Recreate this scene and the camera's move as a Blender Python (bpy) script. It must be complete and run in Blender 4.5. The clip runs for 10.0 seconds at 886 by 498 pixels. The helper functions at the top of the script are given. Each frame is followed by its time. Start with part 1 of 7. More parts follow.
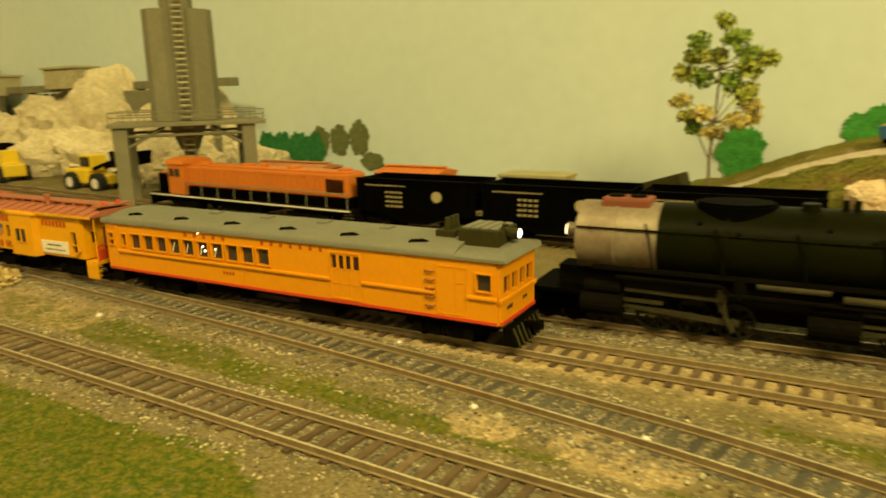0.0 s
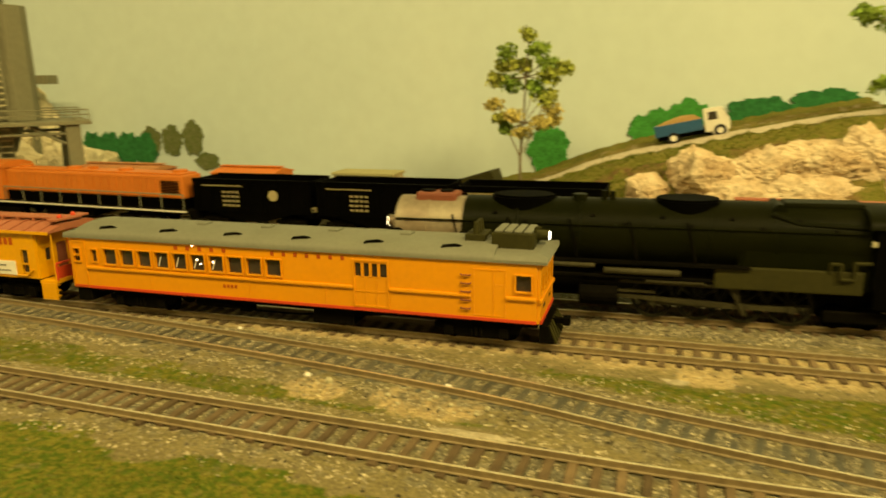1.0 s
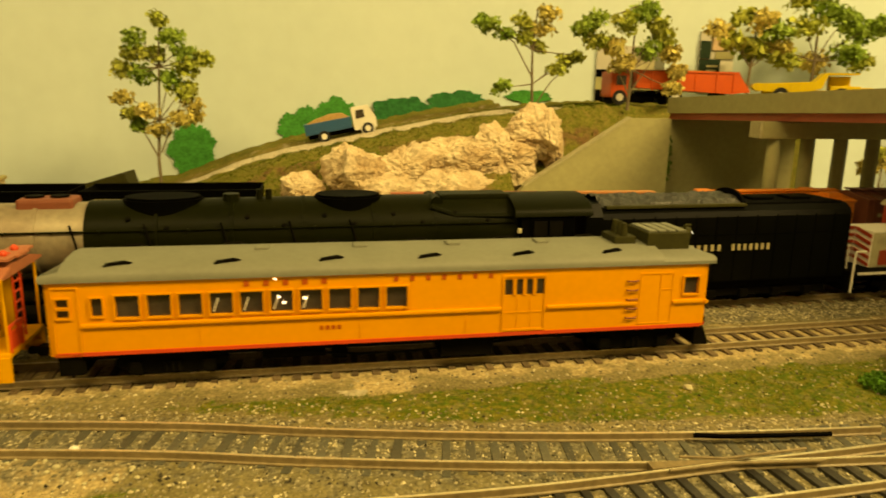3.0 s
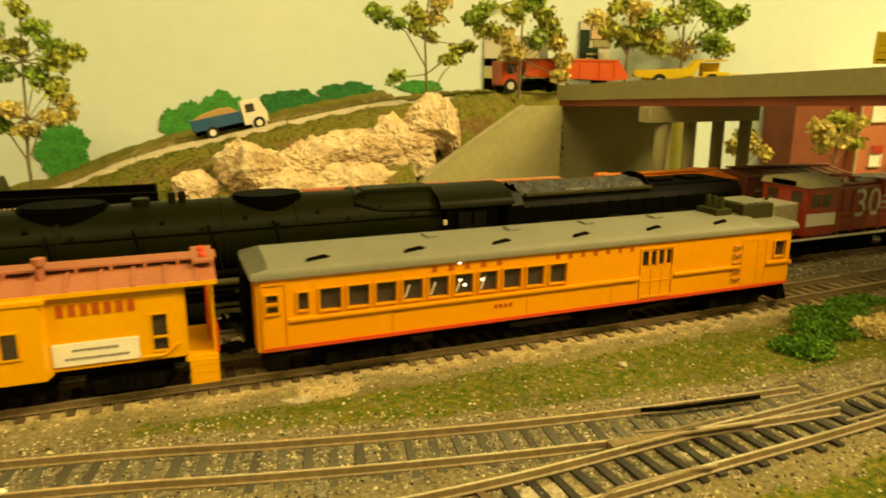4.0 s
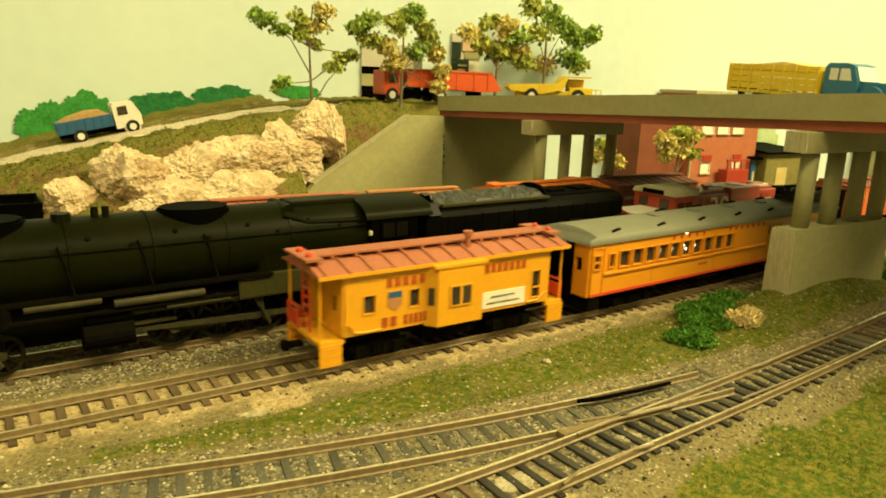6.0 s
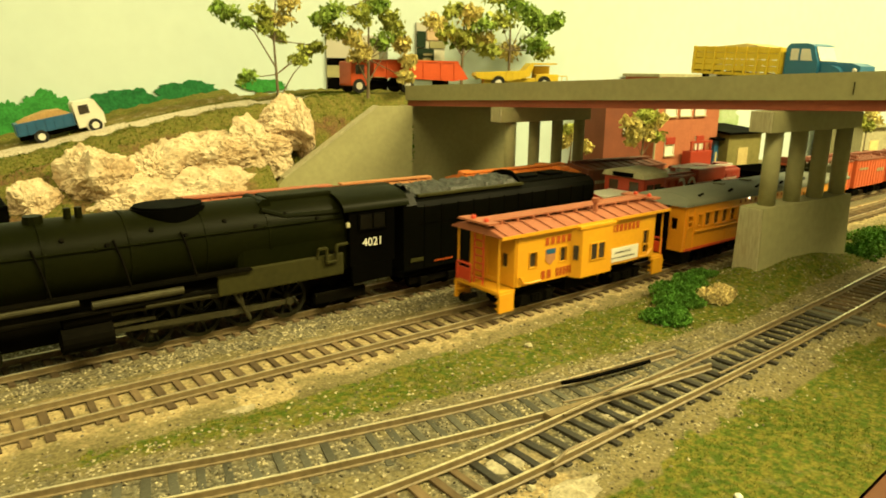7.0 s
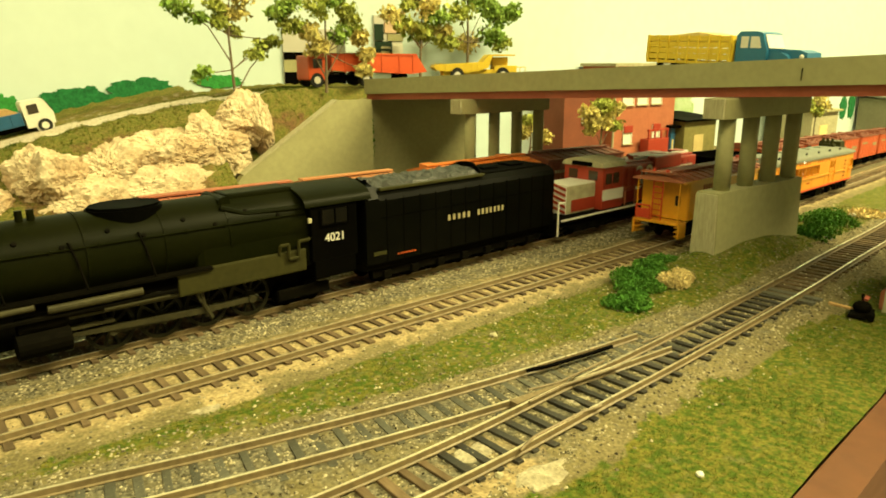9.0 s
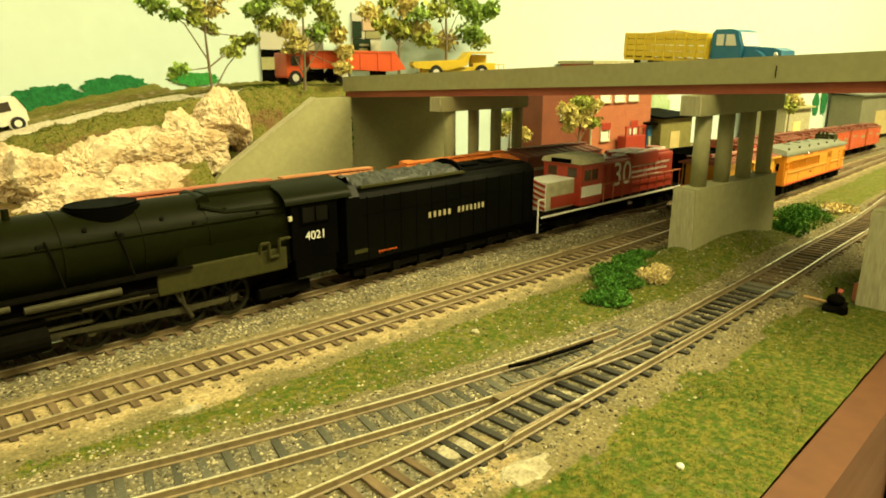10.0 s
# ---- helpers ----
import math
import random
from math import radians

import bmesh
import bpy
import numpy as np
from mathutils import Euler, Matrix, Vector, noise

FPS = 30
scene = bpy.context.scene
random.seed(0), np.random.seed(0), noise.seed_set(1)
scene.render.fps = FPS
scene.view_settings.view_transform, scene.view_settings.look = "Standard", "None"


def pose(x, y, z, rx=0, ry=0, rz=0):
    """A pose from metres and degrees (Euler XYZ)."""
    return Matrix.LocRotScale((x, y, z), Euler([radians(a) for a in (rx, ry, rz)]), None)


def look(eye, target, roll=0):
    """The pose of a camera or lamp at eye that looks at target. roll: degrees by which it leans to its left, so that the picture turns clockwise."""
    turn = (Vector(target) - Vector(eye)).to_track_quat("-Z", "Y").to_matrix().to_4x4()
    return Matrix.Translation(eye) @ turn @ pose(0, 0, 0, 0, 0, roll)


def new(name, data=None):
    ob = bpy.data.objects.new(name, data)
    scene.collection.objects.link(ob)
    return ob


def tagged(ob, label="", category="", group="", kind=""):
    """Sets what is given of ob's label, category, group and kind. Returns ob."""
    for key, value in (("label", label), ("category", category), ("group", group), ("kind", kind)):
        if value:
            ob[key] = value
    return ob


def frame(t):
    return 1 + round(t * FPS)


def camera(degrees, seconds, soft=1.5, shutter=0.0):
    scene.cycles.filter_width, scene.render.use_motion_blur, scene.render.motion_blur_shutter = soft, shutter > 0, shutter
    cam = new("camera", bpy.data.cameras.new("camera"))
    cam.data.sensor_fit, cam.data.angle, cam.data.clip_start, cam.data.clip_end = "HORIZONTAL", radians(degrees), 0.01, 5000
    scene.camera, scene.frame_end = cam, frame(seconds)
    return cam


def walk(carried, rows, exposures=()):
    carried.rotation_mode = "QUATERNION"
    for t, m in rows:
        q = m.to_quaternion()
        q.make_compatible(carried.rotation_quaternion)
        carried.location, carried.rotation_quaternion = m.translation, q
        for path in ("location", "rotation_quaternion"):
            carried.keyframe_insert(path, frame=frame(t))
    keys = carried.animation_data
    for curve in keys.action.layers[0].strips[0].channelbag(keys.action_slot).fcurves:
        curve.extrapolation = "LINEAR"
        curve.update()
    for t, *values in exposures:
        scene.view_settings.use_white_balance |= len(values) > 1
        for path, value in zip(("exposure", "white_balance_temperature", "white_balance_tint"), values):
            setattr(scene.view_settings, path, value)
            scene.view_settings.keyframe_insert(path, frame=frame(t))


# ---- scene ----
cam = camera(64.6, 10.0, soft=1.8, shutter=0.5)
PATH = [
    (0, (0.014, -0.021, 0.096), (-0.995, 1.648, -0.346), -1.5),
    (0.5, (0.026, -0.038, 0.101), (-0.774, 1.739, -0.35), -0.9),
    (1, (0.039, -0.054, 0.102), (-0.573, 1.794, -0.359), -0.9),
    (1.5, (0.052, -0.06, 0.097), (-0.303, 1.852, -0.368), 0.4),
    (2, (0.055, -0.046, 0.097), (-0.048, 1.904, -0.337), 0.7),
    (2.5, (0.046, -0.031, 0.095), (0.185, 1.914, -0.35), 1.3),
    (4, (0.017, -0.015, 0.096), (0.681, 1.811, -0.378), 0.2),
    (4.5, (0.006, -0.012, 0.097), (0.827, 1.745, -0.391), 0.8),
    (5, (-0.001, -0.012, 0.096), (0.898, 1.713, -0.367), 1.1),
    (5.5, (-0.011, -0.012, 0.102), (0.989, 1.66, -0.349), 2.6),
    (7, (-0.023, -0.011, 0.102), (1.102, 1.569, -0.386), 0.7),
    (7.5, (-0.023, -0.009, 0.102), (1.136, 1.543, -0.393), 1.1),
    (8, (-0.025, -0.01, 0.102), (1.151, 1.528, -0.402), 0.9),
    (8.5, (-0.024, -0.011, 0.102), (1.154, 1.525, -0.4), 0.2),
    (9, (-0.023, -0.012, 0.102), (1.18, 1.503, -0.405), -0.2),
    (9.5, (-0.023, -0.012, 0.102), (1.207, 1.48, -0.408), -0.4),
    (10, (-0.024, -0.012, 0.102), (1.224, 1.465, -0.412), -0.2),
]
EXPOSURES = [(0.0, -0.46, 7100, 11), (1.5, -0.47, 7350, 12), (2.5, -0.48, 8300, 15), (4.0, -0.34, 7700, 13), (5.5, -0.20, 6500, 8), (7.0, 0.0, 6150, 5), (10.0, 0.11, 5850, 3)]
walk(cam, [(t, look(eye, target, roll)) for t, eye, target, roll in PATH], EXPOSURES)

# ---- light: a closed hobby room, warm tubes under its ceiling ----
world = bpy.data.worlds.new("world")
scene.world = world
world.use_nodes = True
world.node_tree.nodes["Background"].inputs[0].default_value = (1.0, 0.86, 0.5, 1)
world.node_tree.nodes["Background"].inputs[1].default_value = 0.012


def tube_lamp(x, y, z, sx, sy, watts, turn=0):
    d = bpy.data.lights.new("ceiling_tube", "AREA")
    d.shape, d.size, d.size_y, d.energy, d.color = "RECTANGLE", sx, sy, watts, (1.0, 0.80, 0.33)
    ob = new("ceiling_tube", d)
    ob.matrix_basis = pose(x, y, z, 0, 0, turn)
    return ob


tube_lamp(0.10, -0.85, 1.40, 1.6, 0.16, 33)
tube_lamp(1.42, -0.52, 1.42, 1.2, 0.16, 102)
tube_lamp(-0.85, -0.6, 1.42, 0.9, 0.16, 18)


# ---- small building kit ----
def B():
    return bmesh.new()


def box(bm, a, b, bev=0.0):
    r = bmesh.ops.create_cube(bm, size=1.0)
    c = [(p + q) / 2 for p, q in zip(a, b)]
    d = [abs(q - p) for p, q in zip(a, b)]
    for v in r["verts"]:
        v.co = Vector([v.co[i] * d[i] + c[i] for i in range(3)])
    if bev:
        es = list({e for v in r["verts"] for e in v.link_edges})
        bmesh.ops.bevel(bm, geom=es, offset=bev, segments=2, affect="EDGES", profile=0.6)
    return bm


def prism(bm, pts, lo, hi, axis="x"):
    """A closed outline carried along an axis: (y, z) along x, (x, z) along y, (x, y) along z."""
    def at(p, w):
        return {"x": (w, p[0], p[1]), "y": (p[0], w, p[1]), "z": (p[0], p[1], w)}[axis]
    a = [bm.verts.new(at(p, lo)) for p in pts]
    b = [bm.verts.new(at(p, hi)) for p in pts]
    fs = [bm.faces.new(a), bm.faces.new(b)]
    n = len(pts)
    for i in range(n):
        fs.append(bm.faces.new((a[i], a[(i + 1) % n], b[(i + 1) % n], b[i])))
    bmesh.ops.recalc_face_normals(bm, faces=fs)
    return bm


def cyl(bm, p, q, r0, r1=None, n=14):
    p, q = Vector(p), Vector(q)
    r1 = r0 if r1 is None else r1
    m = (q - p).to_track_quat("Z", "Y").to_matrix().to_4x4()
    bmesh.ops.create_cone(bm, cap_ends=True, segments=n, radius1=r0, radius2=r1, depth=(q - p).length,
                          matrix=Matrix.Translation((p + q) / 2) @ m)
    return bm


def lathe(bm, prof, n=28):
    """A profile of (x, r) turned about the x axis."""
    rings = []
    for x, r in prof:
        rings.append([bm.verts.new((x, r * math.cos(2 * math.pi * k / n), r * math.sin(2 * math.pi * k / n))) for k in range(n)])
    fs = []
    for a, b in zip(rings, rings[1:]):
        fs += [bm.faces.new((a[k], a[(k + 1) % n], b[(k + 1) % n], b[k])) for k in range(n)]
    fs += [bm.faces.new(rings[0]), bm.faces.new(rings[-1])]
    bmesh.ops.recalc_face_normals(bm, faces=fs)
    return bm


def tube(bm, pts, r, n=6, r1=None):
    pts = [Vector(p) for p in pts]
    r1 = r if r1 is None else r1
    for i, (a, b) in enumerate(zip(pts, pts[1:])):
        f0, f1 = i / (len(pts) - 1), (i + 1) / (len(pts) - 1)
        cyl(bm, a, b, r + (r1 - r) * f0, r + (r1 - r) * f1, n)
    return bm


def ball(bm, c, r, sub=2, flat=1.0):
    g = bmesh.ops.create_icosphere(bm, subdivisions=sub, radius=r)
    for v in g["verts"]:
        v.co = Vector((v.co.x, v.co.y, v.co.z * flat)) + Vector(c)
    return bm


def move(bm, m):
    bm.transform(m)
    return bm


def link(name, bm, material, smooth=False):
    me = bpy.data.meshes.new(name)
    bm.to_mesh(me)
    bm.free()
    me.materials.append(material)
    if smooth:
        for p in me.polygons:
            p.use_smooth = True
    return new(name, me)


def part(name, bm, material, parent, label="", smooth=False):
    ob = link(name, bm, material, smooth)
    ob.parent = parent
    if label:
        ob["label"] = label
    return ob


def thing(name, label, category, m=None, group="", kind=""):
    ob = new(name)
    ob.empty_display_size = 0.01
    if m is not None:
        ob.matrix_basis = m
    return tagged(ob, label, category, group, kind)


def structure(name, bm, material, label, category, smooth=False):
    return tagged(link(name, bm, material, smooth), label, category, "", "structure")


def smoothed(ob, angle=35):
    """Round faces read round, hard edges stay hard."""
    me = ob.data
    for p in me.polygons:
        p.use_smooth = True
    me.set_sharp_from_angle(angle=radians(angle))
    return ob


# ---- materials ----
def material(name, a, b=None, rough=0.6, metal=0.0, big=30, fine=600, mix=0.5, bump=0.1, spec=0.4, grain=0.25, rand=0.0, stretch=None):
    """Two colours in large soft stains, a fine grain over them, and a fine relief."""
    m = bpy.data.materials.new(name)
    m.use_nodes = True
    t, n = m.node_tree, m.node_tree.nodes
    p = n["Principled BSDF"]
    p.inputs["Roughness"].default_value, p.inputs["Metallic"].default_value = rough, metal
    p.inputs["Specular IOR Level"].default_value = spec
    b = b or tuple(c * 0.72 for c in a)
    co = n.new("ShaderNodeTexCoord")
    src = co.outputs["Object"]
    if stretch:
        mp = n.new("ShaderNodeMapping")
        mp.inputs["Scale"].default_value = stretch
        t.links.new(src, mp.inputs[0])
        src = mp.outputs[0]
    n1, n2 = n.new("ShaderNodeTexNoise"), n.new("ShaderNodeTexNoise")
    n1.inputs["Scale"].default_value, n1.inputs["Detail"].default_value = big, 4
    n2.inputs["Scale"].default_value, n2.inputs["Detail"].default_value = fine, 3
    t.links.new(src, n1.inputs["Vector"])
    t.links.new(src, n2.inputs["Vector"])
    r1 = n.new("ShaderNodeMapRange")
    r1.inputs[1].default_value, r1.inputs[2].default_value = 0.5 - mix * 0.5 + 0.05, 0.5 + mix * 0.5 + 0.05
    t.links.new(n1.outputs[0], r1.inputs[0])
    x = n.new("ShaderNodeMix")
    x.data_type = "RGBA"
    x.inputs[6].default_value, x.inputs[7].default_value = (*a, 1), (*b, 1)
    t.links.new(r1.outputs[0], x.inputs[0])
    hsv = n.new("ShaderNodeHueSaturation")
    r2 = n.new("ShaderNodeMapRange")
    r2.inputs[1].default_value, r2.inputs[2].default_value = 0.25, 0.75
    r2.inputs[3].default_value, r2.inputs[4].default_value = 1 - grain, 1 + grain
    t.links.new(n2.outputs[0], r2.inputs[0])
    val = r2.outputs[0]
    if rand:
        oi, geo, add, r3, mul = (n.new("ShaderNodeObjectInfo"), n.new("ShaderNodeNewGeometry"), n.new("ShaderNodeMath"),
                                 n.new("ShaderNodeMapRange"), n.new("ShaderNodeMath"))
        add.operation, mul.operation = "ADD", "MULTIPLY"
        fr = n.new("ShaderNodeMath")
        fr.operation = "FRACT"
        t.links.new(oi.outputs["Random"], add.inputs[0])
        t.links.new(geo.outputs["Random Per Island"], add.inputs[1])
        t.links.new(add.outputs[0], fr.inputs[0])
        r3.inputs[3].default_value, r3.inputs[4].default_value = 1 - rand, 1 + rand
        t.links.new(fr.outputs[0], r3.inputs[0])
        t.links.new(val, mul.inputs[0])
        t.links.new(r3.outputs[0], mul.inputs[1])
        val = mul.outputs[0]
    t.links.new(val, hsv.inputs["Value"])
    t.links.new(x.outputs[2], hsv.inputs["Color"])
    t.links.new(hsv.outputs[0], p.inputs["Base Color"])
    rr = n.new("ShaderNodeMapRange")
    rr.inputs[3].default_value, rr.inputs[4].default_value = max(0.03, rough - 0.1), min(1, rough + 0.12)
    t.links.new(n1.outputs[0], rr.inputs[0])
    t.links.new(rr.outputs[0], p.inputs["Roughness"])
    if bump:
        bu = n.new("ShaderNodeBump")
        bu.inputs["Strength"].default_value, bu.inputs["Distance"].default_value = bump, 0.0006
        t.links.new(n2.outputs[0], bu.inputs["Height"])
        t.links.new(bu.outputs[0], p.inputs["Normal"])
    return m


def mixed(name, cols, mask, rough=0.95, fine=900, bump=0.5, grain=0.4):
    """Ground cover: three colours laid by the painted-in kinds of cover (a colour attribute), broken up by noise."""
    m = material(name, cols[0], cols[1], rough, 0, 60, fine, 0.45, bump, 0.1, grain)
    t, n = m.node_tree, m.node_tree.nodes
    hsv = next(k for k in n if k.type == "HUE_SAT")
    at, sep = n.new("ShaderNodeAttribute"), n.new("ShaderNodeSeparateColor")
    at.attribute_name = mask
    t.links.new(at.outputs["Color"], sep.inputs[0])
    src = next(l.from_socket for l in t.links if l.to_node == hsv and l.to_socket.name == "Color")
    nz = n.new("ShaderNodeTexNoise")
    nz.inputs["Scale"].default_value, nz.inputs["Detail"].default_value = 170, 5
    co = next(k for k in n if k.type == "TEX_COORD")
    t.links.new(co.outputs["Object"], nz.inputs["Vector"])
    for ch, (c0, c1) in zip((0, 1, 2), cols[2:]):
        add, mr = n.new("ShaderNodeMath"), n.new("ShaderNodeMapRange")
        add.operation = "ADD"
        t.links.new(sep.outputs[ch], add.inputs[0])
        t.links.new(nz.outputs[0], add.inputs[1])
        mr.inputs[1].default_value, mr.inputs[2].default_value = 0.88, 1.16
        t.links.new(add.outputs[0], mr.inputs[0])
        inner = n.new("ShaderNodeMix")
        inner.data_type = "RGBA"
        inner.inputs[6].default_value, inner.inputs[7].default_value = (*c0, 1), (*c1, 1)
        n3 = n.new("ShaderNodeTexNoise")
        n3.inputs["Scale"].default_value, n3.inputs["Detail"].default_value = 420 + 60 * ch, 4
        t.links.new(co.outputs["Object"], n3.inputs["Vector"])
        r4 = n.new("ShaderNodeMapRange")
        r4.inputs[1].default_value, r4.inputs[2].default_value = 0.38, 0.62
        t.links.new(n3.outputs[0], r4.inputs[0])
        t.links.new(r4.outputs[0], inner.inputs[0])
        outer = n.new("ShaderNodeMix")
        outer.data_type = "RGBA"
        t.links.new(mr.outputs[0], outer.inputs[0])
        t.links.new(src, outer.inputs[6])
        t.links.new(inner.outputs[2], outer.inputs[7])
        src = outer.outputs[2]
    t.links.new(src, hsv.inputs["Color"])
    return m


def glow(name, c, s):
    m = bpy.data.materials.new(name)
    m.use_nodes = True
    p = m.node_tree.nodes["Principled BSDF"]
    p.inputs["Base Color"].default_value = (*c, 1)
    p.inputs["Emission Color"].default_value = (*c, 1)
    p.inputs["Emission Strength"].default_value = s
    return m


M_SKY = material("painted_sky", (0.50, 0.615, 0.625), (0.61, 0.70, 0.675), 0.9, 0, 2.2, 60, 0.55, 0.05, 0.1, 0.03)
M_ROOM = material("room_plaster", (0.55, 0.53, 0.47), None, 0.9, 0, 2, 40, 0.5, 0.05, 0.1, 0.04)
M_FLOOR = material("room_floor", (0.16, 0.13, 0.1), None, 0.7, 0, 4, 60, 0.5, 0.05, 0.2, 0.1)
M_CEIL = material("ceiling_white", (0.75, 0.74, 0.7), None, 0.9, 0, 3, 60, 0.5, 0.05, 0.1, 0.04)
M_FASCIA = material("fascia_wood", (0.15, 0.06, 0.026), (0.105, 0.042, 0.02), 0.38, 0, 14, 160, 0.5, 0.05, 0.5, 0.14, 0, (1, 1, 8))
M_GROUND = mixed("ground_cover", [(0.14, 0.118, 0.055), (0.195, 0.162, 0.08),
                                  ((0.054, 0.086, 0.009), (0.140, 0.126, 0.021)),
                                  ((0.38, 0.30, 0.155), (0.27, 0.205, 0.105)),
                                  ((0.17, 0.155, 0.105), (0.065, 0.06, 0.04))], "cover")
M_HILL = mixed("hill_cover", [(0.14, 0.125, 0.03), (0.20, 0.155, 0.05),
                              ((0.10, 0.115, 0.02), (0.17, 0.15, 0.035)),
                              ((0.55, 0.50, 0.40), (0.44, 0.37, 0.27)),
                              ((0.17, 0.10, 0.045), (0.12, 0.075, 0.035))], "cover")
M_GRAVEL = material("gravel_stone", (0.31, 0.275, 0.18), (0.13, 0.112, 0.07), 0.95, 0, 90, 900, 0.5, 0.2, 0.1, 0.25, 0.9)
M_TURF = material("turf_fibre", (0.052, 0.100, 0.009), (0.16, 0.145, 0.024), 0.95, 0, 40, 700, 0.6, 0, 0.05, 0.2, 0.5)
M_TURF_DARK = material("coarse_turf", (0.060, 0.165, 0.022), (0.10, 0.20, 0.030), 0.95, 0, 60, 700, 0.6, 0, 0.05, 0.2, 0.5)
M_TURF_TAN = material("tan_foam", (0.66, 0.54, 0.25), (0.52, 0.41, 0.18), 0.95, 0, 60, 700, 0.6, 0.2, 0.1, 0.2, 0.3)
M_TIE = material("brown_tie", (0.15, 0.105, 0.055), (0.085, 0.06, 0.034), 0.8, 0, 60, 900, 0.6, 0.15, 0.2, 0.3, 0.4, (1, 0.15, 1))
M_TIE_BLACK = material("black_tie", (0.055, 0.055, 0.04), (0.08, 0.075, 0.052), 0.6, 0, 60, 900, 0.6, 0.1, 0.4, 0.3, 0.3)
M_TIE_JET = material("jet_tie", (0.018, 0.017, 0.014), (0.035, 0.03, 0.022), 0.5, 0, 60, 900, 0.6, 0.1, 0.4, 0.3, 0.3)
M_RAIL = material("rail_metal", (0.74, 0.66, 0.47), (0.54, 0.45, 0.29), 0.28, 0.6, 50, 500, 0.6, 0.04, 0.5, 0.2)
M_RAIL_SIDE = material("rail_rust", (0.20, 0.15, 0.075), (0.13, 0.095, 0.045), 0.5, 0, 50, 500, 0.6, 0.04, 0.4, 0.25)
M_CONC = material("grey_concrete_paint", (0.34, 0.325, 0.17), (0.30, 0.285, 0.148), 0.8, 0, 22, 260, 0.5, 0.12, 0.2, 0.08)
# Pale grained buff; on the red diesel's cab roof it paints in light.
M_CONC_END = material("pale_buff_grain", (0.42, 0.39, 0.25), (0.33, 0.305, 0.19), 0.85, 0, 60, 200, 0.6, 0.3, 0.2, 0.2, 0, (1, 8, 1))
M_GIRDER = material("red_brown_girder", (0.34, 0.088, 0.048), (0.27, 0.066, 0.038), 0.55, 0, 25, 300, 0.5, 0.05, 0.3, 0.08)
M_ASPHALT = material("asphalt_deck", (0.07, 0.068, 0.06), None, 0.9, 0, 30, 600, 0.5, 0.2, 0.2, 0.2)
M_ROCK = material("plaster_rock", (0.66, 0.55, 0.38), (0.40, 0.27, 0.14), 0.95, 0, 42, 420, 0.36, 0.75, 0.1, 0.2)
M_ROCK_L = material("pale_quarry_rock", (0.64, 0.58, 0.40), (0.46, 0.40, 0.25), 0.95, 0, 38, 260, 0.42, 0.7, 0.1, 0.2)
M_YEL = material("armour_yellow", (0.66, 0.262, 0.010), (0.60, 0.235, 0.009), 0.36, 0, 40, 400, 0.5, 0.02, 0.5, 0.04)
M_YEL_C = material("caboose_yellow", (0.68, 0.325, 0.010), (0.62, 0.285, 0.009), 0.36, 0, 40, 400, 0.5, 0.02, 0.5, 0.05)
M_RED = material("signal_red", (0.55, 0.055, 0.018), (0.47, 0.05, 0.016), 0.45, 0, 40, 400, 0.5, 0.02, 0.4, 0.06)
M_ROOF_G = material("roof_grey_green", (0.16, 0.165, 0.125), (0.13, 0.135, 0.10), 0.6, 0, 40, 500, 0.5, 0.06, 0.35, 0.07)
M_ROOF_R = material("roof_red_brown", (0.36, 0.125, 0.066), (0.29, 0.095, 0.05), 0.6, 0, 40, 500, 0.5, 0.06, 0.35, 0.1)
M_BLACK = material("engine_black", (0.0012, 0.0012, 0.0009), (0.0022, 0.0020, 0.0014), 0.55, 0, 40, 500, 0.5, 0.04, 0.01, 0.15)
M_BOILER = material("boiler_black", (0.0046, 0.0056, 0.0008), (0.0070, 0.0072, 0.0011), 0.40, 0, 30, 400, 0.5, 0.03, 0.04, 0.15)
M_ENGGREY = material("engine_grey_green", (0.036, 0.034, 0.009), (0.025, 0.024, 0.007), 0.6, 0, 40, 400, 0.5, 0.04, 0.1, 0.15)
M_DARK = material("underframe_black", (0.0030, 0.0028, 0.0018), (0.006, 0.005, 0.003), 0.65, 0, 60, 500, 0.5, 0.05, 0.01, 0.2)
M_SILVER = material("weathered_graphite", (0.27, 0.235, 0.165), (0.17, 0.115, 0.07), 0.5, 0.35, 60, 400, 0.42, 0.05, 0.5, 0.15)
M_STEEL = material("rod_steel", (0.055, 0.050, 0.024), (0.028, 0.025, 0.012), 0.45, 0.3, 60, 400, 0.5, 0.03, 0.2, 0.2)
M_TENDER = material("satin_tender_black", (0.0014, 0.0015, 0.0009), (0.0026, 0.0026, 0.0014), 0.36, 0, 40, 500, 0.5, 0.03, 0.05, 0.15)
M_WHEEL = material("oily_wheel_metal", (0.010, 0.010, 0.005), (0.020, 0.018, 0.009), 0.4, 0.2, 60, 400, 0.5, 0.03, 0.1, 0.2)
M_COAL = material("coal_load", (0.02, 0.02, 0.018), (0.04, 0.038, 0.032), 0.5, 0, 200, 900, 0.6, 0.6, 0.5, 0.3, 0.4)
M_WHITE = material("white_paint", (0.72, 0.70, 0.62), (0.62, 0.6, 0.52), 0.5, 0, 60, 500, 0.5, 0.03, 0.4, 0.06)
M_LETTER_R = material("red_lettering", (0.40, 0.075, 0.010), None, 0.5, 0, 60, 500, 0.5, 0, 0.3, 0.05)
M_LETTER_K = material("black_lettering", (0.03, 0.025, 0.02), None, 0.5, 0, 60, 500, 0.5, 0, 0.3, 0.05)
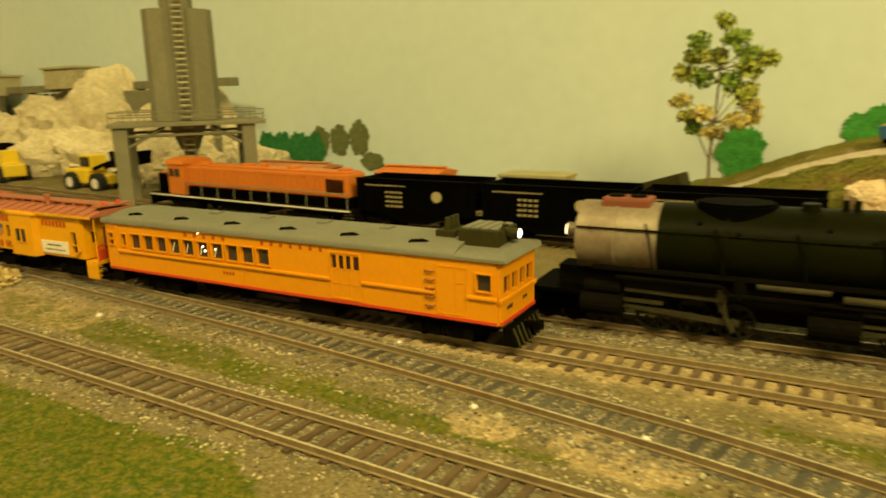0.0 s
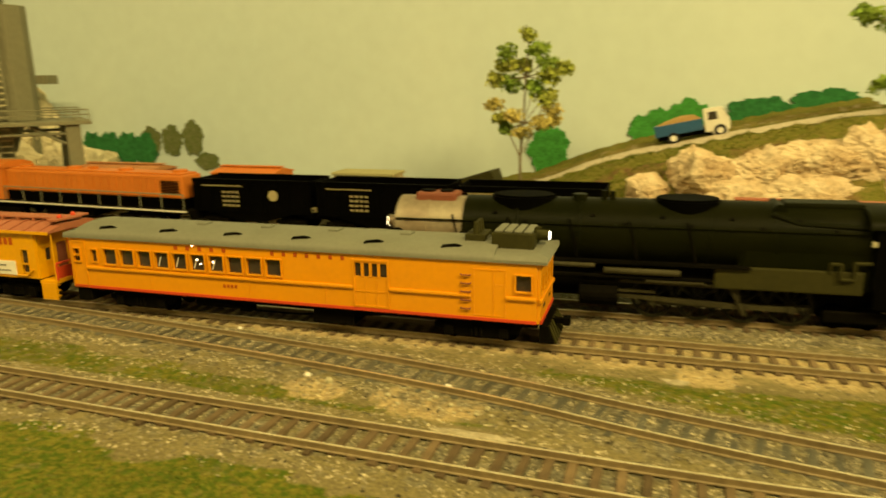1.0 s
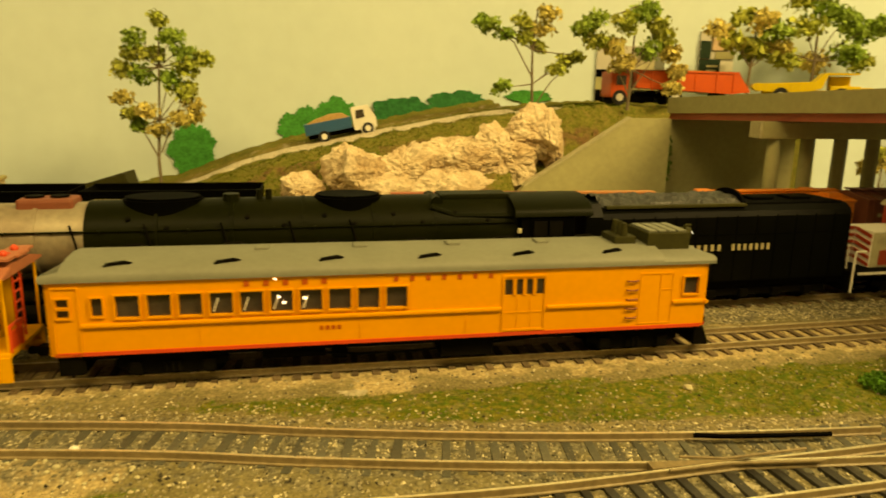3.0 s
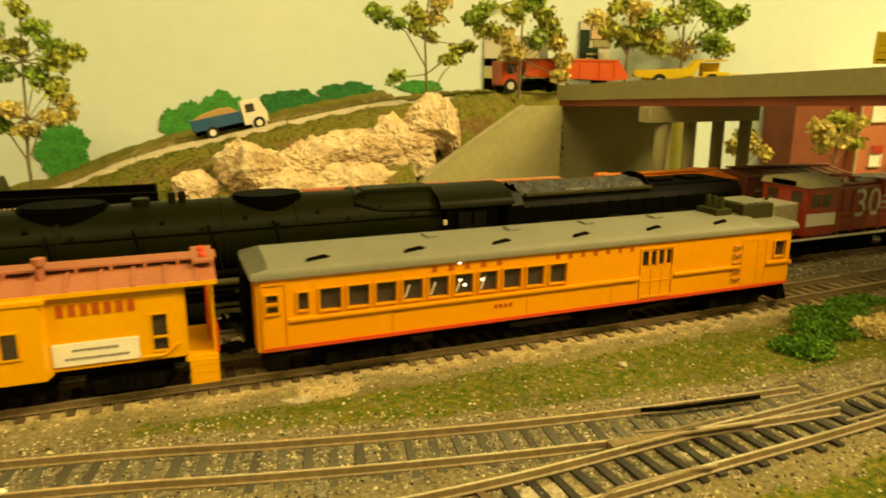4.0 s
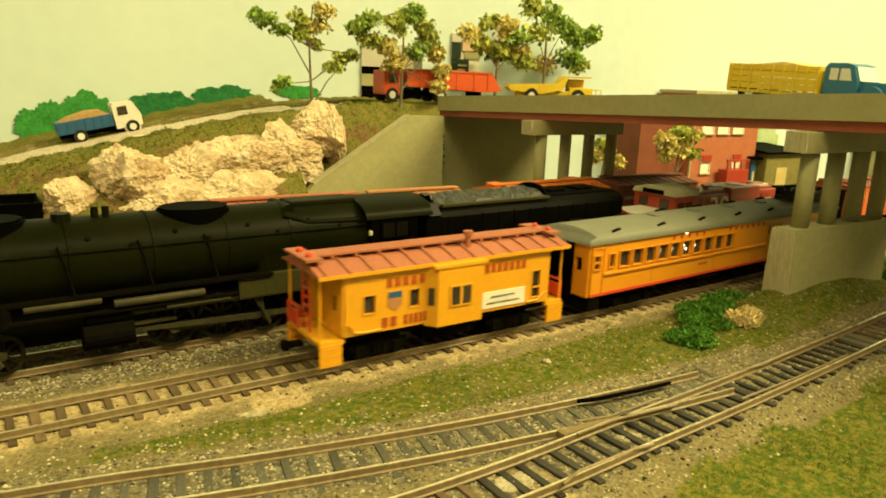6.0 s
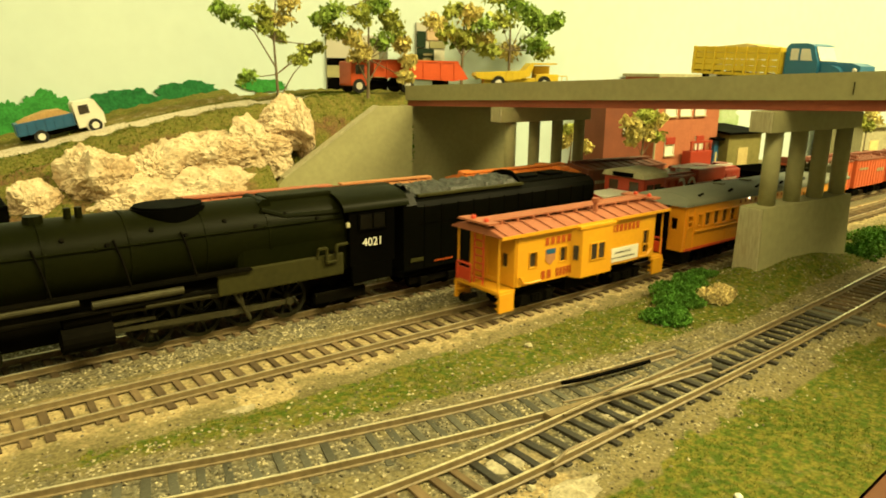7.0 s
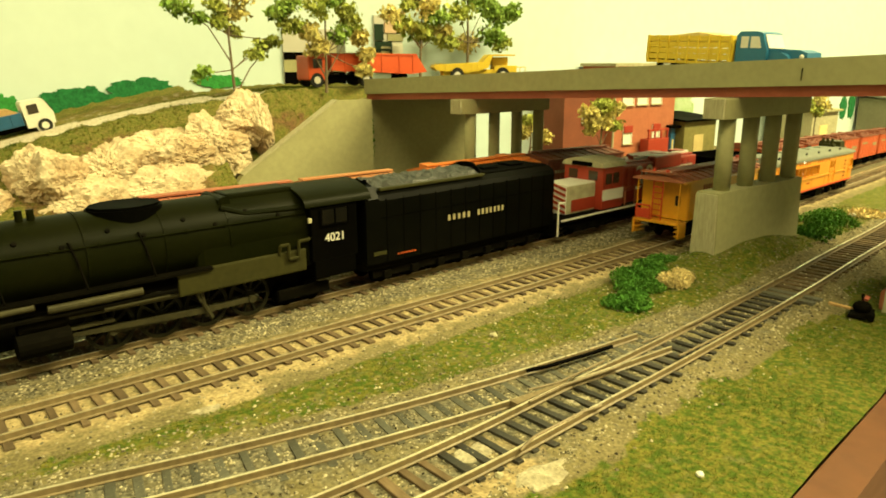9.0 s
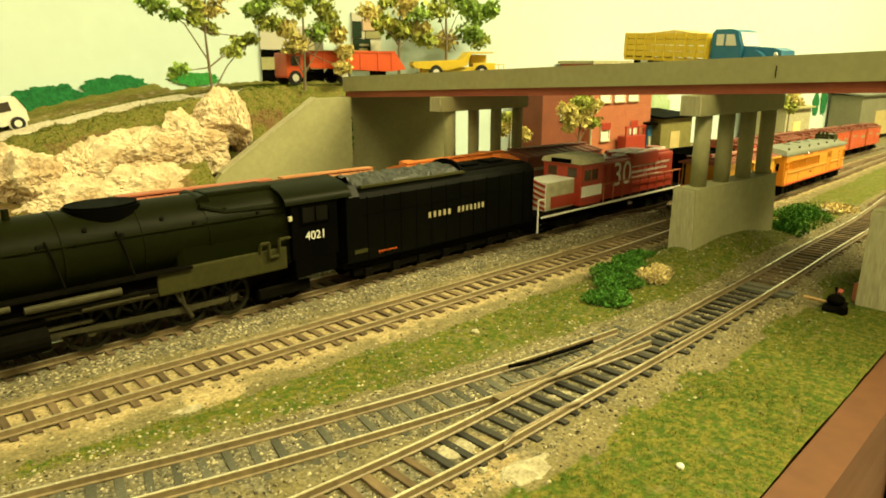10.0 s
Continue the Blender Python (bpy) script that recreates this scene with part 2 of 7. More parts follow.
M_LETTER_Y = material("faded_cream_lettering", (0.36, 0.31, 0.17), None, 0.5, 0, 60, 500, 0.5, 0, 0.3, 0.05)
M_GLASSD = material("dark_window_glazing", (0.035, 0.028, 0.022), (0.06, 0.045, 0.03), 0.12, 0, 120, 900, 0.5, 0, 0.6, 0.2)
M_CABGLASS = material("unlit_cab_glazing", (0.004, 0.004, 0.003), (0.007, 0.006, 0.004), 0.3, 0, 120, 900, 0.5, 0, 0.08, 0.2)
M_ORANGE = material("bright_orange_paint", (0.56, 0.165, 0.024), (0.50, 0.145, 0.02), 0.5, 0, 40, 400, 0.5, 0.03, 0.4, 0.06)
M_ORANGE_D = material("orange_red_car_paint", (0.52, 0.10, 0.03), (0.44, 0.085, 0.026), 0.5, 0, 40, 400, 0.5, 0.03, 0.4, 0.08)
M_BROWN = material("box_car_brown", (0.20, 0.06, 0.03), (0.15, 0.045, 0.024), 0.6, 0, 40, 400, 0.5, 0.03, 0.35, 0.1)
M_MAROON = material("deep_red_diesel", (0.34, 0.040, 0.018), (0.28, 0.032, 0.015), 0.42, 0, 40, 400, 0.5, 0.02, 0.45, 0.06)
M_TAN_ROOF = material("tan_orange_roof", (0.42, 0.19, 0.075), (0.35, 0.15, 0.06), 0.6, 0, 40, 400, 0.5, 0.05, 0.3, 0.08)
M_BLUE = material("truck_blue", (0.025, 0.10, 0.22), (0.02, 0.08, 0.18), 0.35, 0, 60, 500, 0.5, 0.02, 0.5, 0.06)
M_TEAL = material("cab_blue", (0.03, 0.16, 0.30), (0.025, 0.13, 0.26), 0.3, 0, 60, 500, 0.5, 0.02, 0.5, 0.05)
M_TRUCKRED = material("dump_truck_red", (0.56, 0.082, 0.018), (0.48, 0.068, 0.015), 0.45, 0, 60, 500, 0.5, 0.02, 0.4, 0.06)
M_TOYYEL = material("machine_yellow", (0.72, 0.52, 0.03), (0.64, 0.45, 0.025), 0.45, 0, 60, 500, 0.5, 0.02, 0.4, 0.06)
M_TYRE = material("tyre_rubber", (0.02, 0.02, 0.018), None, 0.8, 0, 100, 700, 0.5, 0.1, 0.3, 0.1)
M_SAND = material("sand_load", (0.46, 0.30, 0.13), (0.36, 0.23, 0.10), 0.95, 0, 200, 900, 0.6, 0.4, 0.1, 0.25)
M_BARK = material("bark", (0.13, 0.10, 0.06), (0.20, 0.16, 0.10), 0.9, 0, 120, 600, 0.6, 0.3, 0.2, 0.2, 0, (1, 1, 0.3))
M_LEAF_A = material("olive_leaf", (0.29, 0.36, 0.06), (0.44, 0.43, 0.11), 0.85, 0, 45, 500, 0.5, 0, 0.2, 0.15, 0.45)
M_LEAF_B = material("ochre_leaf", (0.60, 0.50, 0.17), (0.44, 0.40, 0.12), 0.85, 0, 45, 500, 0.5, 0, 0.2, 0.15, 0.4)
M_LEAF_C = material("green_leaf", (0.18, 0.31, 0.05), (0.30, 0.39, 0.08), 0.85, 0, 45, 500, 0.5, 0, 0.2, 0.15, 0.4)
M_PAINT_G = material("painted_bush_green", (0.055, 0.27, 0.055), (0.035, 0.17, 0.035), 0.9, 0, 120, 500, 0.4, 0.1, 0.1, 0.3)
M_PAINT_D = material("painted_tree_deep_green", (0.03, 0.17, 0.055), (0.02, 0.10, 0.035), 0.9, 0, 140, 500, 0.4, 0.1, 0.1, 0.3)
M_PAINT_O = material("painted_tree_olive", (0.10, 0.13, 0.045), (0.15, 0.16, 0.08), 0.9, 0, 140, 500, 0.4, 0.1, 0.1, 0.3)
M_PAINT_P = material("painted_pale_foliage", (0.30, 0.42, 0.20), (0.50, 0.58, 0.42), 0.9, 0, 60, 500, 0.4, 0.1, 0.1, 0.2)
M_TOWER = material("tower_grey", (0.20, 0.195, 0.125), (0.16, 0.155, 0.10), 0.75, 0, 24, 260, 0.5, 0.06, 0.25, 0.08)
M_BRICK = material("red_brick_wall", (0.40, 0.14, 0.07), (0.34, 0.115, 0.06), 0.85, 0, 60, 300, 0.5, 0.1, 0.2, 0.12)
M_OLIVE = material("olive_shed_paint", (0.20, 0.18, 0.06), None, 0.8, 0, 60, 300, 0.5, 0.05, 0.2, 0.1)
M_ROOF_D = material("print_dark_green", (0.012, 0.030, 0.014), None, 0.7, 0, 60, 300, 0.5, 0, 0.2, 0.1)
M_GABLE = material("print_pale_pink", (0.62, 0.44, 0.30), None, 0.7, 0, 60, 300, 0.5, 0, 0.2, 0.1)
M_PLASTER = material("spilt_plaster", (0.38, 0.34, 0.24), (0.22, 0.19, 0.115), 0.95, 0, 220, 900, 0.4, 0.6, 0.1, 0.25)
M_LAMP = glow("headlight_bulb", (1.0, 0.85, 0.5), 9)
M_LAMP_W = glow("white_lamp", (1.0, 0.95, 0.85), 12)
# Glow of the interior bulbs, also used for a painted side glint.
M_GLINT = glow("interior_bulb", (1.0, 0.8, 0.55), 6)

# ---- track lines in plan ----
def spline(pts, n=40):
    p = np.array(pts, float)
    out = []
    for i in range(len(p) - 1):
        a, b = p[i], p[i + 1]
        da = (p[i + 1] - p[i - 1]) / 2 if i else b - a
        db = (p[i + 2] - p[i]) / 2 if i + 2 < len(p) else b - a
        for k in range(n):
            u = k / n
            out.append((2 * u**3 - 3 * u**2 + 1) * a + (u**3 - 2 * u**2 + u) * da + (3 * u**2 - 2 * u**3) * b + (u**3 - u**2) * db)
    return np.array(out + [p[-1]])


LINE_MAIN = spline([(-1.3, 0.17), (-0.8, 0.19), (-0.4, 0.205), (-0.2, 0.212), (-0.09, 0.2145), (0.0, 0.2165), (0.1, 0.2185), (0.2, 0.2215), (0.3, 0.2265), (0.42, 0.237), (0.54, 0.254), (0.68, 0.277), (0.82, 0.302), (0.95, 0.326), (1.2, 0.368), (1.5, 0.41)])
LINE_BRANCH = spline([(-0.46, 0.198), (-0.40, 0.196), (-0.31, 0.1905), (-0.225, 0.186), (-0.157, 0.181), (-0.103, 0.176), (-0.06, 0.171), (-0.009, 0.1635), (0.03, 0.155), (0.07, 0.1475), (0.11, 0.1415), (0.16, 0.1365), (0.22, 0.1335), (0.28, 0.135)])
LINE_NEAR = spline([(-1.2, 0.135), (-0.8, 0.128), (-0.5, 0.124), (-0.3, 0.1225), (-0.15, 0.121), (-0.05, 0.1195), (0.07, 0.1175), (0.14, 0.1215), (0.2, 0.1255), (0.28, 0.1325), (0.36, 0.141), (0.48, 0.157), (0.56, 0.171), (0.7, 0.197), (1.0, 0.245), (1.5, 0.31)])
LINE_ENGINE = spline([(-1.3, 0.274), (-0.5, 0.259), (-0.2, 0.261), (0.0, 0.270), (0.2, 0.281), (0.4, 0.293), (0.5, 0.303), (0.74, 0.337), (1.1, 0.403), (1.5, 0.47)])
Z_ENGINE = -0.0026
Z_FAR = -0.0040
LINE_BACK = spline([(-1.4, 0.47), (-0.8, 0.43), (-0.5, 0.413), (-0.2, 0.413), (0.0, 0.418), (0.2, 0.43), (0.6, 0.49), (1.5, 0.57)])
LINE_FAR = spline([(-0.1, 0.345), (0.1, 0.347), (0.3, 0.35), (0.6, 0.38), (1.0, 0.45), (1.5, 0.52)])


def grade(x):
    """The layout falls gently away beyond the bridge."""
    d = max(0.0, x - 0.36)
    return -0.045 * d * d / (d + 0.06)


def y_of(line, x):
    return float(np.interp(x, line[:, 0], line[:, 1]))


def on(line, x, span=0.06, z=0.0):
    """The pose of a vehicle whose middle is at x on a line."""
    a, b = y_of(line, x - span), y_of(line, x + span)
    za, zb = grade(x - span), grade(x + span)
    return pose(x, (a + b) / 2, z + (za + zb) / 2, 0, -math.degrees(math.atan2(zb - za, 2 * span)), math.degrees(math.atan2(b - a, 2 * span)))


def along(line, step, x0, x1):
    d = np.r_[0, np.cumsum(np.hypot(*np.diff(line, axis=0).T))]
    s = np.arange(0, d[-1], step)
    x, y = np.interp(s, d, line[:, 0]), np.interp(s, d, line[:, 1])
    h = np.arctan2(np.gradient(y), np.gradient(x))
    keep = (x >= x0) & (x <= x1)
    return x[keep], y[keep], h[keep]


def sweep(bm, line, off, outline, x0, x1, step=0.012, z=0.0):
    """A rail or strip: an outline of (across, up) carried along a line at an offset."""
    x, y, h = along(line, step, x0, x1)
    rings = []
    for a, b, c in zip(x, y, h):
        nx, ny = -math.sin(c), math.cos(c)
        rings.append([bm.verts.new((a + nx * (off + u), b + ny * (off + u), v + z + grade(a))) for u, v in outline])
    n = len(outline)
    fs = []
    for p, q in zip(rings, rings[1:]):
        fs += [bm.faces.new((p[k], p[(k + 1) % n], q[(k + 1) % n], q[k])) for k in range(n)]
    fs += [bm.faces.new(rings[0]), bm.faces.new(rings[-1])]
    bmesh.ops.recalc_face_normals(bm, faces=fs)
    return bm


# ---- room ----
bm = box(B(), (-1.9, 0.652, -0.9), (3.2, 0.70, 1.5))
structure("wall_backdrop", bm, M_SKY, "pale painted sky backdrop wall behind the layout", "wall")
bm = box(B(), (-1.9, -2.2, -0.9), (3.2, -2.15, 1.5))
structure("wall_room", bm, M_ROOM, "plain plaster wall of the room", "wall")
bm = box(B(), (-1.95, -2.15, -0.9), (-1.9, 0.652, 1.5))
structure("wall_west", bm, M_ROOM, "plain plaster end wall of the room", "wall")
bm = box(B(), (3.2, -2.15, -0.9), (3.25, 0.652, 1.5))
structure("wall_east", bm, M_SKY, "pale painted end wall of the room", "wall")
bm = box(B(), (-1.95, -2.2, 1.5), (3.25, 0.70, 1.55))
structure("ceiling", bm, M_CEIL, "plain white ceiling of the room", "ceiling")
bm = box(B(), (-1.95, -2.2, -0.95), (3.25, 0.70, -0.9))
structure("floor", bm, M_FLOOR, "dark floor of the room", "floor")


# ---- layout ground ----
def edge_y(x):
    return 0.0405 + 0.105 * max(0.0, x - 0.0) if x < 0.4 else 0.0825


def fbm(x, y, s, z=0.0):
    return noise.fractal(Vector((x * s, y * s, z)), 1.0, 2.0, 4)


LINES = ((LINE_MAIN, -9, 9, -0.0029), (LINE_BRANCH, -0.4, 0.24, -0.00235), (LINE_NEAR, -9, 9, -0.0030), (LINE_ENGINE, -9, 9, -0.0056), (LINE_BACK, -9, 9, -0.0075), (LINE_FAR, -0.1, 9, -0.0075))


def gap_to(line, x, y, a=-9, b=9):
    if x < a or x > b:
        return 1.0
    return abs(y - y_of(line, x))


def ground_z(x, y):
    z = -0.0040 + 0.0010 * fbm(x, y, 40)
    d, bed = min((gap_to(l, x, y, a, b), c) for l, a, b, c in LINES)
    f = min(1.0, max(0.0, (d - 0.0165) / 0.007))
    z = (bed + 0.0004 * fbm(x, y, 160, 2)) * (1 - f) + z * f
    mound = math.exp(-(((x - 0.345) / 0.075) ** 2 + ((y - 0.181) / 0.019) ** 2))
    z += 0.0125 * mound * min(1, max(0, (gap_to(LINE_NEAR, x, y) - 0.012) / 0.012)) * min(1, max(0, (gap_to(LINE_MAIN, x, y) - 0.015) / 0.012))
    if y < edge_y(x) + 0.02:
        z = min(z, -0.003)
    return z + grade(x)


def cover(x, y):
    """How much turf, sand and gravel lies at a place."""
    dm, db = gap_to(LINE_MAIN, x, y), gap_to(LINE_BRANCH, x, y, -0.42, 0.25)
    dn, de = gap_to(LINE_NEAR, x, y), gap_to(LINE_ENGINE, x, y)
    turf, sand, stone = 0.0, 0.0, 0.0
    w = 0.010 * fbm(x, y, 25, 3)
    if y + w < y_of(LINE_NEAR, x) - 0.022:
        turf = 0.75
    elif y > y_of(LINE_NEAR, x) + 0.02 and db > 0.022 and y < y_of(LINE_MAIN, x) - 0.024:
        if y > y_of(LINE_BRANCH, x) or x > 0.24:
            turf = 0.66 if x > -0.02 else 0.3
        else:
            turf = 0.62
    stone = 0.62 * max(max(0, 1 - dn / 0.024), max(0, 1 - (db - 0.004) / 0.026)) ** 0.5 if min(dn, db) < 0.03 else 0.0
    if dm < 0.021:
        sand = 0.66 if dm < 0.0155 else 0.44
    if 0.022 < dm < 0.045 and y > y_of(LINE_MAIN, x) or de < 0.03:
        stone = max(stone, 0.55)
    if -0.6 < x < -0.28 and 0.14 < y < 0.185:
        sand = max(sand, 0.56)
    for cx, cy, r in ((-0.035, 0.152, 0.013), (0.055, 0.197, 0.007), (0.088, 0.113, 0.014), (-0.078, 0.151, 0.008)):
        d = math.hypot((x - cx) / 1.6, y - cy)
        if d < r:
            sand = max(sand, 0.72)
    return turf, sand, stone


def cover_mesh(name, xs, ys, height, covers, mat, skirt=None):
    vs = [(x, y, height(x, y)) for y in ys for x in xs]
    nx = len(xs)
    fs = [(j * nx + i, j * nx + i + 1, (j + 1) * nx + i + 1, (j + 1) * nx + i) for j in range(len(ys) - 1) for i in range(nx - 1)]
    me = bpy.data.meshes.new(name)
    me.from_pydata(vs, [], fs)
    at = me.color_attributes.new("cover", "FLOAT_COLOR", "POINT")
    col = np.ones((len(vs), 4))
    for k, (x, y, z) in enumerate(vs):
        col[k, :3] = covers(x, y)
    at.data.foreach_set("color", col.ravel())
    me.materials.append(mat)
    for p in me.polygons:
        p.use_smooth = True
    return new(name, me)


gx = np.concatenate([np.arange(-1.88, -0.5, 0.012), np.arange(-0.5, 0.6, 0.0042), np.arange(0.6, 3.19, 0.014)])
vy = np.concatenate([np.linspace(0, 0.32, 82), np.linspace(0.33, 0.62, 34)])


def ground_sheet():
    vs, col = [], []
    for v in vy:
        for x in gx:
            y = edge_y(x) + v * (0.652 - edge_y(x)) / 0.62
            vs.append((x, y, ground_z(x, y)))
            col.append((*cover(x, y), 1.0))
    nx = len(gx)
    fs = [(j * nx + i, j * nx + i + 1, (j + 1) * nx + i + 1, (j + 1) * nx + i) for j in range(len(vy) - 1) for i in range(nx - 1)]
    me = bpy.data.meshes.new("ground")
    me.from_pydata(vs, [], fs)
    at = me.color_attributes.new("cover", "FLOAT_COLOR", "POINT")
    at.data.foreach_set("color", np.array(col).ravel())
    me.materials.append(M_GROUND)
    for p in me.polygons:
        p.use_smooth = True
    return tagged(new("ground", me), "layout ground with green turf, sand and grey ballast", "ground", "", "structure")


ground_sheet()
bm = B()
xs = [-1.88, 0.0, 0.1, 0.2, 0.3, 0.4, 0.5]
outer = [(x, edge_y(x) - 0.012) for x in xs] + [(x, edge_y(x) - 0.0005) for x in reversed(xs)]
prism(bm, outer, -0.30, -0.0045, "z")
structure("fascia", bm, M_FASCIA, "dark red-brown wooden fascia board along the layout edge", "fascia")
bm = B()
prism(bm, [(x, edge_y(x) - 0.0005) for x in xs] + [(3.18, 0.0825), (3.18, 0.652), (-1.88, 0.652)], -0.12, -0.085, "z")
structure("layout_base", bm, M_FASCIA, "wooden baseboard under the layout", "base")
for fx in (0.235,):
    bm = B()
    y = edge_y(fx) - 0.013
    box(bm, (fx - 0.0012, y - 0.001, -0.2), (fx + 0.0012, y + 0.002, -0.0055))
    structure("fascia_joint_trim", bm, M_DARK, "narrow dark joint strip on the fascia", "trim")


# ---- hillside with its road ----
RIDGE = [(-0.16, -0.006), (-0.12, -0.002), (-0.07, 0.0115), (-0.0335, 0.0265), (0.0044, 0.0375), (0.044, 0.0455), (0.0859, 0.055), (0.13, 0.064), (0.177, 0.0725), (0.2166, 0.077), (0.269, 0.083), (0.33, 0.082), (0.62, 0.082)]


def ridge(x):
    return float(np.interp(x, [p[0] for p in RIDGE], [p[1] for p in RIDGE]))


def hill_z(x, y):
    top = ridge(x)
    if x > 0.447 + (y - 0.53) * 0.86:
        return -0.02
    foot = 0.470 + 0.02 * min(1, max(0, (0.05 - x) / 0.15))
    if x > 0.18:
        foot = 0.5095
    if x > 0.295:
        foot = 0.545
    u = min(1.0, max(0.0, (y - foot) / (0.556 - foot)))
    z = -0.008 + (top + 0.008) * (u ** 0.75)
    if y > 0.556:
        z = top + 0.10 * max(0, y - 0.556) * (1 if x < 0.2 else 0.1)
    road = abs(y - 0.588)
    if road > 0.013:
        z += 0.003 * fbm(x, y, 70, 5) * (1 if u > 0 else 0)
    return z


def hill_cover(x, y):
    road = abs(y - (0.574 + 0.012 * max(0, min(1, (0.2 - x) / 0.25))))
    if x < 0.24 and road < 0.0125:
        return 0.0, 0.8, 0.0
    if x < 0.235 and abs(y - 0.606) < 0.012:
        return 0.1, 0.34, 0.3
    n = fbm(x, y, 30, 9)
    if y < 0.545 and n > 0.05:
        return 0.25, 0.0, 0.55
    return 0.6, 0.0, 0.15


hx = np.concatenate([np.arange(-0.16, 0.305, 0.0035), np.arange(0.306, 0.62, 0.0035)])
hy = np.concatenate([np.arange(0.455, 0.651, 0.0035), [0.6515]])
tagged(cover_mesh("hillside", hx, hy, hill_z, hill_cover, M_HILL), "turf-covered hillside with a pale gravel road", "hill", "", "structure")


# ---- bridge, its piers and abutment ----
def deck_z(y):
    return 0.0904 + (0.526 - y) * 0.0375


def bridge():
    ob = thing("road_bridge", "grey concrete road bridge with red-brown girders", "bridge")
    y0, y1 = -0.30, 0.527
    for name, x0, x1 in (("parapet", 0.317, 0.3215), ("parapet", 0.458, 0.4625)):
        bm = prism(B(), [(y0, deck_z(y0) - 0.0125), (y1, deck_z(y1) - 0.0125), (y1, deck_z(y1)), (y0, deck_z(y0))], x0, x1)
        part(name, bm, M_CONC, ob)
    for i in range(2):
        xa = 0.3195 if i == 0 else 0.455
        bm = prism(B(), [(y0, deck_z(y0) - 0.0175), (y1, deck_z(y1) - 0.0175), (y1, deck_z(y1) - 0.0126), (y0, deck_z(y0) - 0.0126)], xa, xa + 0.005)
        part("girder", bm, M_GIRDER, ob)
    bm = prism(B(), [(y0, deck_z(y0) - 0.0122), (y1, deck_z(y1) - 0.0122), (y1, deck_z(y1) - 0.0065), (y0, deck_z(y0) - 0.0065)], 0.3216, 0.4579)
    part("deck", bm, M_ASPHALT, ob, "dark asphalt road deck")
    for yj in (0.147,):
        z = deck_z(yj)
        part("joint", box(B(), (0.3164, yj - 0.00012, z - 0.010), (0.3169, yj + 0.00012, z - 0.0045)), M_DARK, ob)
    return ob


bridge()


def pier(y, base_top, base_bottom, wall=True):
    zc = deck_z(y) - 0.0177
    ob = thing("bridge_pier", "grey concrete bridge pier with four round columns" + (" on a wall footing" if wall else " under a cap beam"), "pier", None, "bridge piers")
    part("cap_beam", box(B(), (0.3085, y - 0.0058, zc - 0.0105), (0.4000, y + 0.0058, zc), 0.0005), M_CONC, ob)
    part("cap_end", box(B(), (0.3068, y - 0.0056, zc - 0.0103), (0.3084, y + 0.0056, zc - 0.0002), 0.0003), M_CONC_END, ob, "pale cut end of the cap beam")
    for k in range(4):
        x = 0.3215 + k * 0.0240
        part("column", cyl(B(), (x, y, base_top), (x, y, zc - 0.0106), 0.0043, None, 20), M_CONC, ob, "", True)
    bm = B()
    prism(bm, [(y - 0.0075, base_bottom), (y + 0.0075, base_bottom), (y + 0.0062, base_top), (y - 0.0062, base_top)], 0.309, 0.3990)
    part("footing_wall", bm, M_CONC, ob)
    bm = B()
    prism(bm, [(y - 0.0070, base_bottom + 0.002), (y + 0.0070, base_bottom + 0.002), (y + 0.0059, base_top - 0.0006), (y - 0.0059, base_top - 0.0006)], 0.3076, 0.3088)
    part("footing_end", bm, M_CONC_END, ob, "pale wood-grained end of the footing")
    return ob


pier(0.1842, 0.0375, -0.005)
pier(0.3885, 0.012, -0.005, False)
pier(0.0885, 0.040, -0.005)
bm = box(B(), (0.3115, 0.078, -0.004), (0.34, 0.099, 0.0055), 0.002)
tagged(link("brick_pad", bm, M_BRICK), "small brick-red pad at the foot of the pier", "pad")


def abutment():
    ob = thing("bridge_abutment", "grey-green concrete bridge abutment with sloping wing wall", "abutment")
    part("wing_wall", prism(B(), [(0.165, -0.005), (0.19, 0.0207), (0.2744, 0.0742), (0.3085, 0.0742), (0.3085, -0.005)], 0.502, 0.509, "y"), M_CONC, ob)
    part("coping", prism(B(), [(0.190, 0.0207), (0.2744, 0.0742), (0.2744, 0.0752), (0.1893, 0.0216)], 0.5015, 0.510, "y"), M_CONC_END, ob, "pale top edge of the wing wall")
    part("back_wall", box(B(), (0.3185, 0.530, -0.005), (0.440, 0.538, 0.0735)), M_CONC, ob)
    return ob


abutment()


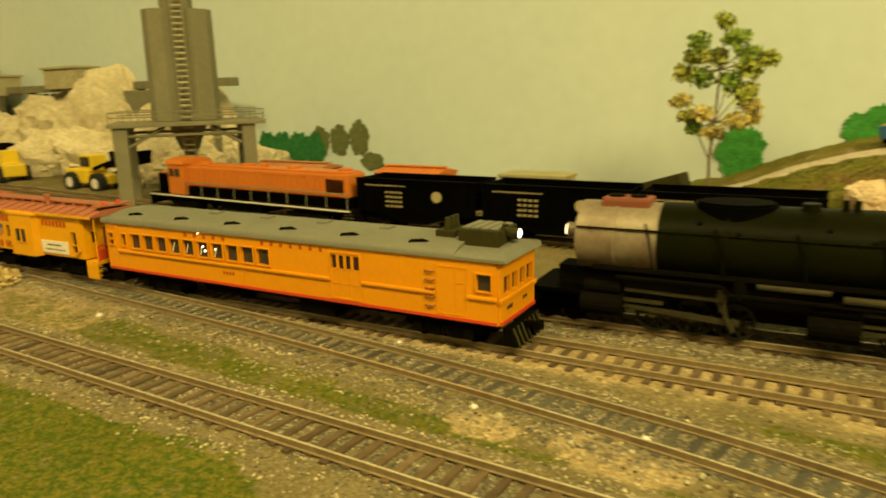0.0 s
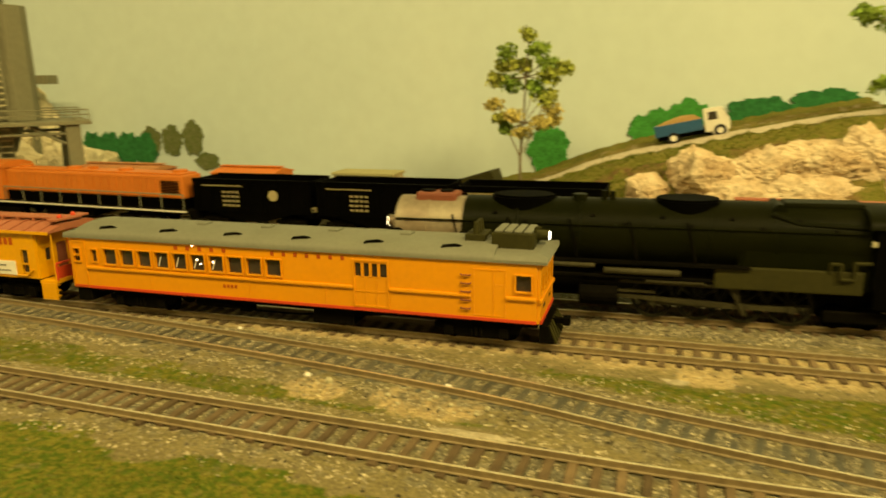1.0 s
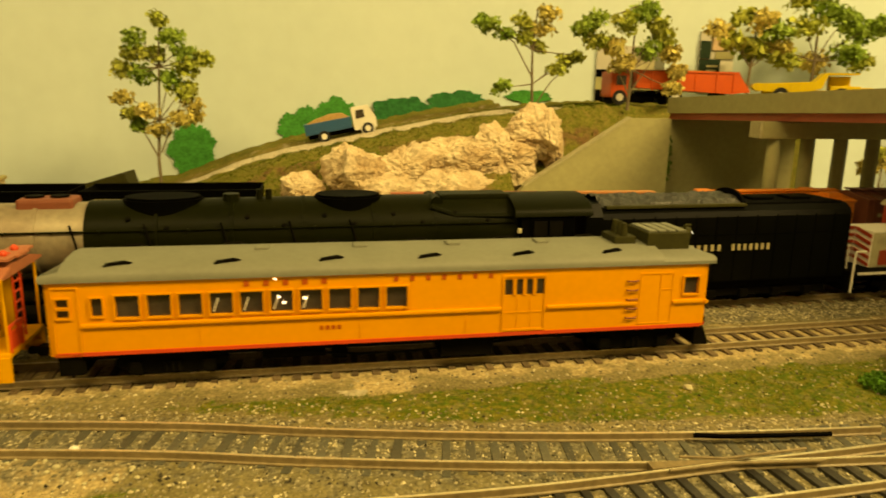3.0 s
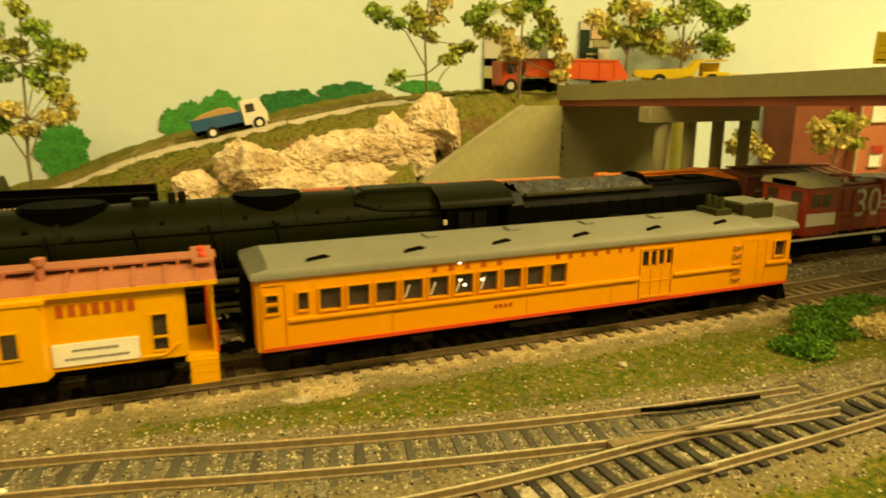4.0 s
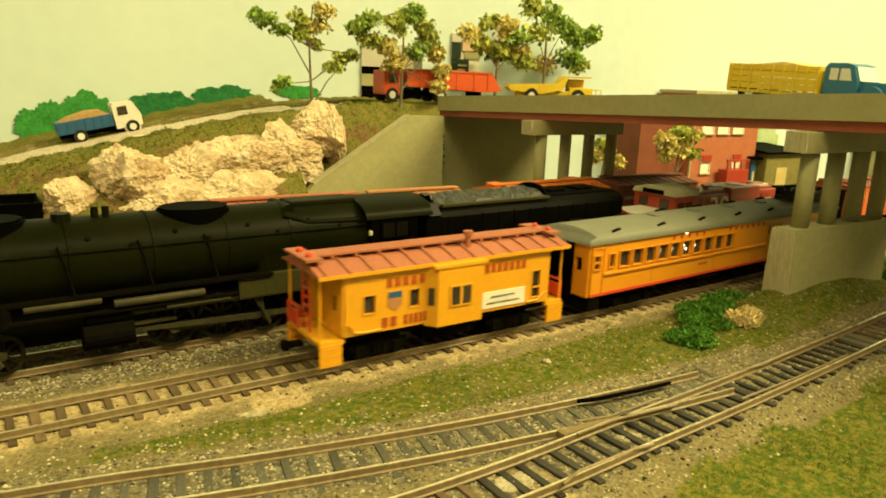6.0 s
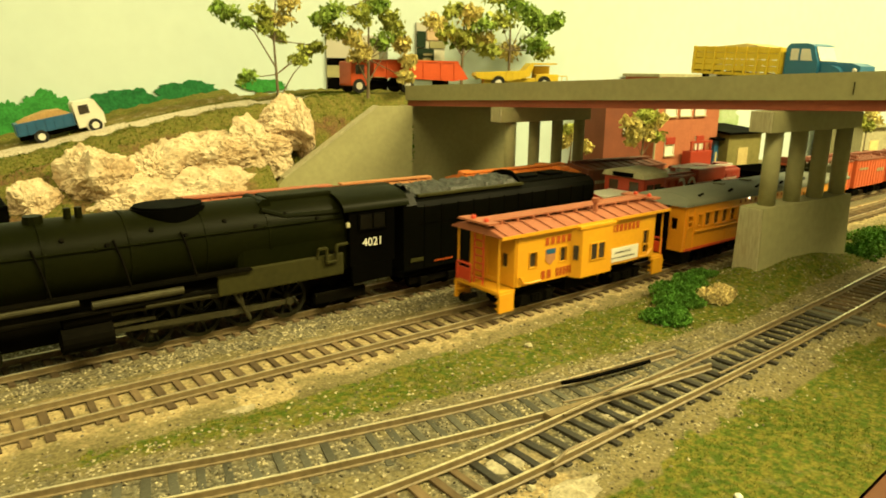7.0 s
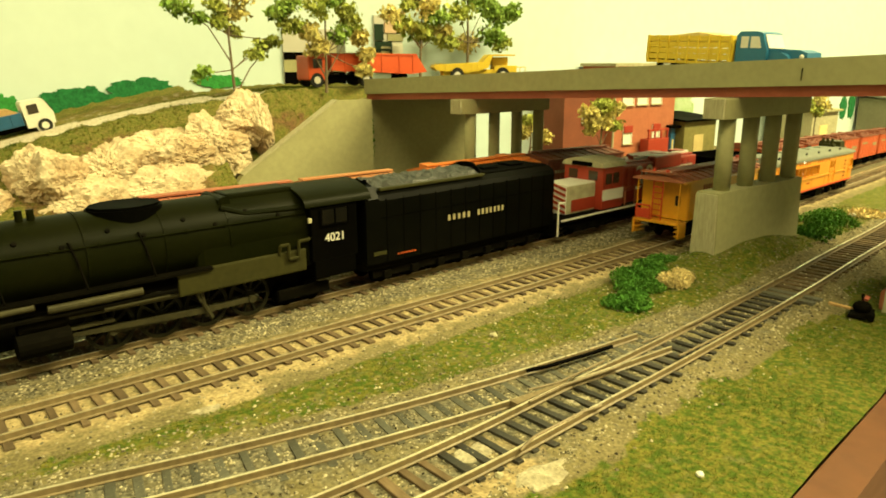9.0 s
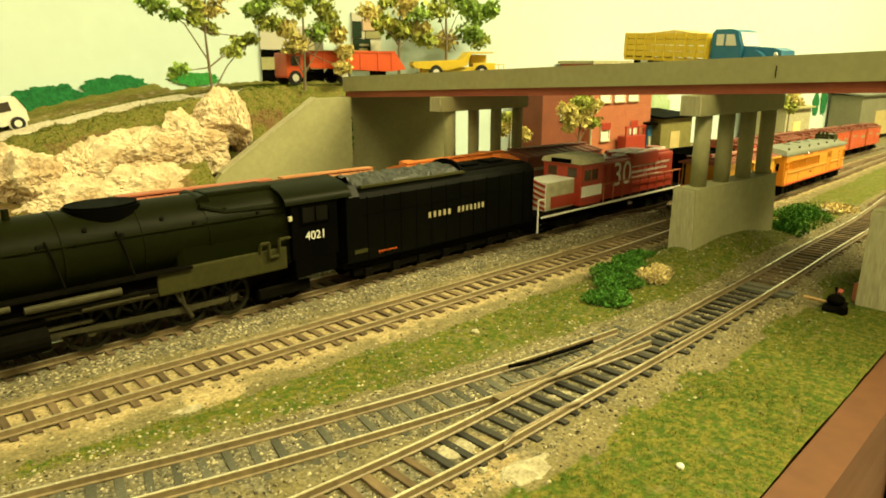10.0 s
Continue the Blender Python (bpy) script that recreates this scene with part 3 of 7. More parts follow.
# ---- rocks ----
def rock(name, c, size, seed, mat, label, turn=0):
    bm = B()
    bmesh.ops.create_icosphere(bm, subdivisions=6 if mat is M_ROCK else 5, radius=1.0)
    rng = random.Random(seed * 7 + 1)
    cuts = [(Vector((rng.gauss(0, 1), rng.gauss(0, 1), rng.gauss(0, 0.8))).normalized(), rng.uniform(0.62, 0.98)) for _ in range(16)]
    for v in bm.verts:
        n = v.co.normalized()
        q = n * 1.25 + Vector((seed * 3.1, seed * 1.7, 0))
        w = (n + 0.16 * Vector((noise.noise(q * 2.2), noise.noise(q * 2.2 + Vector((7, 0, 0))), noise.noise(q * 2.2 + Vector((0, 7, 0)))))).normalized()
        f = min([1.16] + [h / max(0.05, w.dot(k)) for k, h in cuts])
        f += 0.10 * noise.fractal(q * 1.6, 1.0, 2.0, 3)
        crack = noise.voronoi(q * 3.2)[0]
        f += 0.10 * min(0.22, crack[1] - crack[0]) - 0.02
        f += 0.075 * noise.fractal(q * 6, 0.7, 2.2, 5) + 0.034 * noise.fractal(q * 19, 0.7, 2.2, 3)
        v.co = Vector((n.x * size[0], n.y * size[1], n.z * size[2])) * f * 1.13
    m = pose(*c, 0, 0, turn)
    ob = link(name, bm, mat)
    ob.matrix_basis = m
    smoothed(ob, 32)
    return tagged(ob, label, "rock", "rock outcrop" if mat is M_ROCK else "quarry rocks")


RL = "rough cream plaster rock set in the turf slope"
for k, (c, s, turn) in enumerate([((0.058, 0.510, 0.029), (0.024, 0.018, 0.023), 0), ((0.100, 0.512, 0.030), (0.026, 0.018, 0.022), 20), ((0.142, 0.516, 0.038), (0.030, 0.018, 0.023), -10),
                                  ((0.203, 0.528, 0.060), (0.027, 0.016, 0.020), 15), ((0.178, 0.519, 0.043), (0.028, 0.016, 0.022), 15), ((0.022, 0.508, 0.014), (0.020, 0.014, 0.014), 40),
                                  ((0.083, 0.496, 0.008), (0.030, 0.013, 0.018), 0), ((0.135, 0.496, 0.012), (0.034, 0.013, 0.020), 0), ((0.218, 0.527, 0.052), (0.016, 0.012, 0.022), 60)]):
    rock("rock", c, s, k + 1, M_ROCK, RL, turn)
QL = "pale rough quarry rock piled against the backdrop"
for k, (c, s) in enumerate([((-1.02, 0.60, 0.035), (0.13, 0.05, 0.075)), ((-0.87, 0.60, 0.03), (0.085, 0.05, 0.085)), ((-0.755, 0.60, 0.03), (0.085, 0.048, 0.062)),
                            ((-0.94, 0.545, 0.005), (0.075, 0.04, 0.055)), ((-0.82, 0.55, 0.0), (0.08, 0.04, 0.055)), ((-0.70, 0.565, 0.0), (0.07, 0.04, 0.05)),
                            ((-1.12, 0.56, 0.01), (0.09, 0.05, 0.075)), ((-0.63, 0.60, 0.0), (0.06, 0.035, 0.035)), ((-1.25, 0.60, 0.05), (0.1, 0.045, 0.09))]):
    rock("quarry_rock", c, s, 11 + k, M_ROCK_L, QL, 17 * k)


# ---- track: rails, ties ----
GAUGE = 0.0160
RAIL = [(-0.0008, -0.0022), (0.0008, -0.0022), (0.0008, -0.0019), (0.0004, -0.0016), (0.0004, -0.0007), (0.00045, -0.0006), (0.00045, 0.0), (-0.00045, 0.0), (-0.00045, -0.0006), (-0.0004, -0.0007), (-0.0004, -0.0016), (-0.0008, -0.0019)]


def rail_top(w=0.00038):
    return [(-w, 0.00004), (w, 0.00004), (w, 0.0002), (-w, 0.0002)]


tie_mesh = {}


def tie(mat):
    if mat.name not in tie_mesh:
        me = bpy.data.meshes.new("tie")
        bm = box(B(), (-0.0013, -0.0142, -0.0046), (0.0013, 0.0142, -0.0021), 0.0002)
        bm.to_mesh(me)
        bm.free()
        me.materials.append(mat)
        tie_mesh[mat.name] = me
    return tie_mesh[mat.name]


def track(line, label, x0, x1, t0, t1, tmat, step=0.0068, z=0.0):
    ob = thing("railway_track", label, "railway track", pose(0, 0, z), "railway tracks", "structure")
    for side in (-1, 1):
        r = part("rail", sweep(B(), line, side * GAUGE / 2, RAIL, x0, x1), M_RAIL_SIDE, ob)
        part("rail_head", sweep(B(), line, side * GAUGE / 2, rail_top(), x0, x1), M_RAIL, r, "worn bright rail head")
    x, y, h = along(line, step, x0, x1)
    far = B()
    for a, b, c in zip(x, y, h):
        if t0 <= a <= t1:
            o = new("tie", tie(M_TIE_JET if line is LINE_NEAR and 0.085 < a < 0.29 else tmat))
            o.parent = ob
            o.matrix_basis = Matrix.LocRotScale((a, b + random.uniform(-0.0004, 0.0004), grade(a) + random.uniform(-0.0001, 0.0001)), Euler((0, 0, c + random.uniform(-0.03, 0.03))), (random.uniform(0.85, 1.1), random.uniform(0.78, 0.98) if line is LINE_MAIN or line is LINE_ENGINE else random.uniform(0.62, 0.86), 1))
        else:
            r = bmesh.ops.create_cube(far, size=1.0)
            m = Matrix.LocRotScale((a, b, -0.0034 + grade(a)), Euler((0, 0, c)), (0.0026, 0.0284, 0.0025))
            for v in r["verts"]:
                v.co = m @ v.co
    if far.verts:
        tagged(part("far_ties", far, tmat, ob), "", "", "", "stuff")
    else:
        far.free()
    return ob


track(LINE_MAIN, "sand-ballasted main track with brown wooden ties", -0.9, 1.4, -0.5, 0.75, M_TIE)
track(LINE_BRANCH, "crossover track with dark ties in grey ballast", -0.40, 0.205, -0.38, 0.18, M_TIE_BLACK)
track(LINE_NEAR, "siding track with dark brown ties", -0.8, 1.3, -0.42, 0.6, M_TIE)
track(LINE_ENGINE, "ballasted track under the steam locomotive", -0.7, 1.4, -0.35, 0.5, M_TIE, 0.0068, Z_ENGINE)
track(LINE_BACK, "rear yard track with dark ties", -1.2, 1.2, -0.62, -0.4, M_TIE, 0.0075, -0.004)


# ---- switch parts ----
def switch_parts():
    ob = thing("track_switch", "turnout with black guard rails and pale frog", "track switch")
    part("guard_rail", tube(B(), [(0.138, 0.1445, 0.0002), (0.145, 0.1424, 0.0004), (0.163, 0.1406, 0.0004), (0.178, 0.1399, 0.0002)], 0.0008, 6), M_BLACK, ob, "black plastic guard rail")
    part("guard_rail", tube(B(), [(0.10, 0.1092, 0.0), (0.108, 0.1118, 0.0002), (0.13, 0.1128, 0.0002), (0.138, 0.1122, 0.0)], 0.0005, 6), M_RAIL_SIDE, ob)
    part("frog", prism(B(), [(0.118, 0.1325), (0.146, 0.1301), (0.118, 0.1288)], -0.002, 0.0003, "z"), M_RAIL_SIDE, ob, "brown pointed frog")
    part("wing_rail", tube(B(), [(0.128, 0.1338, 0.0002), (0.140, 0.1318, -0.0001), (0.165, 0.1332, 0.0002)], 0.00045, 6), M_RAIL_SIDE, ob)
    part("wing_rail", tube(B(), [(0.122, 0.1276, 0.0002), (0.140, 0.1292, -0.0001), (0.166, 0.1268, 0.0002)], 0.00045, 6), M_RAIL_SIDE, ob)
    part("point_blade", tube(B(), [(0.19, 0.1352, 0.0001), (0.225, 0.1345, 0.0001), (0.268, 0.1392, 0.0)], 0.00035, 6), M_RAIL_SIDE, ob)
    part("point_blade", tube(B(), [(0.19, 0.1192, 0.0001), (0.225, 0.1208, 0.0001), (0.268, 0.1248, 0.0)], 0.00045, 6), M_RAIL_SIDE, ob)
    for x in (0.292, 0.299):
        part("throw_tie", move(box(B(), (-0.0020, -0.0165, -0.0046), (0.0020, 0.0120, -0.0018), 0.0003), pose(x, 0.1345, 0, 0, 0, 6)), M_TIE_BLACK, ob)
    part("throw_rod", tube(B(), [(0.296, 0.113, -0.001), (0.297, 0.103, -0.0015)], 0.0008, 6), M_SAND, ob, "tan throw rod")
    return ob


switch_parts()


def switch_stand(x, y):
    ob = thing("switch_stand", "small black switch stand beside the track", "switch stand", pose(x, y, -0.003, 0, 0, 15))
    part("base", box(B(), (-0.008, -0.005, 0), (0.008, 0.005, 0.002), 0.0005), M_DARK, ob)
    part("housing", ball(B(), (0, 0, 0.005), 0.0042, 2, 0.9), M_DARK, ob)
    part("lever", cyl(B(), (0.003, 0, 0.004), (0.006, 0.001, 0.011), 0.0007, None, 6), M_DARK, ob)
    part("target", cyl(B(), (0.004, -0.002, 0.009), (0.004, 0.0, 0.0095), 0.0018, None, 8), M_GIRDER, ob, "dull red round target")
    part("weight", box(B(), (-0.009, -0.006, 0.0), (-0.0055, -0.003, 0.004), 0.0004), M_DARK, ob)
    return ob


switch_stand(0.2965, 0.0995).scale = (0.9, 0.9, 0.72)


# ---- rolling stock ----
def arch(w, z0, z1, n=10, edge=0.0):
    """A roof outline (y, z) over the half-width w, from the eaves z0 up to z1."""
    pts = [(-w, z0 - edge), (w, z0 - edge)]
    return pts + [(w * math.cos(math.pi * k / n), z0 + (z1 - z0) * math.sin(math.pi * k / n)) for k in range(n + 1)]


def bars(bm, x0, x1, z0, z1, y, count, fill=0.62, t=0.0002, axis="y"):
    """Lettering that is kept as plain bars: one small block for each letter."""
    w = (x1 - x0) / count
    for k in range(count):
        a = x0 + w * (k + (1 - fill) / 2)
        box(bm, (a, y, z0), (a + w * fill, y + t, z1))
    return bm


def wheelset(r=0.0050, mat=None, half=0.0082):
    bm = B()
    for s in (-1, 1):
        cyl(bm, (0, s * (half - 0.0012), 0), (0, s * (half + 0.0012), 0), r, r * 0.97, 20)
        cyl(bm, (0, s * (half - 0.0016), 0), (0, s * (half - 0.0012), 0), r * 1.12, None, 20)
        for k in range(4):
            a = math.pi * k / 2
            cyl(bm, (math.cos(a) * r * 0.6, s * (half + 0.0012), math.sin(a) * r * 0.6), (math.cos(a) * r * 0.6, s * (half + 0.0016), math.sin(a) * r * 0.6), r * 0.16, None, 8)
    cyl(bm, (0, -half, 0), (0, half, 0), 0.0011, None, 8)
    return bm


def truck(parent, x, length=0.030, r=0.0050, y=0.0128, roll=None):
    """A bogie: side frames with journals, bolster, and two wheelsets."""
    t = new("bogie")
    t.parent = parent
    t.matrix_basis = pose(x, 0, 0)
    a = length * 0.32
    for s in (-1, 1):
        bm = B()
        prism(bm, [(-length / 2, 0.0058), (-length / 2, 0.0078), (-a * 0.5, 0.0094), (a * 0.5, 0.0094), (length / 2, 0.0078), (length / 2, 0.0058), (a * 0.55, 0.0026), (-a * 0.55, 0.0026)], s * y - 0.0009, s * y + 0.0009, "y")
        for k in (-1, 1):
            box(bm, (k * a - 0.0022, s * (y + 0.0012) - 0.0012, 0.0030), (k * a + 0.0022, s * (y + 0.0012) + 0.0012, 0.0076), 0.0004)
        for k in (-1, 0, 1):
            cyl(bm, (k * 0.0022, s * (y + 0.0014), 0.0034), (k * 0.0022, s * (y + 0.0014), 0.0072), 0.0009, None, 8)
        part("side_frame", bm, M_DARK, t)
    part("bolster", box(B(), (-0.003, -y, 0.005), (0.003, y, 0.0105)), M_DARK, t)
    for k in (-1, 1):
        w = part("wheelset", wheelset(r), M_BLACK, t)
        w.matrix_basis = pose(k * a, 0, r)
        if roll is not None:
            roll.append((w, k * a, r))
    return t


def coupler(parent, x, s):
    bm = box(B(), (min(x, x + s * 0.007), -0.0012, 0.0072), (max(x, x + s * 0.007), 0.0012, 0.0094))
    box(bm, (min(x + s * 0.006, x + s * 0.009), -0.0022, 0.0066), (max(x + s * 0.006, x + s * 0.009), 0.0022, 0.0100), 0.0004)
    return part("coupler", bm, M_DARK, parent)


ROLL = []
HW = 0.0172


def window_frame(bm, x0, x1, z0, z1, y, t=0.0007, w=0.0006):
    box(bm, (x0 - w, y - t, z0 - w), (x0, y, z1 + w))
    box(bm, (x1, y - t, z0 - w), (x1 + w, y, z1 + w))
    box(bm, (x0, y - t, z0 - w), (x1, y, z0))
    box(bm, (x0, y - t, z1), (x1, y, z1 + w))
    return bm


def pierced_side(bm, x0, x1, z0, z1, holes, ya, yb):
    """One wall of even thickness with real openings: holes are (x0, x1, z0, z1)."""
    xs = sorted({x0, x1, *(h[0] for h in holes), *(h[1] for h in holes)})
    zs = sorted({z0, z1, *(h[2] for h in holes), *(h[3] for h in holes)})
    grid = {}

    def at(i, j, y):
        if (i, j, y) not in grid:
            grid[i, j, y] = bm.verts.new((xs[i], y, zs[j]))
        return grid[i, j, y]
    solid = set()
    for i in range(len(xs) - 1):
        for j in range(len(zs) - 1):
            cx, cz = (xs[i] + xs[i + 1]) / 2, (zs[j] + zs[j + 1]) / 2
            if not any(h[0] < cx < h[1] and h[2] < cz < h[3] for h in holes):
                solid.add((i, j))
    fs = []
    for i, j in solid:
        for y in (ya, yb):
            fs.append(bm.faces.new((at(i, j, y), at(i + 1, j, y), at(i + 1, j + 1, y), at(i, j + 1, y))))
        for di, dj, p, q in ((-1, 0, (0, 0), (0, 1)), (1, 0, (1, 0), (1, 1)), (0, -1, (0, 0), (1, 0)), (0, 1, (0, 1), (1, 1))):
            if (i + di, j + dj) not in solid:
                a, b = (i + p[0], j + p[1]), (i + q[0], j + q[1])
                fs.append(bm.faces.new((at(*a, ya), at(*b, ya), at(*b, yb), at(*a, yb))))
    bmesh.ops.recalc_face_normals(bm, faces=fs)
    return bm


def doodlebug():
    ob = thing("railcar", "yellow gas-electric railcar with grey-green roof and red sill stripe", "railcar")
    xr, xf, z0, z1, zc = -0.1212, 0.1145, 0.0115, 0.0376, 0.0440
    wins = [(-0.0104 - 0.0101 * k, -0.0028 - 0.0101 * k, 0.0228, 0.0306) for k in range(10)]
    wins = [(a, b, 0.0242, 0.0318) for a, b, _, _ in wins]
    wins.append((-0.1088, -0.1052, 0.0250, 0.0312))
    wins.append((-0.1196, -0.1156, 0.0248, 0.0275))
    wins.append((-0.1196, -0.1156, 0.0283, 0.0312))
    door = (0.0335, 0.0490, 0.0268, 0.0328)
    frontw = (0.1058, 0.1122, 0.0248, 0.0316)
    for s in (-1, 1):
        bm = pierced_side(B(), xr, xf, z0, z1, wins + [door, frontw], s * HW - 0.0006, s * HW + 0.0006)
        part("side_wall", bm, M_YEL, ob)
        yo = s * (HW + 0.0006)
        for k, w in enumerate(wins + [frontw]):
            fr = part("window_frame", move(window_frame(B(), w[0], w[1], w[2], w[3], 0.0007, 0.0007, 0.00055), pose(0, yo if s > 0 else yo - 0.0007, 0)), M_YEL, ob)
            part("pane", box(B(), (w[0], s * (HW - 0.0009), w[2]), (w[1], s * (HW - 0.0005), w[3])), M_GLASSD, fr, "dark glossy window pane")
            if k < 10 and k in (3, 4, 5, 6) and s < 0:
                # A slanted white stroke before the pane paints a reflection in the glass.
                ln = B()
                tube(ln, [(w[0] + 0.001, s * (HW - 0.0001), w[2] + 0.0008), (w[0] + 0.0028, s * (HW - 0.0001), w[3] - 0.0022)], 0.00028, 5)
                part("pane_glare", ln, M_WHITE, fr)
        part("pane", box(B(), (door[0], s * (HW - 0.0009), door[2]), (door[1], s * (HW - 0.0005), door[3])), M_GLASSD, ob)
        bd = part("baggage_door", window_frame(B(), door[0], door[1], 0.0140, 0.0336, yo + 0.0004, 0.0008, 0.0008), M_YEL, ob, "baggage door with four barred window slits")
        for k in range(3):
            x = door[0] + (door[1] - door[0]) * (k + 1) / 4
            part("window_bar", box(B(), (x - 0.0006, yo - 0.0004, door[2]), (x + 0.0006, yo + 0.0004, door[3])), M_YEL, bd)
        for k in range(4):
            x = door[0] + (door[1] - door[0]) * k / 3
            part("batten", box(B(), (x - 0.0003, yo - 0.0002, 0.0145), (x + 0.0003, yo + 0.0005, 0.0255)), M_YEL, bd)
        part("door_rail", box(B(), (door[0], yo - 0.0002, 0.0200), (door[1], yo + 0.0004, 0.0206)), M_YEL, bd)
        for xa, xb in ((-0.1125, door[0] - 0.001), (door[1] + 0.001, 0.0865), (0.1015, xf)):
            part("belt_rail", box(B(), (xa, yo - 0.0010, 0.0212), (xb, yo + 0.0010, 0.0226), 0.0004), M_YEL, ob)
        part("sill_stripe", box(B(), (xr, yo - 0.0004, z0), (xf, yo + 0.0003, z0 + 0.0013)), M_RED, ob, "red stripe along the sill")
        part("letterboard_stripe", box(B(), (xr, yo - 0.0004, z1 - 0.0006), (xf, yo + 0.0003, z1 + 0.0002)), M_RED, ob)
        bm = window_frame(B(), 0.0880, 0.1010, 0.0140, 0.0330, yo + 0.0004, 0.0006, 0.0005)
        box(bm, (0.0960, yo - 0.0002, 0.0140), (0.0964, yo + 0.0003, 0.0330))
        box(bm, (0.0964, yo - 0.0002, 0.0268), (0.1010, yo + 0.0003, 0.0272))
        part("cab_door", bm, M_YEL, ob)
        bm = window_frame(B(), -0.1204, -0.1130, 0.0122, 0.0345, yo + 0.0004, 0.0008, 0.0006)
        part("vestibule_door", bm, M_YEL, ob, "rear vestibule door reaching down to the steps")
        bm = B()
        for k in range(5):
            z = 0.0165 + k * 0.0036
            tube(bm, [(0.0822, yo, z), (0.0825, yo + s * 0.0009, z - 0.0002), (0.0862, yo + s * 0.0009, z - 0.0002), (0.0865, yo, z)], 0.00032, 5)
        part("ladder_rungs", bm, M_BROWN, ob, "row of side grab irons")
        yl = yo - 0.0001 if s > 0 else yo - 0.0002
        for a, b, za, zb, n, f in ((-0.062, -0.029, 0.0336, 0.0356, 5, 0.30), (-0.0098, 0.0310, 0.0336, 0.0356, 7, 0.28), (-0.0345, -0.0262, 0.0170, 0.0185, 4, 0.6)):
            part("lettering", bars(B(), a, b, za, zb, yl, n, f, 0.0003), M_LETTER_R, ob, "dark red spaced lettering")
        bm = B()
        for x in (-0.02, 0.019, 0.0325, -0.075):
            box(bm, (x, yo - 0.0002, z0 + 0.002), (x + 0.00025, yo + 0.0002, 0.0205))
        part("panel_seams", bm, M_YEL, ob)
    # front and rear ends
    bm = pierced_side(B(), -HW, HW, z0, z1, [(-0.0145, -0.0085, 0.0235, 0.0305), (-0.0065, -0.0015, 0.0235, 0.0305), (0.0015, 0.0065, 0.0235, 0.0305), (0.0085, 0.0145, 0.0235, 0.0305)], -0.0008, 0.0008)
    part("front_end", move(bm, pose(xf + 0.0008, 0, 0, 0, 0, 90)), M_YEL, ob)
    part("pane", box(B(), (xf - 0.0004, -0.0146, 0.0232), (xf, 0.0146, 0.0307)), M_GLASSD, ob)
    part("front_belt", box(B(), (xf + 0.001, -HW - 0.001, 0.0205), (xf + 0.0024, HW + 0.001, 0.0222), 0.0003), M_YEL, ob)
    part("front_sill", box(B(), (xf + 0.001, -HW, z0), (xf + 0.0021, HW, z0 + 0.0015)), M_RED, ob)
    part("front_lettering", move(bars(bars(B(), -0.012, -0.006, 0.0168, 0.0182, 0, 4), 0.004, 0.009, 0.0170, 0.0182, 0, 3), pose(xf + 0.0018, 0, 0, 0, 0, 90)), M_LETTER_K, ob)
    bm = pierced_side(B(), -HW, HW, z0, z1, [(-0.013, -0.009, 0.0235, 0.030), (0.009, 0.013, 0.0235, 0.030)], -0.0008, 0.0008)
    part("rear_end", move(bm, pose(xr - 0.0008, 0, 0, 0, 0, 90)), M_YEL, ob)
    part("diaphragm", box(B(), (xr - 0.0045, -0.008, 0.010), (xr - 0.0016, 0.008, 0.0365), 0.0006), M_BLACK, ob, "black rear diaphragm and doorway")
    # roof
    bm = prism(B(), arch(HW + 0.0016, z1 + 0.0003, zc - 0.0012, 14, 0.0012), xr - 0.003, 0.0965)
    for v in bm.verts:
        if v.co.x < xr and v.co.z > z1 + 0.002:
            v.co.x += 0.006
    smoothed(part("roof", bm, M_ROOF_G, ob, "arched grey-green roof"))
    bm = prism(B(), arch(HW + 0.0016, z1 + 0.0003, zc - 0.003, 12, 0.0012), 0.0965, xf + 0.004)
    for v in bm.verts:
        if v.co.x > xf and v.co.z > z1 + 0.002:
            v.co.x -= 0.004
    smoothed(part("front_roof", bm, M_ROOF_G, ob))
    for k in range(6):
        x = -0.100 + k * 0.0355
        for s in (-1, 1):
            y = s * (HW - 0.0050)
            part("roof_grab", tube(B(), [(x - 0.0045, y + s * 0.0025, zc - 0.0050), (x - 0.0042, y + s * 0.0022, zc - 0.0027), (x + 0.0015, y + s * 0.0012, zc - 0.0021), (x + 0.0045, y, zc - 0.0034)], 0.00075, 6), M_DARK, ob)
        if 0 < k < 6:
            part("roof_vent", box(B(), (x + 0.008, -0.003, zc - 0.0020), (x + 0.013, 0.003, zc - 0.0004), 0.0003), M_ROOF_G, ob)
    part("stack_base", box(B(), (0.0810, -0.0065, zc - 0.002), (0.0900, 0.0065, zc + 0.0012), 0.0004), M_ENGGREY, ob)
    for k in range(3):
        part("exhaust_stack", cyl(B(), (0.0856, -0.004 + 0.004 * k, zc), (0.0856, -0.004 + 0.004 * k, zc + 0.0062), 0.0017, 0.0011, 10), M_ENGGREY, ob)
    bm = box(B(), (0.0935, -0.0095, zc - 0.004), (0.1115, 0.0095, zc + 0.0030), 0.0004)
    part("radiator_box", bm, M_ENGGREY, ob, "grey roof radiator box")
    for k in range(4):
        part("radiator_cap", box(B(), (0.0945 + k * 0.0042, -0.008, zc + 0.0030), (0.0978 + k * 0.0042, 0.008, zc + 0.0038), 0.0003), M_ROOF_G, ob)
    hl = part("headlight", cyl(B(), (0.1115, 0, zc + 0.001), (0.1165, 0, zc + 0.001), 0.0023, None, 14), M_ENGGREY, ob)
    part("bulb", cyl(B(), (0.1165, 0, zc + 0.001), (0.1169, 0, zc + 0.001), 0.0017, None, 12), M_LAMP_W, hl, "lit headlight lens")
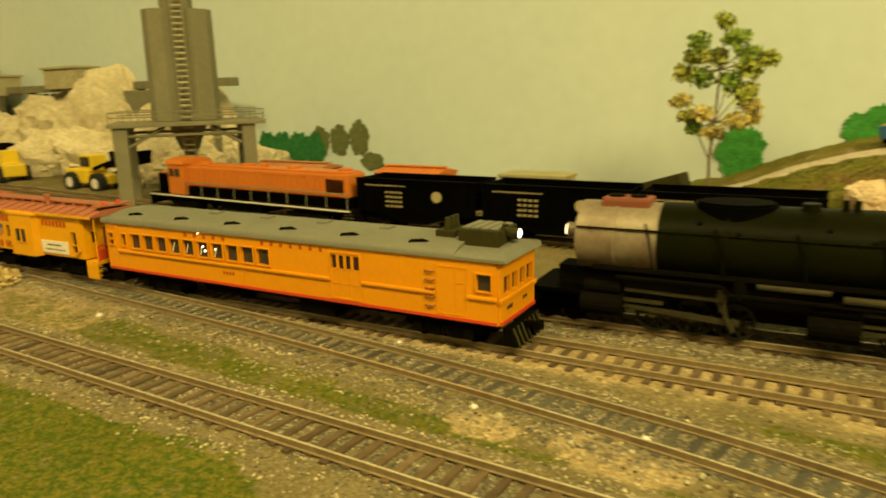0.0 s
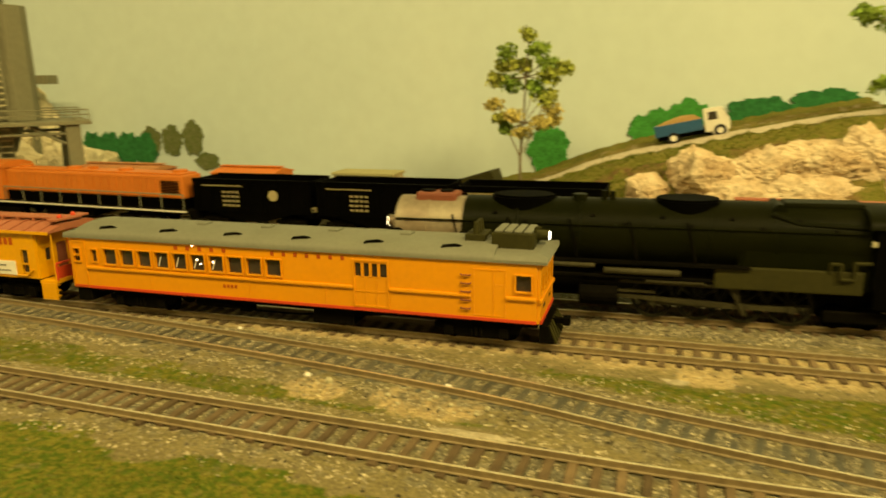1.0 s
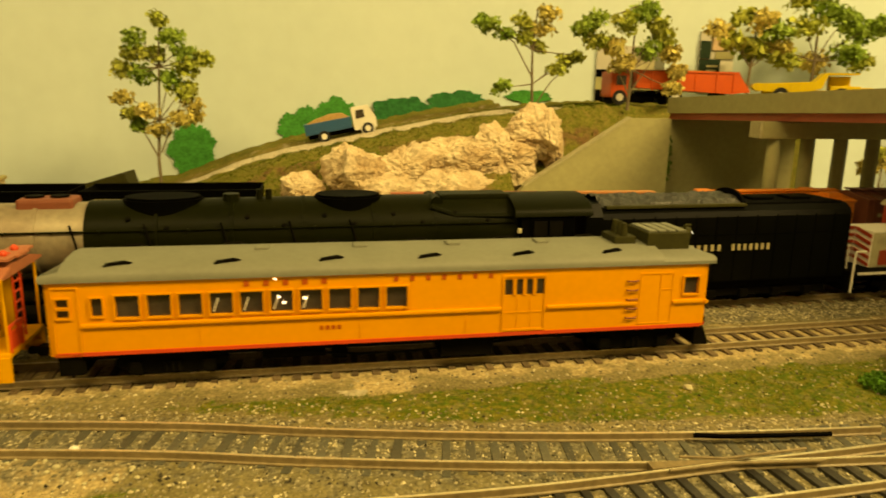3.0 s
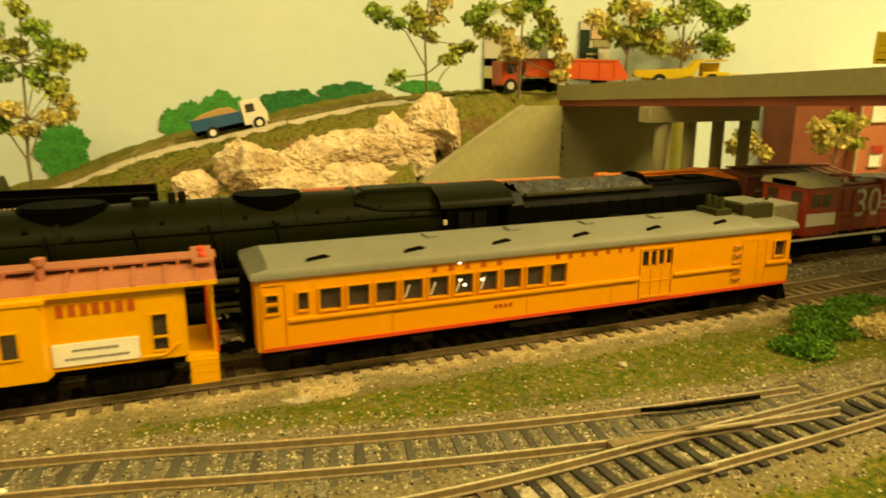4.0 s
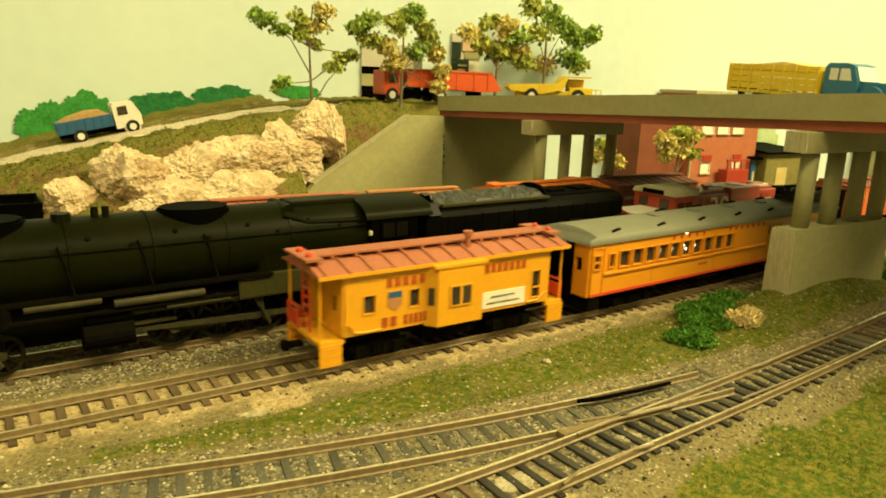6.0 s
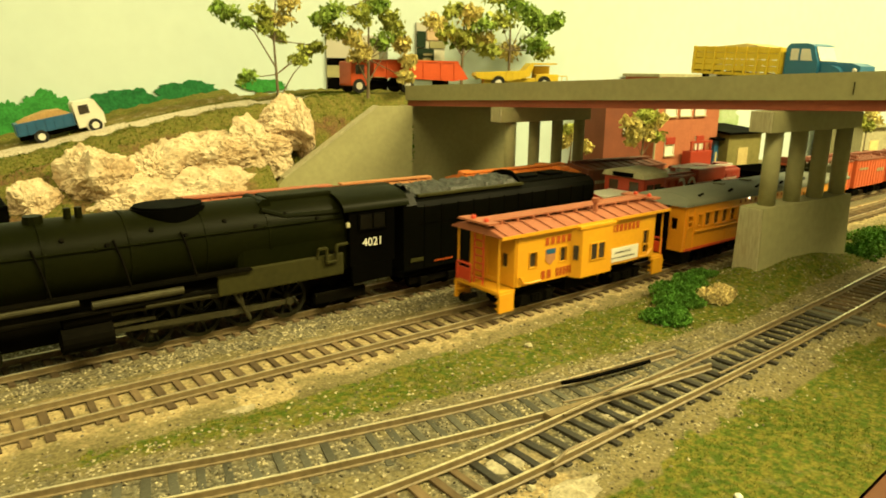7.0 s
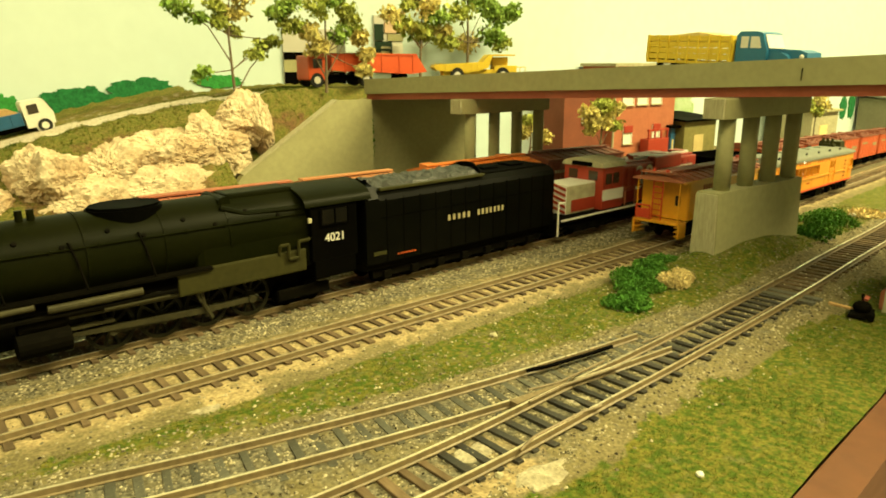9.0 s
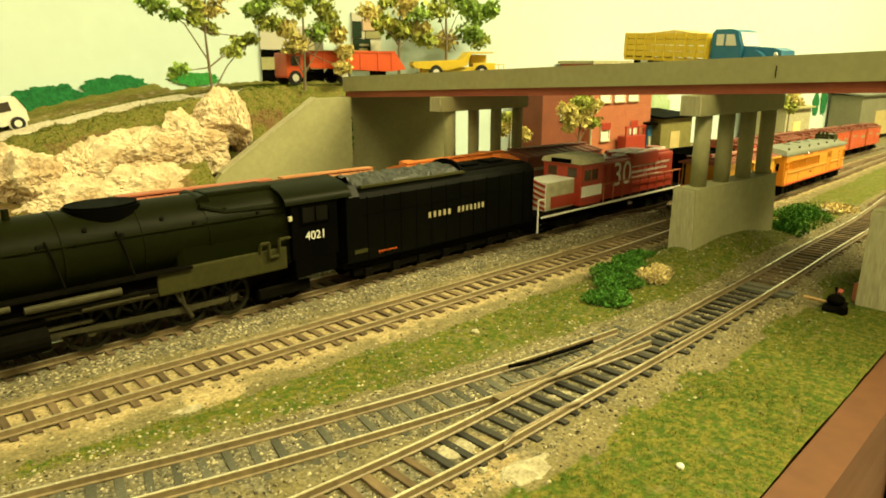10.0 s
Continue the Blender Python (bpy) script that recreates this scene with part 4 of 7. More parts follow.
    bm = tube(B(), [(0.1115, -0.005, zc), (0.1115, -0.005, zc + 0.005), (0.114, -0.005, zc + 0.005)], 0.0006, 6)
    part("whistle", bm, M_ENGGREY, ob)
    # Glowing bead paints a glint on the car side; no lamp sits there.
    part("side_glint_bead", ball(B(), (-0.049, -(HW + 0.0012), 0.0360), 0.00045, 1), M_GLINT, ob, "tiny glowing bead for a glint on the side")
    for x, z in ((-0.0480, 0.0292), (-0.0462, 0.0272), (-0.0390, 0.0285)):
        part("interior_bulb", ball(B(), (x, -(HW - 0.0002), z), 0.00055, 1), M_GLINT, ob, "glowing interior bulb behind the glass")
    # floor and undergear
    part("underframe", box(B(), (xr, -HW + 0.001, 0.0095), (xf, HW - 0.001, z0)), M_DARK, ob)
    part("interior", box(B(), (xr + 0.002, -0.006, z0), (0.03, 0.006, 0.022)), M_BROWN, ob, "brown seat rows seen through the windows")
    part("fuel_tank", box(B(), (0.0105, -0.0145, 0.0030), (0.0310, 0.0145, 0.0105), 0.0005), M_DARK, ob)
    bm = cyl(B(), (-0.055, -0.009, 0.0065), (-0.032, -0.009, 0.0065), 0.0024, None, 12)
    box(bm, (-0.03, -0.012, 0.004), (-0.024, -0.007, 0.010))
    part("air_tank", bm, M_DARK, ob)
    part("truss_rod", tube(B(), [(-0.06, -0.013, 0.0095), (-0.02, -0.013, 0.0055), (0.0, -0.013, 0.0055), (0.06, -0.013, 0.0095)], 0.0005, 5), M_DARK, ob)
    part("steps", box(B(), (-0.1208, -HW, 0.0045), (-0.1125, HW, 0.0115), 0.0004), M_DARK, ob, "dark rear entry steps")
    bm = prism(B(), [(0.115, 0.0095), (0.1185, 0.0095), (0.1215, 0.0022), (0.115, 0.0022)], -0.0135, 0.0135, "y")
    part("pilot_frame", bm, M_DARK, ob)
    for k in range(7):
        y = -0.012 + 0.004 * k
        part("pilot_bar", tube(B(), [(0.1190, y, 0.0095), (0.1222, y, 0.0020)], 0.0006, 5), M_ENGGREY, ob)
    truck(ob, -0.0850, 0.038, 0.0052, 0.0130, ROLL)
    truck(ob, 0.0880, 0.038, 0.0052, 0.0130, ROLL)
    coupler(ob, 0.1175, 1)
    coupler(ob, xr - 0.002, -1)
    return ob


def caboose():
    ob = thing("caboose", "yellow bay-window caboose with red-brown roof and red railings", "caboose")
    x0, x1, z0, z1 = -0.0515, 0.0525, 0.0135, 0.0378
    bay = (-0.0115, 0.0115)
    wl = [(-0.0435, -0.0385, 0.0215, 0.0285), (-0.0225, -0.0180, 0.0215, 0.0285)]
    wr = [(0.0430, 0.0475, 0.0165, 0.0285)]
    for s in (-1, 1):
        ya, yb = s * HW - 0.0006, s * HW + 0.0006
        part("side_wall", pierced_side(B(), x0, x1, z0, z1, wl + wr, ya, yb), M_YEL_C, ob)
        yo = s * (HW + 0.0006)
        for w in wl + wr:
            fr = part("window_frame", window_frame(B(), w[0], w[1], w[2], w[3], yo + 0.0004, 0.0007, 0.0005), M_YEL_C, ob)
            part("pane", box(B(), (w[0], s * (HW - 0.0009), w[2]), (w[1], s * (HW - 0.0005), w[3])), M_GLASSD, fr)
        w = wr[0]
        part("sash_bar", box(B(), (w[0], yo - 0.0006, 0.0208), (w[1], yo - 0.0001, 0.0216)), M_YEL_C, ob)
        yi, ye = s * HW, s * (HW + 0.0052)
        bm = B()
        prism(bm, [(bay[0] - 0.0035, yi), (bay[0], ye), (bay[1], ye), (bay[1] + 0.0015, yi)], z0 - 0.001, z1 - 0.0008, "z")
        b = part("bay", bm, M_YEL_C, ob, "projecting yellow bay window")
        yf = ye + (0.0003 if s > 0 else -0.0003)
        part("pane", box(B(), (-0.0050, min(ye, yf), 0.0208), (0.0050, max(ye, yf), 0.0285)), M_GLASSD, b)
        bm = window_frame(B(), -0.0050, 0.0050, 0.0208, 0.0285, yf + 0.0003, 0.0006, 0.0006)
        box(bm, (-0.0006, yf - 0.0003, 0.0208), (0.0006, yf + 0.0003, 0.0285))
        part("bay_frame", bm, M_YEL_C, b)
        m = pose(bay[0] - 0.00185, (yi + ye) / 2 + s * 0.0002, 0, 0, 0, math.degrees(math.atan2(ye - yi, 0.0035)))
        part("pane", move(box(B(), (-0.0014, -0.0003, 0.0215), (0.0014, 0.0003, 0.0285)), m), M_GLASSD, b)
        part("bay_eave", box(B(), (bay[0] - 0.002, min(yi, ye) - 0.0005, z1 - 0.0014), (bay[1] + 0.002, max(yi, ye) + 0.0005, z1 + 0.0002), 0.0003), M_YEL_C, b)
        yl = yo if s > 0 else yo - 0.0003
        for a, b, za, zb, n, f in ((-0.0340, -0.0150, 0.0308, 0.0345, 5, 0.62), (0.0150, 0.0390, 0.0308, 0.0345, 7, 0.62), (-0.0360, -0.0280, 0.0148, 0.0188, 2, 0.62), (-0.0255, -0.0135, 0.0148, 0.0188, 5, 0.62)):
            part("lettering", bars(B(), a, b, za, zb, yl, n, f, 0.0003), M_LETTER_R, ob, "red side lettering")
        bm = prism(B(), [(-0.0328, 0.0290), (-0.0262, 0.0290), (-0.0262, 0.0235), (-0.0295, 0.0210), (-0.0328, 0.0235)], yl, yl + 0.0003, "y")
        part("emblem", bm, M_TAN_ROOF, ob, "red and blue shield emblem")
        part("emblem_band", box(B(), (-0.0326, yl - 0.0001, 0.0265), (-0.0264, yl + 0.0004, 0.0288)), M_BLUE, ob)
        sg = part("sign_board", box(B(), (0.0133, yl - 0.0003, 0.0150), (0.0385, yl + 0.0006, 0.0222)), M_WHITE, ob, "white banner sign with two dark text lines")
        yb2 = yl - 0.0005 if s < 0 else yl + 0.0006
        bm = bars(B(), 0.0188, 0.0325, 0.0195, 0.0203, yb2, 11, 0.5, 0.0002)
        bars(bm, 0.0165, 0.0355, 0.0168, 0.0176, yb2, 14, 0.5, 0.0002)
        part("sign_bars", bm, M_LETTER_K, sg)
        bm = tube(B(), [(-0.050, yo + s * 0.0008, 0.0185), (-0.0475, yo + s * 0.0008, 0.0150), (-0.043, yo + s * 0.0008, 0.0145), (-0.036, yo + s * 0.0008, 0.0147)], 0.0005, 5)
        part("handrail", bm, M_YEL_C, ob)
        bm = tube(B(), [(0.0395, yo + s * 0.0008, 0.0150), (0.046, yo + s * 0.0008, 0.0150), (0.0505, yo + s * 0.0008, 0.0185)], 0.0005, 5)
        part("handrail", bm, M_YEL_C, ob)
    for e, x in ((-1, x0), (1, x1)):
        bm = pierced_side(B(), -HW, HW, z0, z1, [(-0.012, -0.008, 0.022, 0.0285), (-0.004, 0.004, 0.0150, 0.030)], -0.0006, 0.0006)
        part("end_wall", move(bm, pose(x + e * 0.0006, 0, 0, 0, 0, 90)), M_YEL_C, ob)
        part("end_door", box(B(), (x - 0.0003, -0.004, 0.0150), (x + 0.0003, 0.004, 0.030)), M_YEL_C if e < 0 else M_BROWN, ob)
        part("pane", box(B(), (x - 0.0003, -0.012, 0.022), (x + 0.0003, -0.008, 0.0285)), M_GLASSD, ob)
        xe = x + e * 0.0105
        part("platform", box(B(), (min(x, xe), -HW, 0.0110), (max(x, xe), HW, 0.0128), 0.0003), M_YEL_C, ob)
        for s in (-1, 1):
            bm = box(B(), (x + e * 0.0012, s * HW - 0.0006, 0.0030), (x + e * 0.0105, s * HW + 0.0006, 0.0115))
            for k in range(3):
                box(bm, (x + e * 0.0020, s * (HW - 0.0015) - 0.0022, 0.0040 + 0.0028 * k), (x + e * 0.0095, s * (HW - 0.0015) + 0.0022, 0.0046 + 0.0028 * k))
            part("step", bm, M_YEL_C, ob, "yellow corner steps")
            part("roof_post", tube(B(), [(xe - e * 0.0008, s * (HW - 0.0015), 0.0128), (xe - e * 0.0008, s * (HW - 0.0015), z1)], 0.0005, 6), M_YEL_C, ob)
        bm = B()
        for s in (-e,):
            tube(bm, [(xe, s * 0.005, 0.0128), (xe, s * 0.005, 0.0215), (xe, s * 0.0155, 0.0215), (xe, s * 0.0155, 0.0128)], 0.0006, 6)
            box(bm, (xe - 0.0003, s * 0.010 - 0.0045, 0.0135), (xe + 0.0003, s * 0.010 + 0.0045, 0.0195))
        part("end_railing", bm, M_RED, ob, "bright red end railing")
        bm = B()
        for s in (-1, 1):
            tube(bm, [(xe - e * 0.002, s * 0.0035 + 0.001, 0.0128), (xe - e * 0.002, s * 0.0035 + 0.001, 0.0440)], 0.0005, 5)
        for k in range(8):
            z = 0.0155 + 0.0036 * k
            tube(bm, [(xe - e * 0.002, -0.0025, z), (xe - e * 0.002, 0.0045, z)], 0.0004, 5)
        part("end_ladder", bm, M_RED, ob, "red end ladder")
        coupler(ob, xe, e)
    bm = prism(B(), [(-HW - 0.0022, z1), (HW + 0.0022, z1), (HW + 0.0022, z1 + 0.0008), (0.008, z1 + 0.0034), (-0.008, z1 + 0.0034), (-HW - 0.0022, z1 + 0.0008)], x0 - 0.0115, x1 + 0.0115)
    part("roof", bm, M_ROOF_R, ob, "red-brown ribbed roof with running board")
    part("roof_edge", box(B(), (x0 - 0.0116, -HW - 0.0026, z1 - 0.0006), (x1 + 0.0116, -HW - 0.0022, z1 + 0.0009)), M_YEL_C, ob)
    for k in range(13):
        x = x0 - 0.008 + k * 0.0098
        bm = prism(B(), [(-HW - 0.0024, z1 + 0.0008), (-0.008, z1 + 0.0036), (0.008, z1 + 0.0036), (HW + 0.0024, z1 + 0.0008), (HW + 0.0024, z1 + 0.0013), (0.008, z1 + 0.0041), (-0.008, z1 + 0.0041), (-HW - 0.0024, z1 + 0.0013)], x - 0.0005, x + 0.0005)
        part("roof_rib", bm, M_ROOF_R, ob)
    for k in range(3):
        part("running_board", box(B(), (x0 - 0.0125, -0.0052 + 0.0036 * k, z1 + 0.0049), (x1 + 0.0125, -0.0020 + 0.0036 * k, z1 + 0.0056)), M_ROOF_R, ob)
    for k in range(11):
        x = x0 + k * 0.0104
        part("board_support", box(B(), (x - 0.0005, -0.006, z1 + 0.0032), (x + 0.0005, 0.006, z1 + 0.0049)), M_ROOF_R, ob)
    st = part("smoke_stack", cyl(B(), (0.0115, -0.009, z1 + 0.002), (0.0115, -0.009, z1 + 0.0085), 0.0013, None, 12), M_ROOF_R, ob)
    part("stack_cap", cyl(B(), (0.0115, -0.009, z1 + 0.0080), (0.0115, -0.009, z1 + 0.0100), 0.0022, None, 12), M_ROOF_R, st)
    for e, x in ((-1, x0 - 0.010), (1, x1 + 0.008)):
        part("end_platform_board", box(B(), (x - 0.0035, -0.012, z1 + 0.0049), (x + 0.0035, 0.012, z1 + 0.0058)), M_ROOF_R, ob)
        part("marker_wheel", ball(B(), (x, -0.006, z1 + 0.0063), 0.0014, 2), M_RED, ob)
        part("marker_wheel", ball(B(), (x, 0.004, z1 + 0.0063), 0.0014, 2), M_RED, ob)
    part("underframe", box(B(), (x0, -HW + 0.002, 0.0105), (x1, HW - 0.002, z0)), M_DARK, ob)
    part("battery_box", box(B(), (-0.013, -0.013, 0.0045), (0.012, 0.013, 0.0108), 0.0004), M_DARK, ob)
    truck(ob, -0.0345, 0.027, 0.0050, 0.0126, ROLL)
    truck(ob, 0.0345, 0.027, 0.0050, 0.0126, ROLL)
    return ob


DOODLEBUG = doodlebug()
DOODLEBUG.scale = (0.93, 0.93, 0.95)
CABOOSE = caboose()
CABOOSE.scale = (0.912, 0.855, 0.945)


# ---- steam locomotive: local x from the smokebox front back to the tender ----
def text_part(name, body, size, m, mat, parent, label=""):
    c = bpy.data.curves.new(name, "FONT")
    c.body, c.size, c.extrude = body, size, 0.00012
    c.align_x, c.align_y = "CENTER", "CENTER"
    tmp = bpy.data.objects.new(name, c)
    scene.collection.objects.link(tmp)
    bpy.context.view_layer.update()
    me = bpy.data.meshes.new_from_object(tmp.evaluated_get(bpy.context.evaluated_depsgraph_get()))
    bpy.data.objects.remove(tmp)
    me.transform(m)
    me.materials.clear()
    me.materials.append(mat)
    ob = new(name, me)
    ob.parent = parent
    if label:
        ob["label"] = label
    return ob


SIDE = Matrix(((1, 0, 0, 0), (0, 0, -1, 0), (0, 1, 0, 0), (0, 0, 0, 1)))


def driver(parent, x, r=0.0098):
    for s in (-1, 1):
        w, n = B(), 28
        ring = [(math.cos(2 * math.pi * k / n), math.sin(2 * math.pi * k / n)) for k in range(n)]
        vs = [[w.verts.new((c * f * r, d, e * f * r)) for f, d in ((1.0, -0.0012), (1.0, 0.0012), (0.84, 0.0012), (0.84, -0.0012))] for c, e in ring]
        for k in range(n):
            a, b = vs[k], vs[(k + 1) % n]
            for i in range(4):
                w.faces.new((a[i], a[(i + 1) % 4], b[(i + 1) % 4], b[i]))
        bmesh.ops.recalc_face_normals(w, faces=w.faces[:])
        o = part("driving_wheel", w, M_WHEEL, parent)
        o.matrix_basis = pose(x, s * 0.0092, r)
        part("hub", cyl(B(), (0, -0.0016, 0), (0, 0.0016, 0), 0.0022, None, 12), M_WHEEL, o)
        part("counterweight", prism(B(), [(r * 0.85 * math.cos(a), r * 0.85 * math.sin(a)) for a in [math.radians(50 + 10 * k) for k in range(9)]], -0.0010, 0.0010, "y"), M_WHEEL, o)
        for k in range(10):
            a = 2 * math.pi * k / 10
            part("spoke", cyl(B(), (0, 0, 0), (r * 0.86 * math.cos(a), 0, r * 0.86 * math.sin(a)), 0.0007, None, 6), M_WHEEL, o)


def steam_engine(m):
    ob = thing("steam_locomotive", "large black articulated steam locomotive with weathered silver smokebox", "locomotive", m)
    zb, rb = 0.0368, 0.0146
    smokebox = lathe(B(), [(0.0, 0.0), (0.0, 0.0110), (0.0012, 0.0132), (0.0015, 0.0146), (0.016, 0.0147), (0.0161, 0.0151), (0.0175, 0.0151), (0.0176, 0.0147), (0.0345, 0.0147), (0.0345, 0.0)])
    smoothed(part("smokebox", move(smokebox, pose(0, 0, zb)), M_SILVER, ob, "weathered silver-grey smokebox"))
    part("smokebox_door", move(lathe(B(), [(-0.0018, 0.0), (-0.0014, 0.006), (0.0002, 0.0095), (0.0002, 0.0)]), pose(0, 0, zb)), M_SILVER, ob)
    boiler = lathe(B(), [(0.0345, 0.0), (0.0345, 0.0152), (0.10, 0.0156), (0.158, 0.0158), (0.205, 0.0158), (0.205, 0.0)], 36)
    smoothed(part("boiler", move(boiler, pose(0, 0, zb)), M_BOILER, ob, "satin black boiler barrel"))
    for x in (0.060, 0.088, 0.116, 0.144, 0.170):
        part("boiler_band", move(lathe(B(), [(x - 0.0006, 0.0), (x - 0.0006, 0.01605), (x + 0.0006, 0.01605), (x + 0.0006, 0.0)], 36), pose(0, 0, zb)), M_BOILER, ob)
    part("firebox", box(B(), (0.155, -0.0155, 0.0175), (0.208, 0.0155, 0.0400), 0.003), M_BOILER, ob)
    part("firebox_panel", box(B(), (0.146, -0.0176, 0.0172), (0.203, -0.0160, 0.0272), 0.0008), M_ENGGREY, ob, "grey-green firebox side panel")
    part("firebox_panel", box(B(), (0.146, 0.0160, 0.0172), (0.203, 0.0176, 0.0272), 0.0008), M_ENGGREY, ob)
    # domes and stacks
    def dome(name, a, b, label=""):
        n = 14
        side = [(a + (b - a) * k / n, 0.0112 * math.sin(math.pi * k / n) ** 0.45 if 0 < k < n else 0.0) for k in range(n + 1)]
        bm = prism(B(), side + [(x, -y) for x, y in side[-2:0:-1]], zb + 0.0040, zb + 0.0168, "z")
        rim = [e for e in bm.edges if min(e.verts[0].co.z, e.verts[1].co.z) > zb + 0.016]
        bmesh.ops.bevel(bm, geom=rim, offset=0.0010, segments=2, affect="EDGES")
        return smoothed(part(name, bm, M_BLACK, ob, label), 50)
    dome("sand_dome", 0.046, 0.077, "long low sand dome")
    dome("sand_dome", 0.120, 0.149, "long low sand dome")
    part("stack_housing", box(B(), (0.010, -0.0065, zb + 0.0120), (0.030, 0.0065, zb + 0.0168), 0.0012), M_BROWN, ob, "rust-brown stack housing")
    for x in (0.0150, 0.0240):
        part("smoke_stack", cyl(B(), (x, 0, zb + 0.0145), (x, 0, zb + 0.0176), 0.0034, None, 16), M_DARK, ob)
    for x, r, hgt in ((0.0875, 0.0035, 0.0018), (0.0985, 0.0014, 0.0034), (0.1022, 0.0014, 0.0034)):
        part("safety_valve", cyl(B(), (x, -0.002, zb + 0.0145), (x, -0.002, zb + 0.0158 + hgt), r, r * 0.9, 12), M_BOILER, ob)
    tr = B()
    cyl(tr, (0.171, -0.009, zb + 0.0135), (0.171, 0.009, zb + 0.0135), 0.0026, None, 12)
    box(tr, (0.173, -0.0065, zb + 0.0120), (0.204, 0.0065, zb + 0.0165), 0.0012)
    tube(tr, [(0.168, -0.0110, zb + 0.0120), (0.178, -0.0125, zb + 0.0085), (0.203, -0.0135, zb + 0.0080)], 0.0013, 8)
    part("turret_cover", tr, M_BOILER, ob)
    hl = part("headlight", cyl(B(), (-0.0058, 0, zb + 0.0012), (-0.0012, 0, zb + 0.0012), 0.0032, None, 16), M_SILVER, ob)
    part("lens", cyl(B(), (-0.0062, 0, zb + 0.0012), (-0.0058, 0, zb + 0.0012), 0.0027, None, 16), M_LAMP, hl, "lit yellow headlight lens")
    # washout plugs along the barrel
    for k, x in enumerate((0.050, 0.064, 0.094, 0.108, 0.124, 0.136, 0.152, 0.164, 0.178, 0.192)):
        for s in (-1, 1):
            a = math.radians(52 + 14 * (k % 2))
            y, z = s * math.sin(a) * 0.0154, zb + math.cos(a) * 0.0154
            part("washout_plug", cyl(B(), (x, y, z), (x, y * 1.06, z + (z - zb) * 0.06), 0.0010, 0.0008, 8), M_DARK, ob)
    # running boards, pipes, rails
    for s in (-1, 1):
        part("running_board", box(B(), (0.010, s * 0.0166 - 0.0022, 0.0262), (0.160, s * 0.0166 + 0.0022, 0.0272)), M_DARK, ob)
        part("handrail", tube(B(), [(0.002, s * 0.0142, zb + 0.0055), (0.10, s * 0.0150, zb + 0.0055), (0.205, s * 0.0152, zb + 0.0055)], 0.0004, 5), M_BOILER, ob)
        bm = B()
        for k in range(13):
            cyl(bm, (0.008 + 0.016 * k, s * 0.0138, zb + 0.0055), (0.008 + 0.016 * k, s * 0.0156, zb + 0.0055), 0.0006, None, 6)
        part("handrail_stanchions", bm, M_BOILER, ob)
        part("pipe", tube(B(), [(0.02, s * 0.0178, 0.0235), (0.06, s * 0.0182, 0.0235), (0.062, s * 0.0182, 0.0205), (0.145, s * 0.0182, 0.0205)], 0.0009, 6), M_DARK, ob)
        bm = tube(B(), [(0.190, s * 0.0172, 0.0260), (0.190, s * 0.0185, 0.0305), (0.194, s * 0.0185, 0.0305), (0.194, s * 0.0185, 0.0240), (0.199, s * 0.0182, 0.0240), (0.199, s * 0.0182, 0.0310), (0.205, s * 0.0175, 0.0310)], 0.0007, 6)
        part("injector_pipes", bm, M_ENGGREY, ob)
        for a, b, z, y, r in ((0.100, 0.132, 0.0232, 0.0186, 0.0015), (0.072, 0.096, 0.0250, 0.0184, 0.0012), (0.118, 0.142, 0.0192, 0.0176, 0.0012)):
            part("air_reservoir", cyl(B(), (a, s * y, z), (b, s * y, z), r, None, 12), M_STEEL, ob, "long dull air reservoir")
        for k, x in enumerate((0.030, 0.056, 0.084, 0.110, 0.134)):
            part("sand_pipe", tube(B(), [(x, s * 0.0146, 0.0450), (x + 0.002, s * 0.0160, 0.0380), (x + 0.004, s * 0.0172, 0.0275)], 0.00045, 5), M_DARK, ob)
        part("air_pump", cyl(B(), (0.066, s * 0.0165, 0.0195), (0.066, s * 0.0165, 0.0265), 0.0026, None, 12), M_DARK, ob)
    # frames, cylinders, wheels
    part("frame", box(B(), (-0.008, -0.0060, 0.0075), (0.222, 0.0060, 0.0235)), M_DARK, ob)
    for x in (0.014, 0.098):
        for s in (-1, 1):
            c = part("cylinder", cyl(B(), (x - 0.0085, s * 0.0150, 0.0110), (x + 0.0085, s * 0.0150, 0.0110), 0.0048, None, 16), M_DARK, ob)
            part("valve_chest", cyl(B(), (x - 0.0075, s * 0.0145, 0.0180), (x + 0.0075, s * 0.0145, 0.0180), 0.0030, None, 14), M_DARK, c)
    xs = [[0.034 + 0.0152 * k for k in range(3)], [0.1215 + 0.0189 * k for k in range(4)]]
    for grp, cx in zip(xs, (0.014, 0.098)):
        for x in grp:
            driver(ob, x, 0.0093 if cx > 0.05 else 0.0076)
        for s in (-1, 1):
            a, b = grp[0], grp[-1]
            o = 0.0002
            part("side_rod", prism(B(), [(a - 0.002, 0.0084 - o - 0.0011), (b + 0.002, 0.0084 - o - 0.0011), (b + 0.002, 0.0084 - o + 0.0011), (a - 0.002, 0.0084 - o + 0.0011)], s * 0.0124 - 0.0006, s * 0.0124 + 0.0006, "y"), M_STEEL, ob, "dull steel side rod")
            mid = grp[min(2, len(grp) - 1)]
            part("main_rod", prism(B(), [(cx + 0.008, 0.0100), (cx + 0.008, 0.0118), (mid, 0.0084 - o + 0.0014), (mid, 0.0084 - o - 0.0010)], s * 0.0140 - 0.0006, s * 0.0140 + 0.0006, "y"), M_STEEL, ob)
            bm = tube(B(), [(cx + 0.009, s * 0.0150, 0.0178), (mid - 0.006, s * 0.0150, 0.0172), (mid - 0.004, s * 0.0150, 0.0125)], 0.0008, 6)
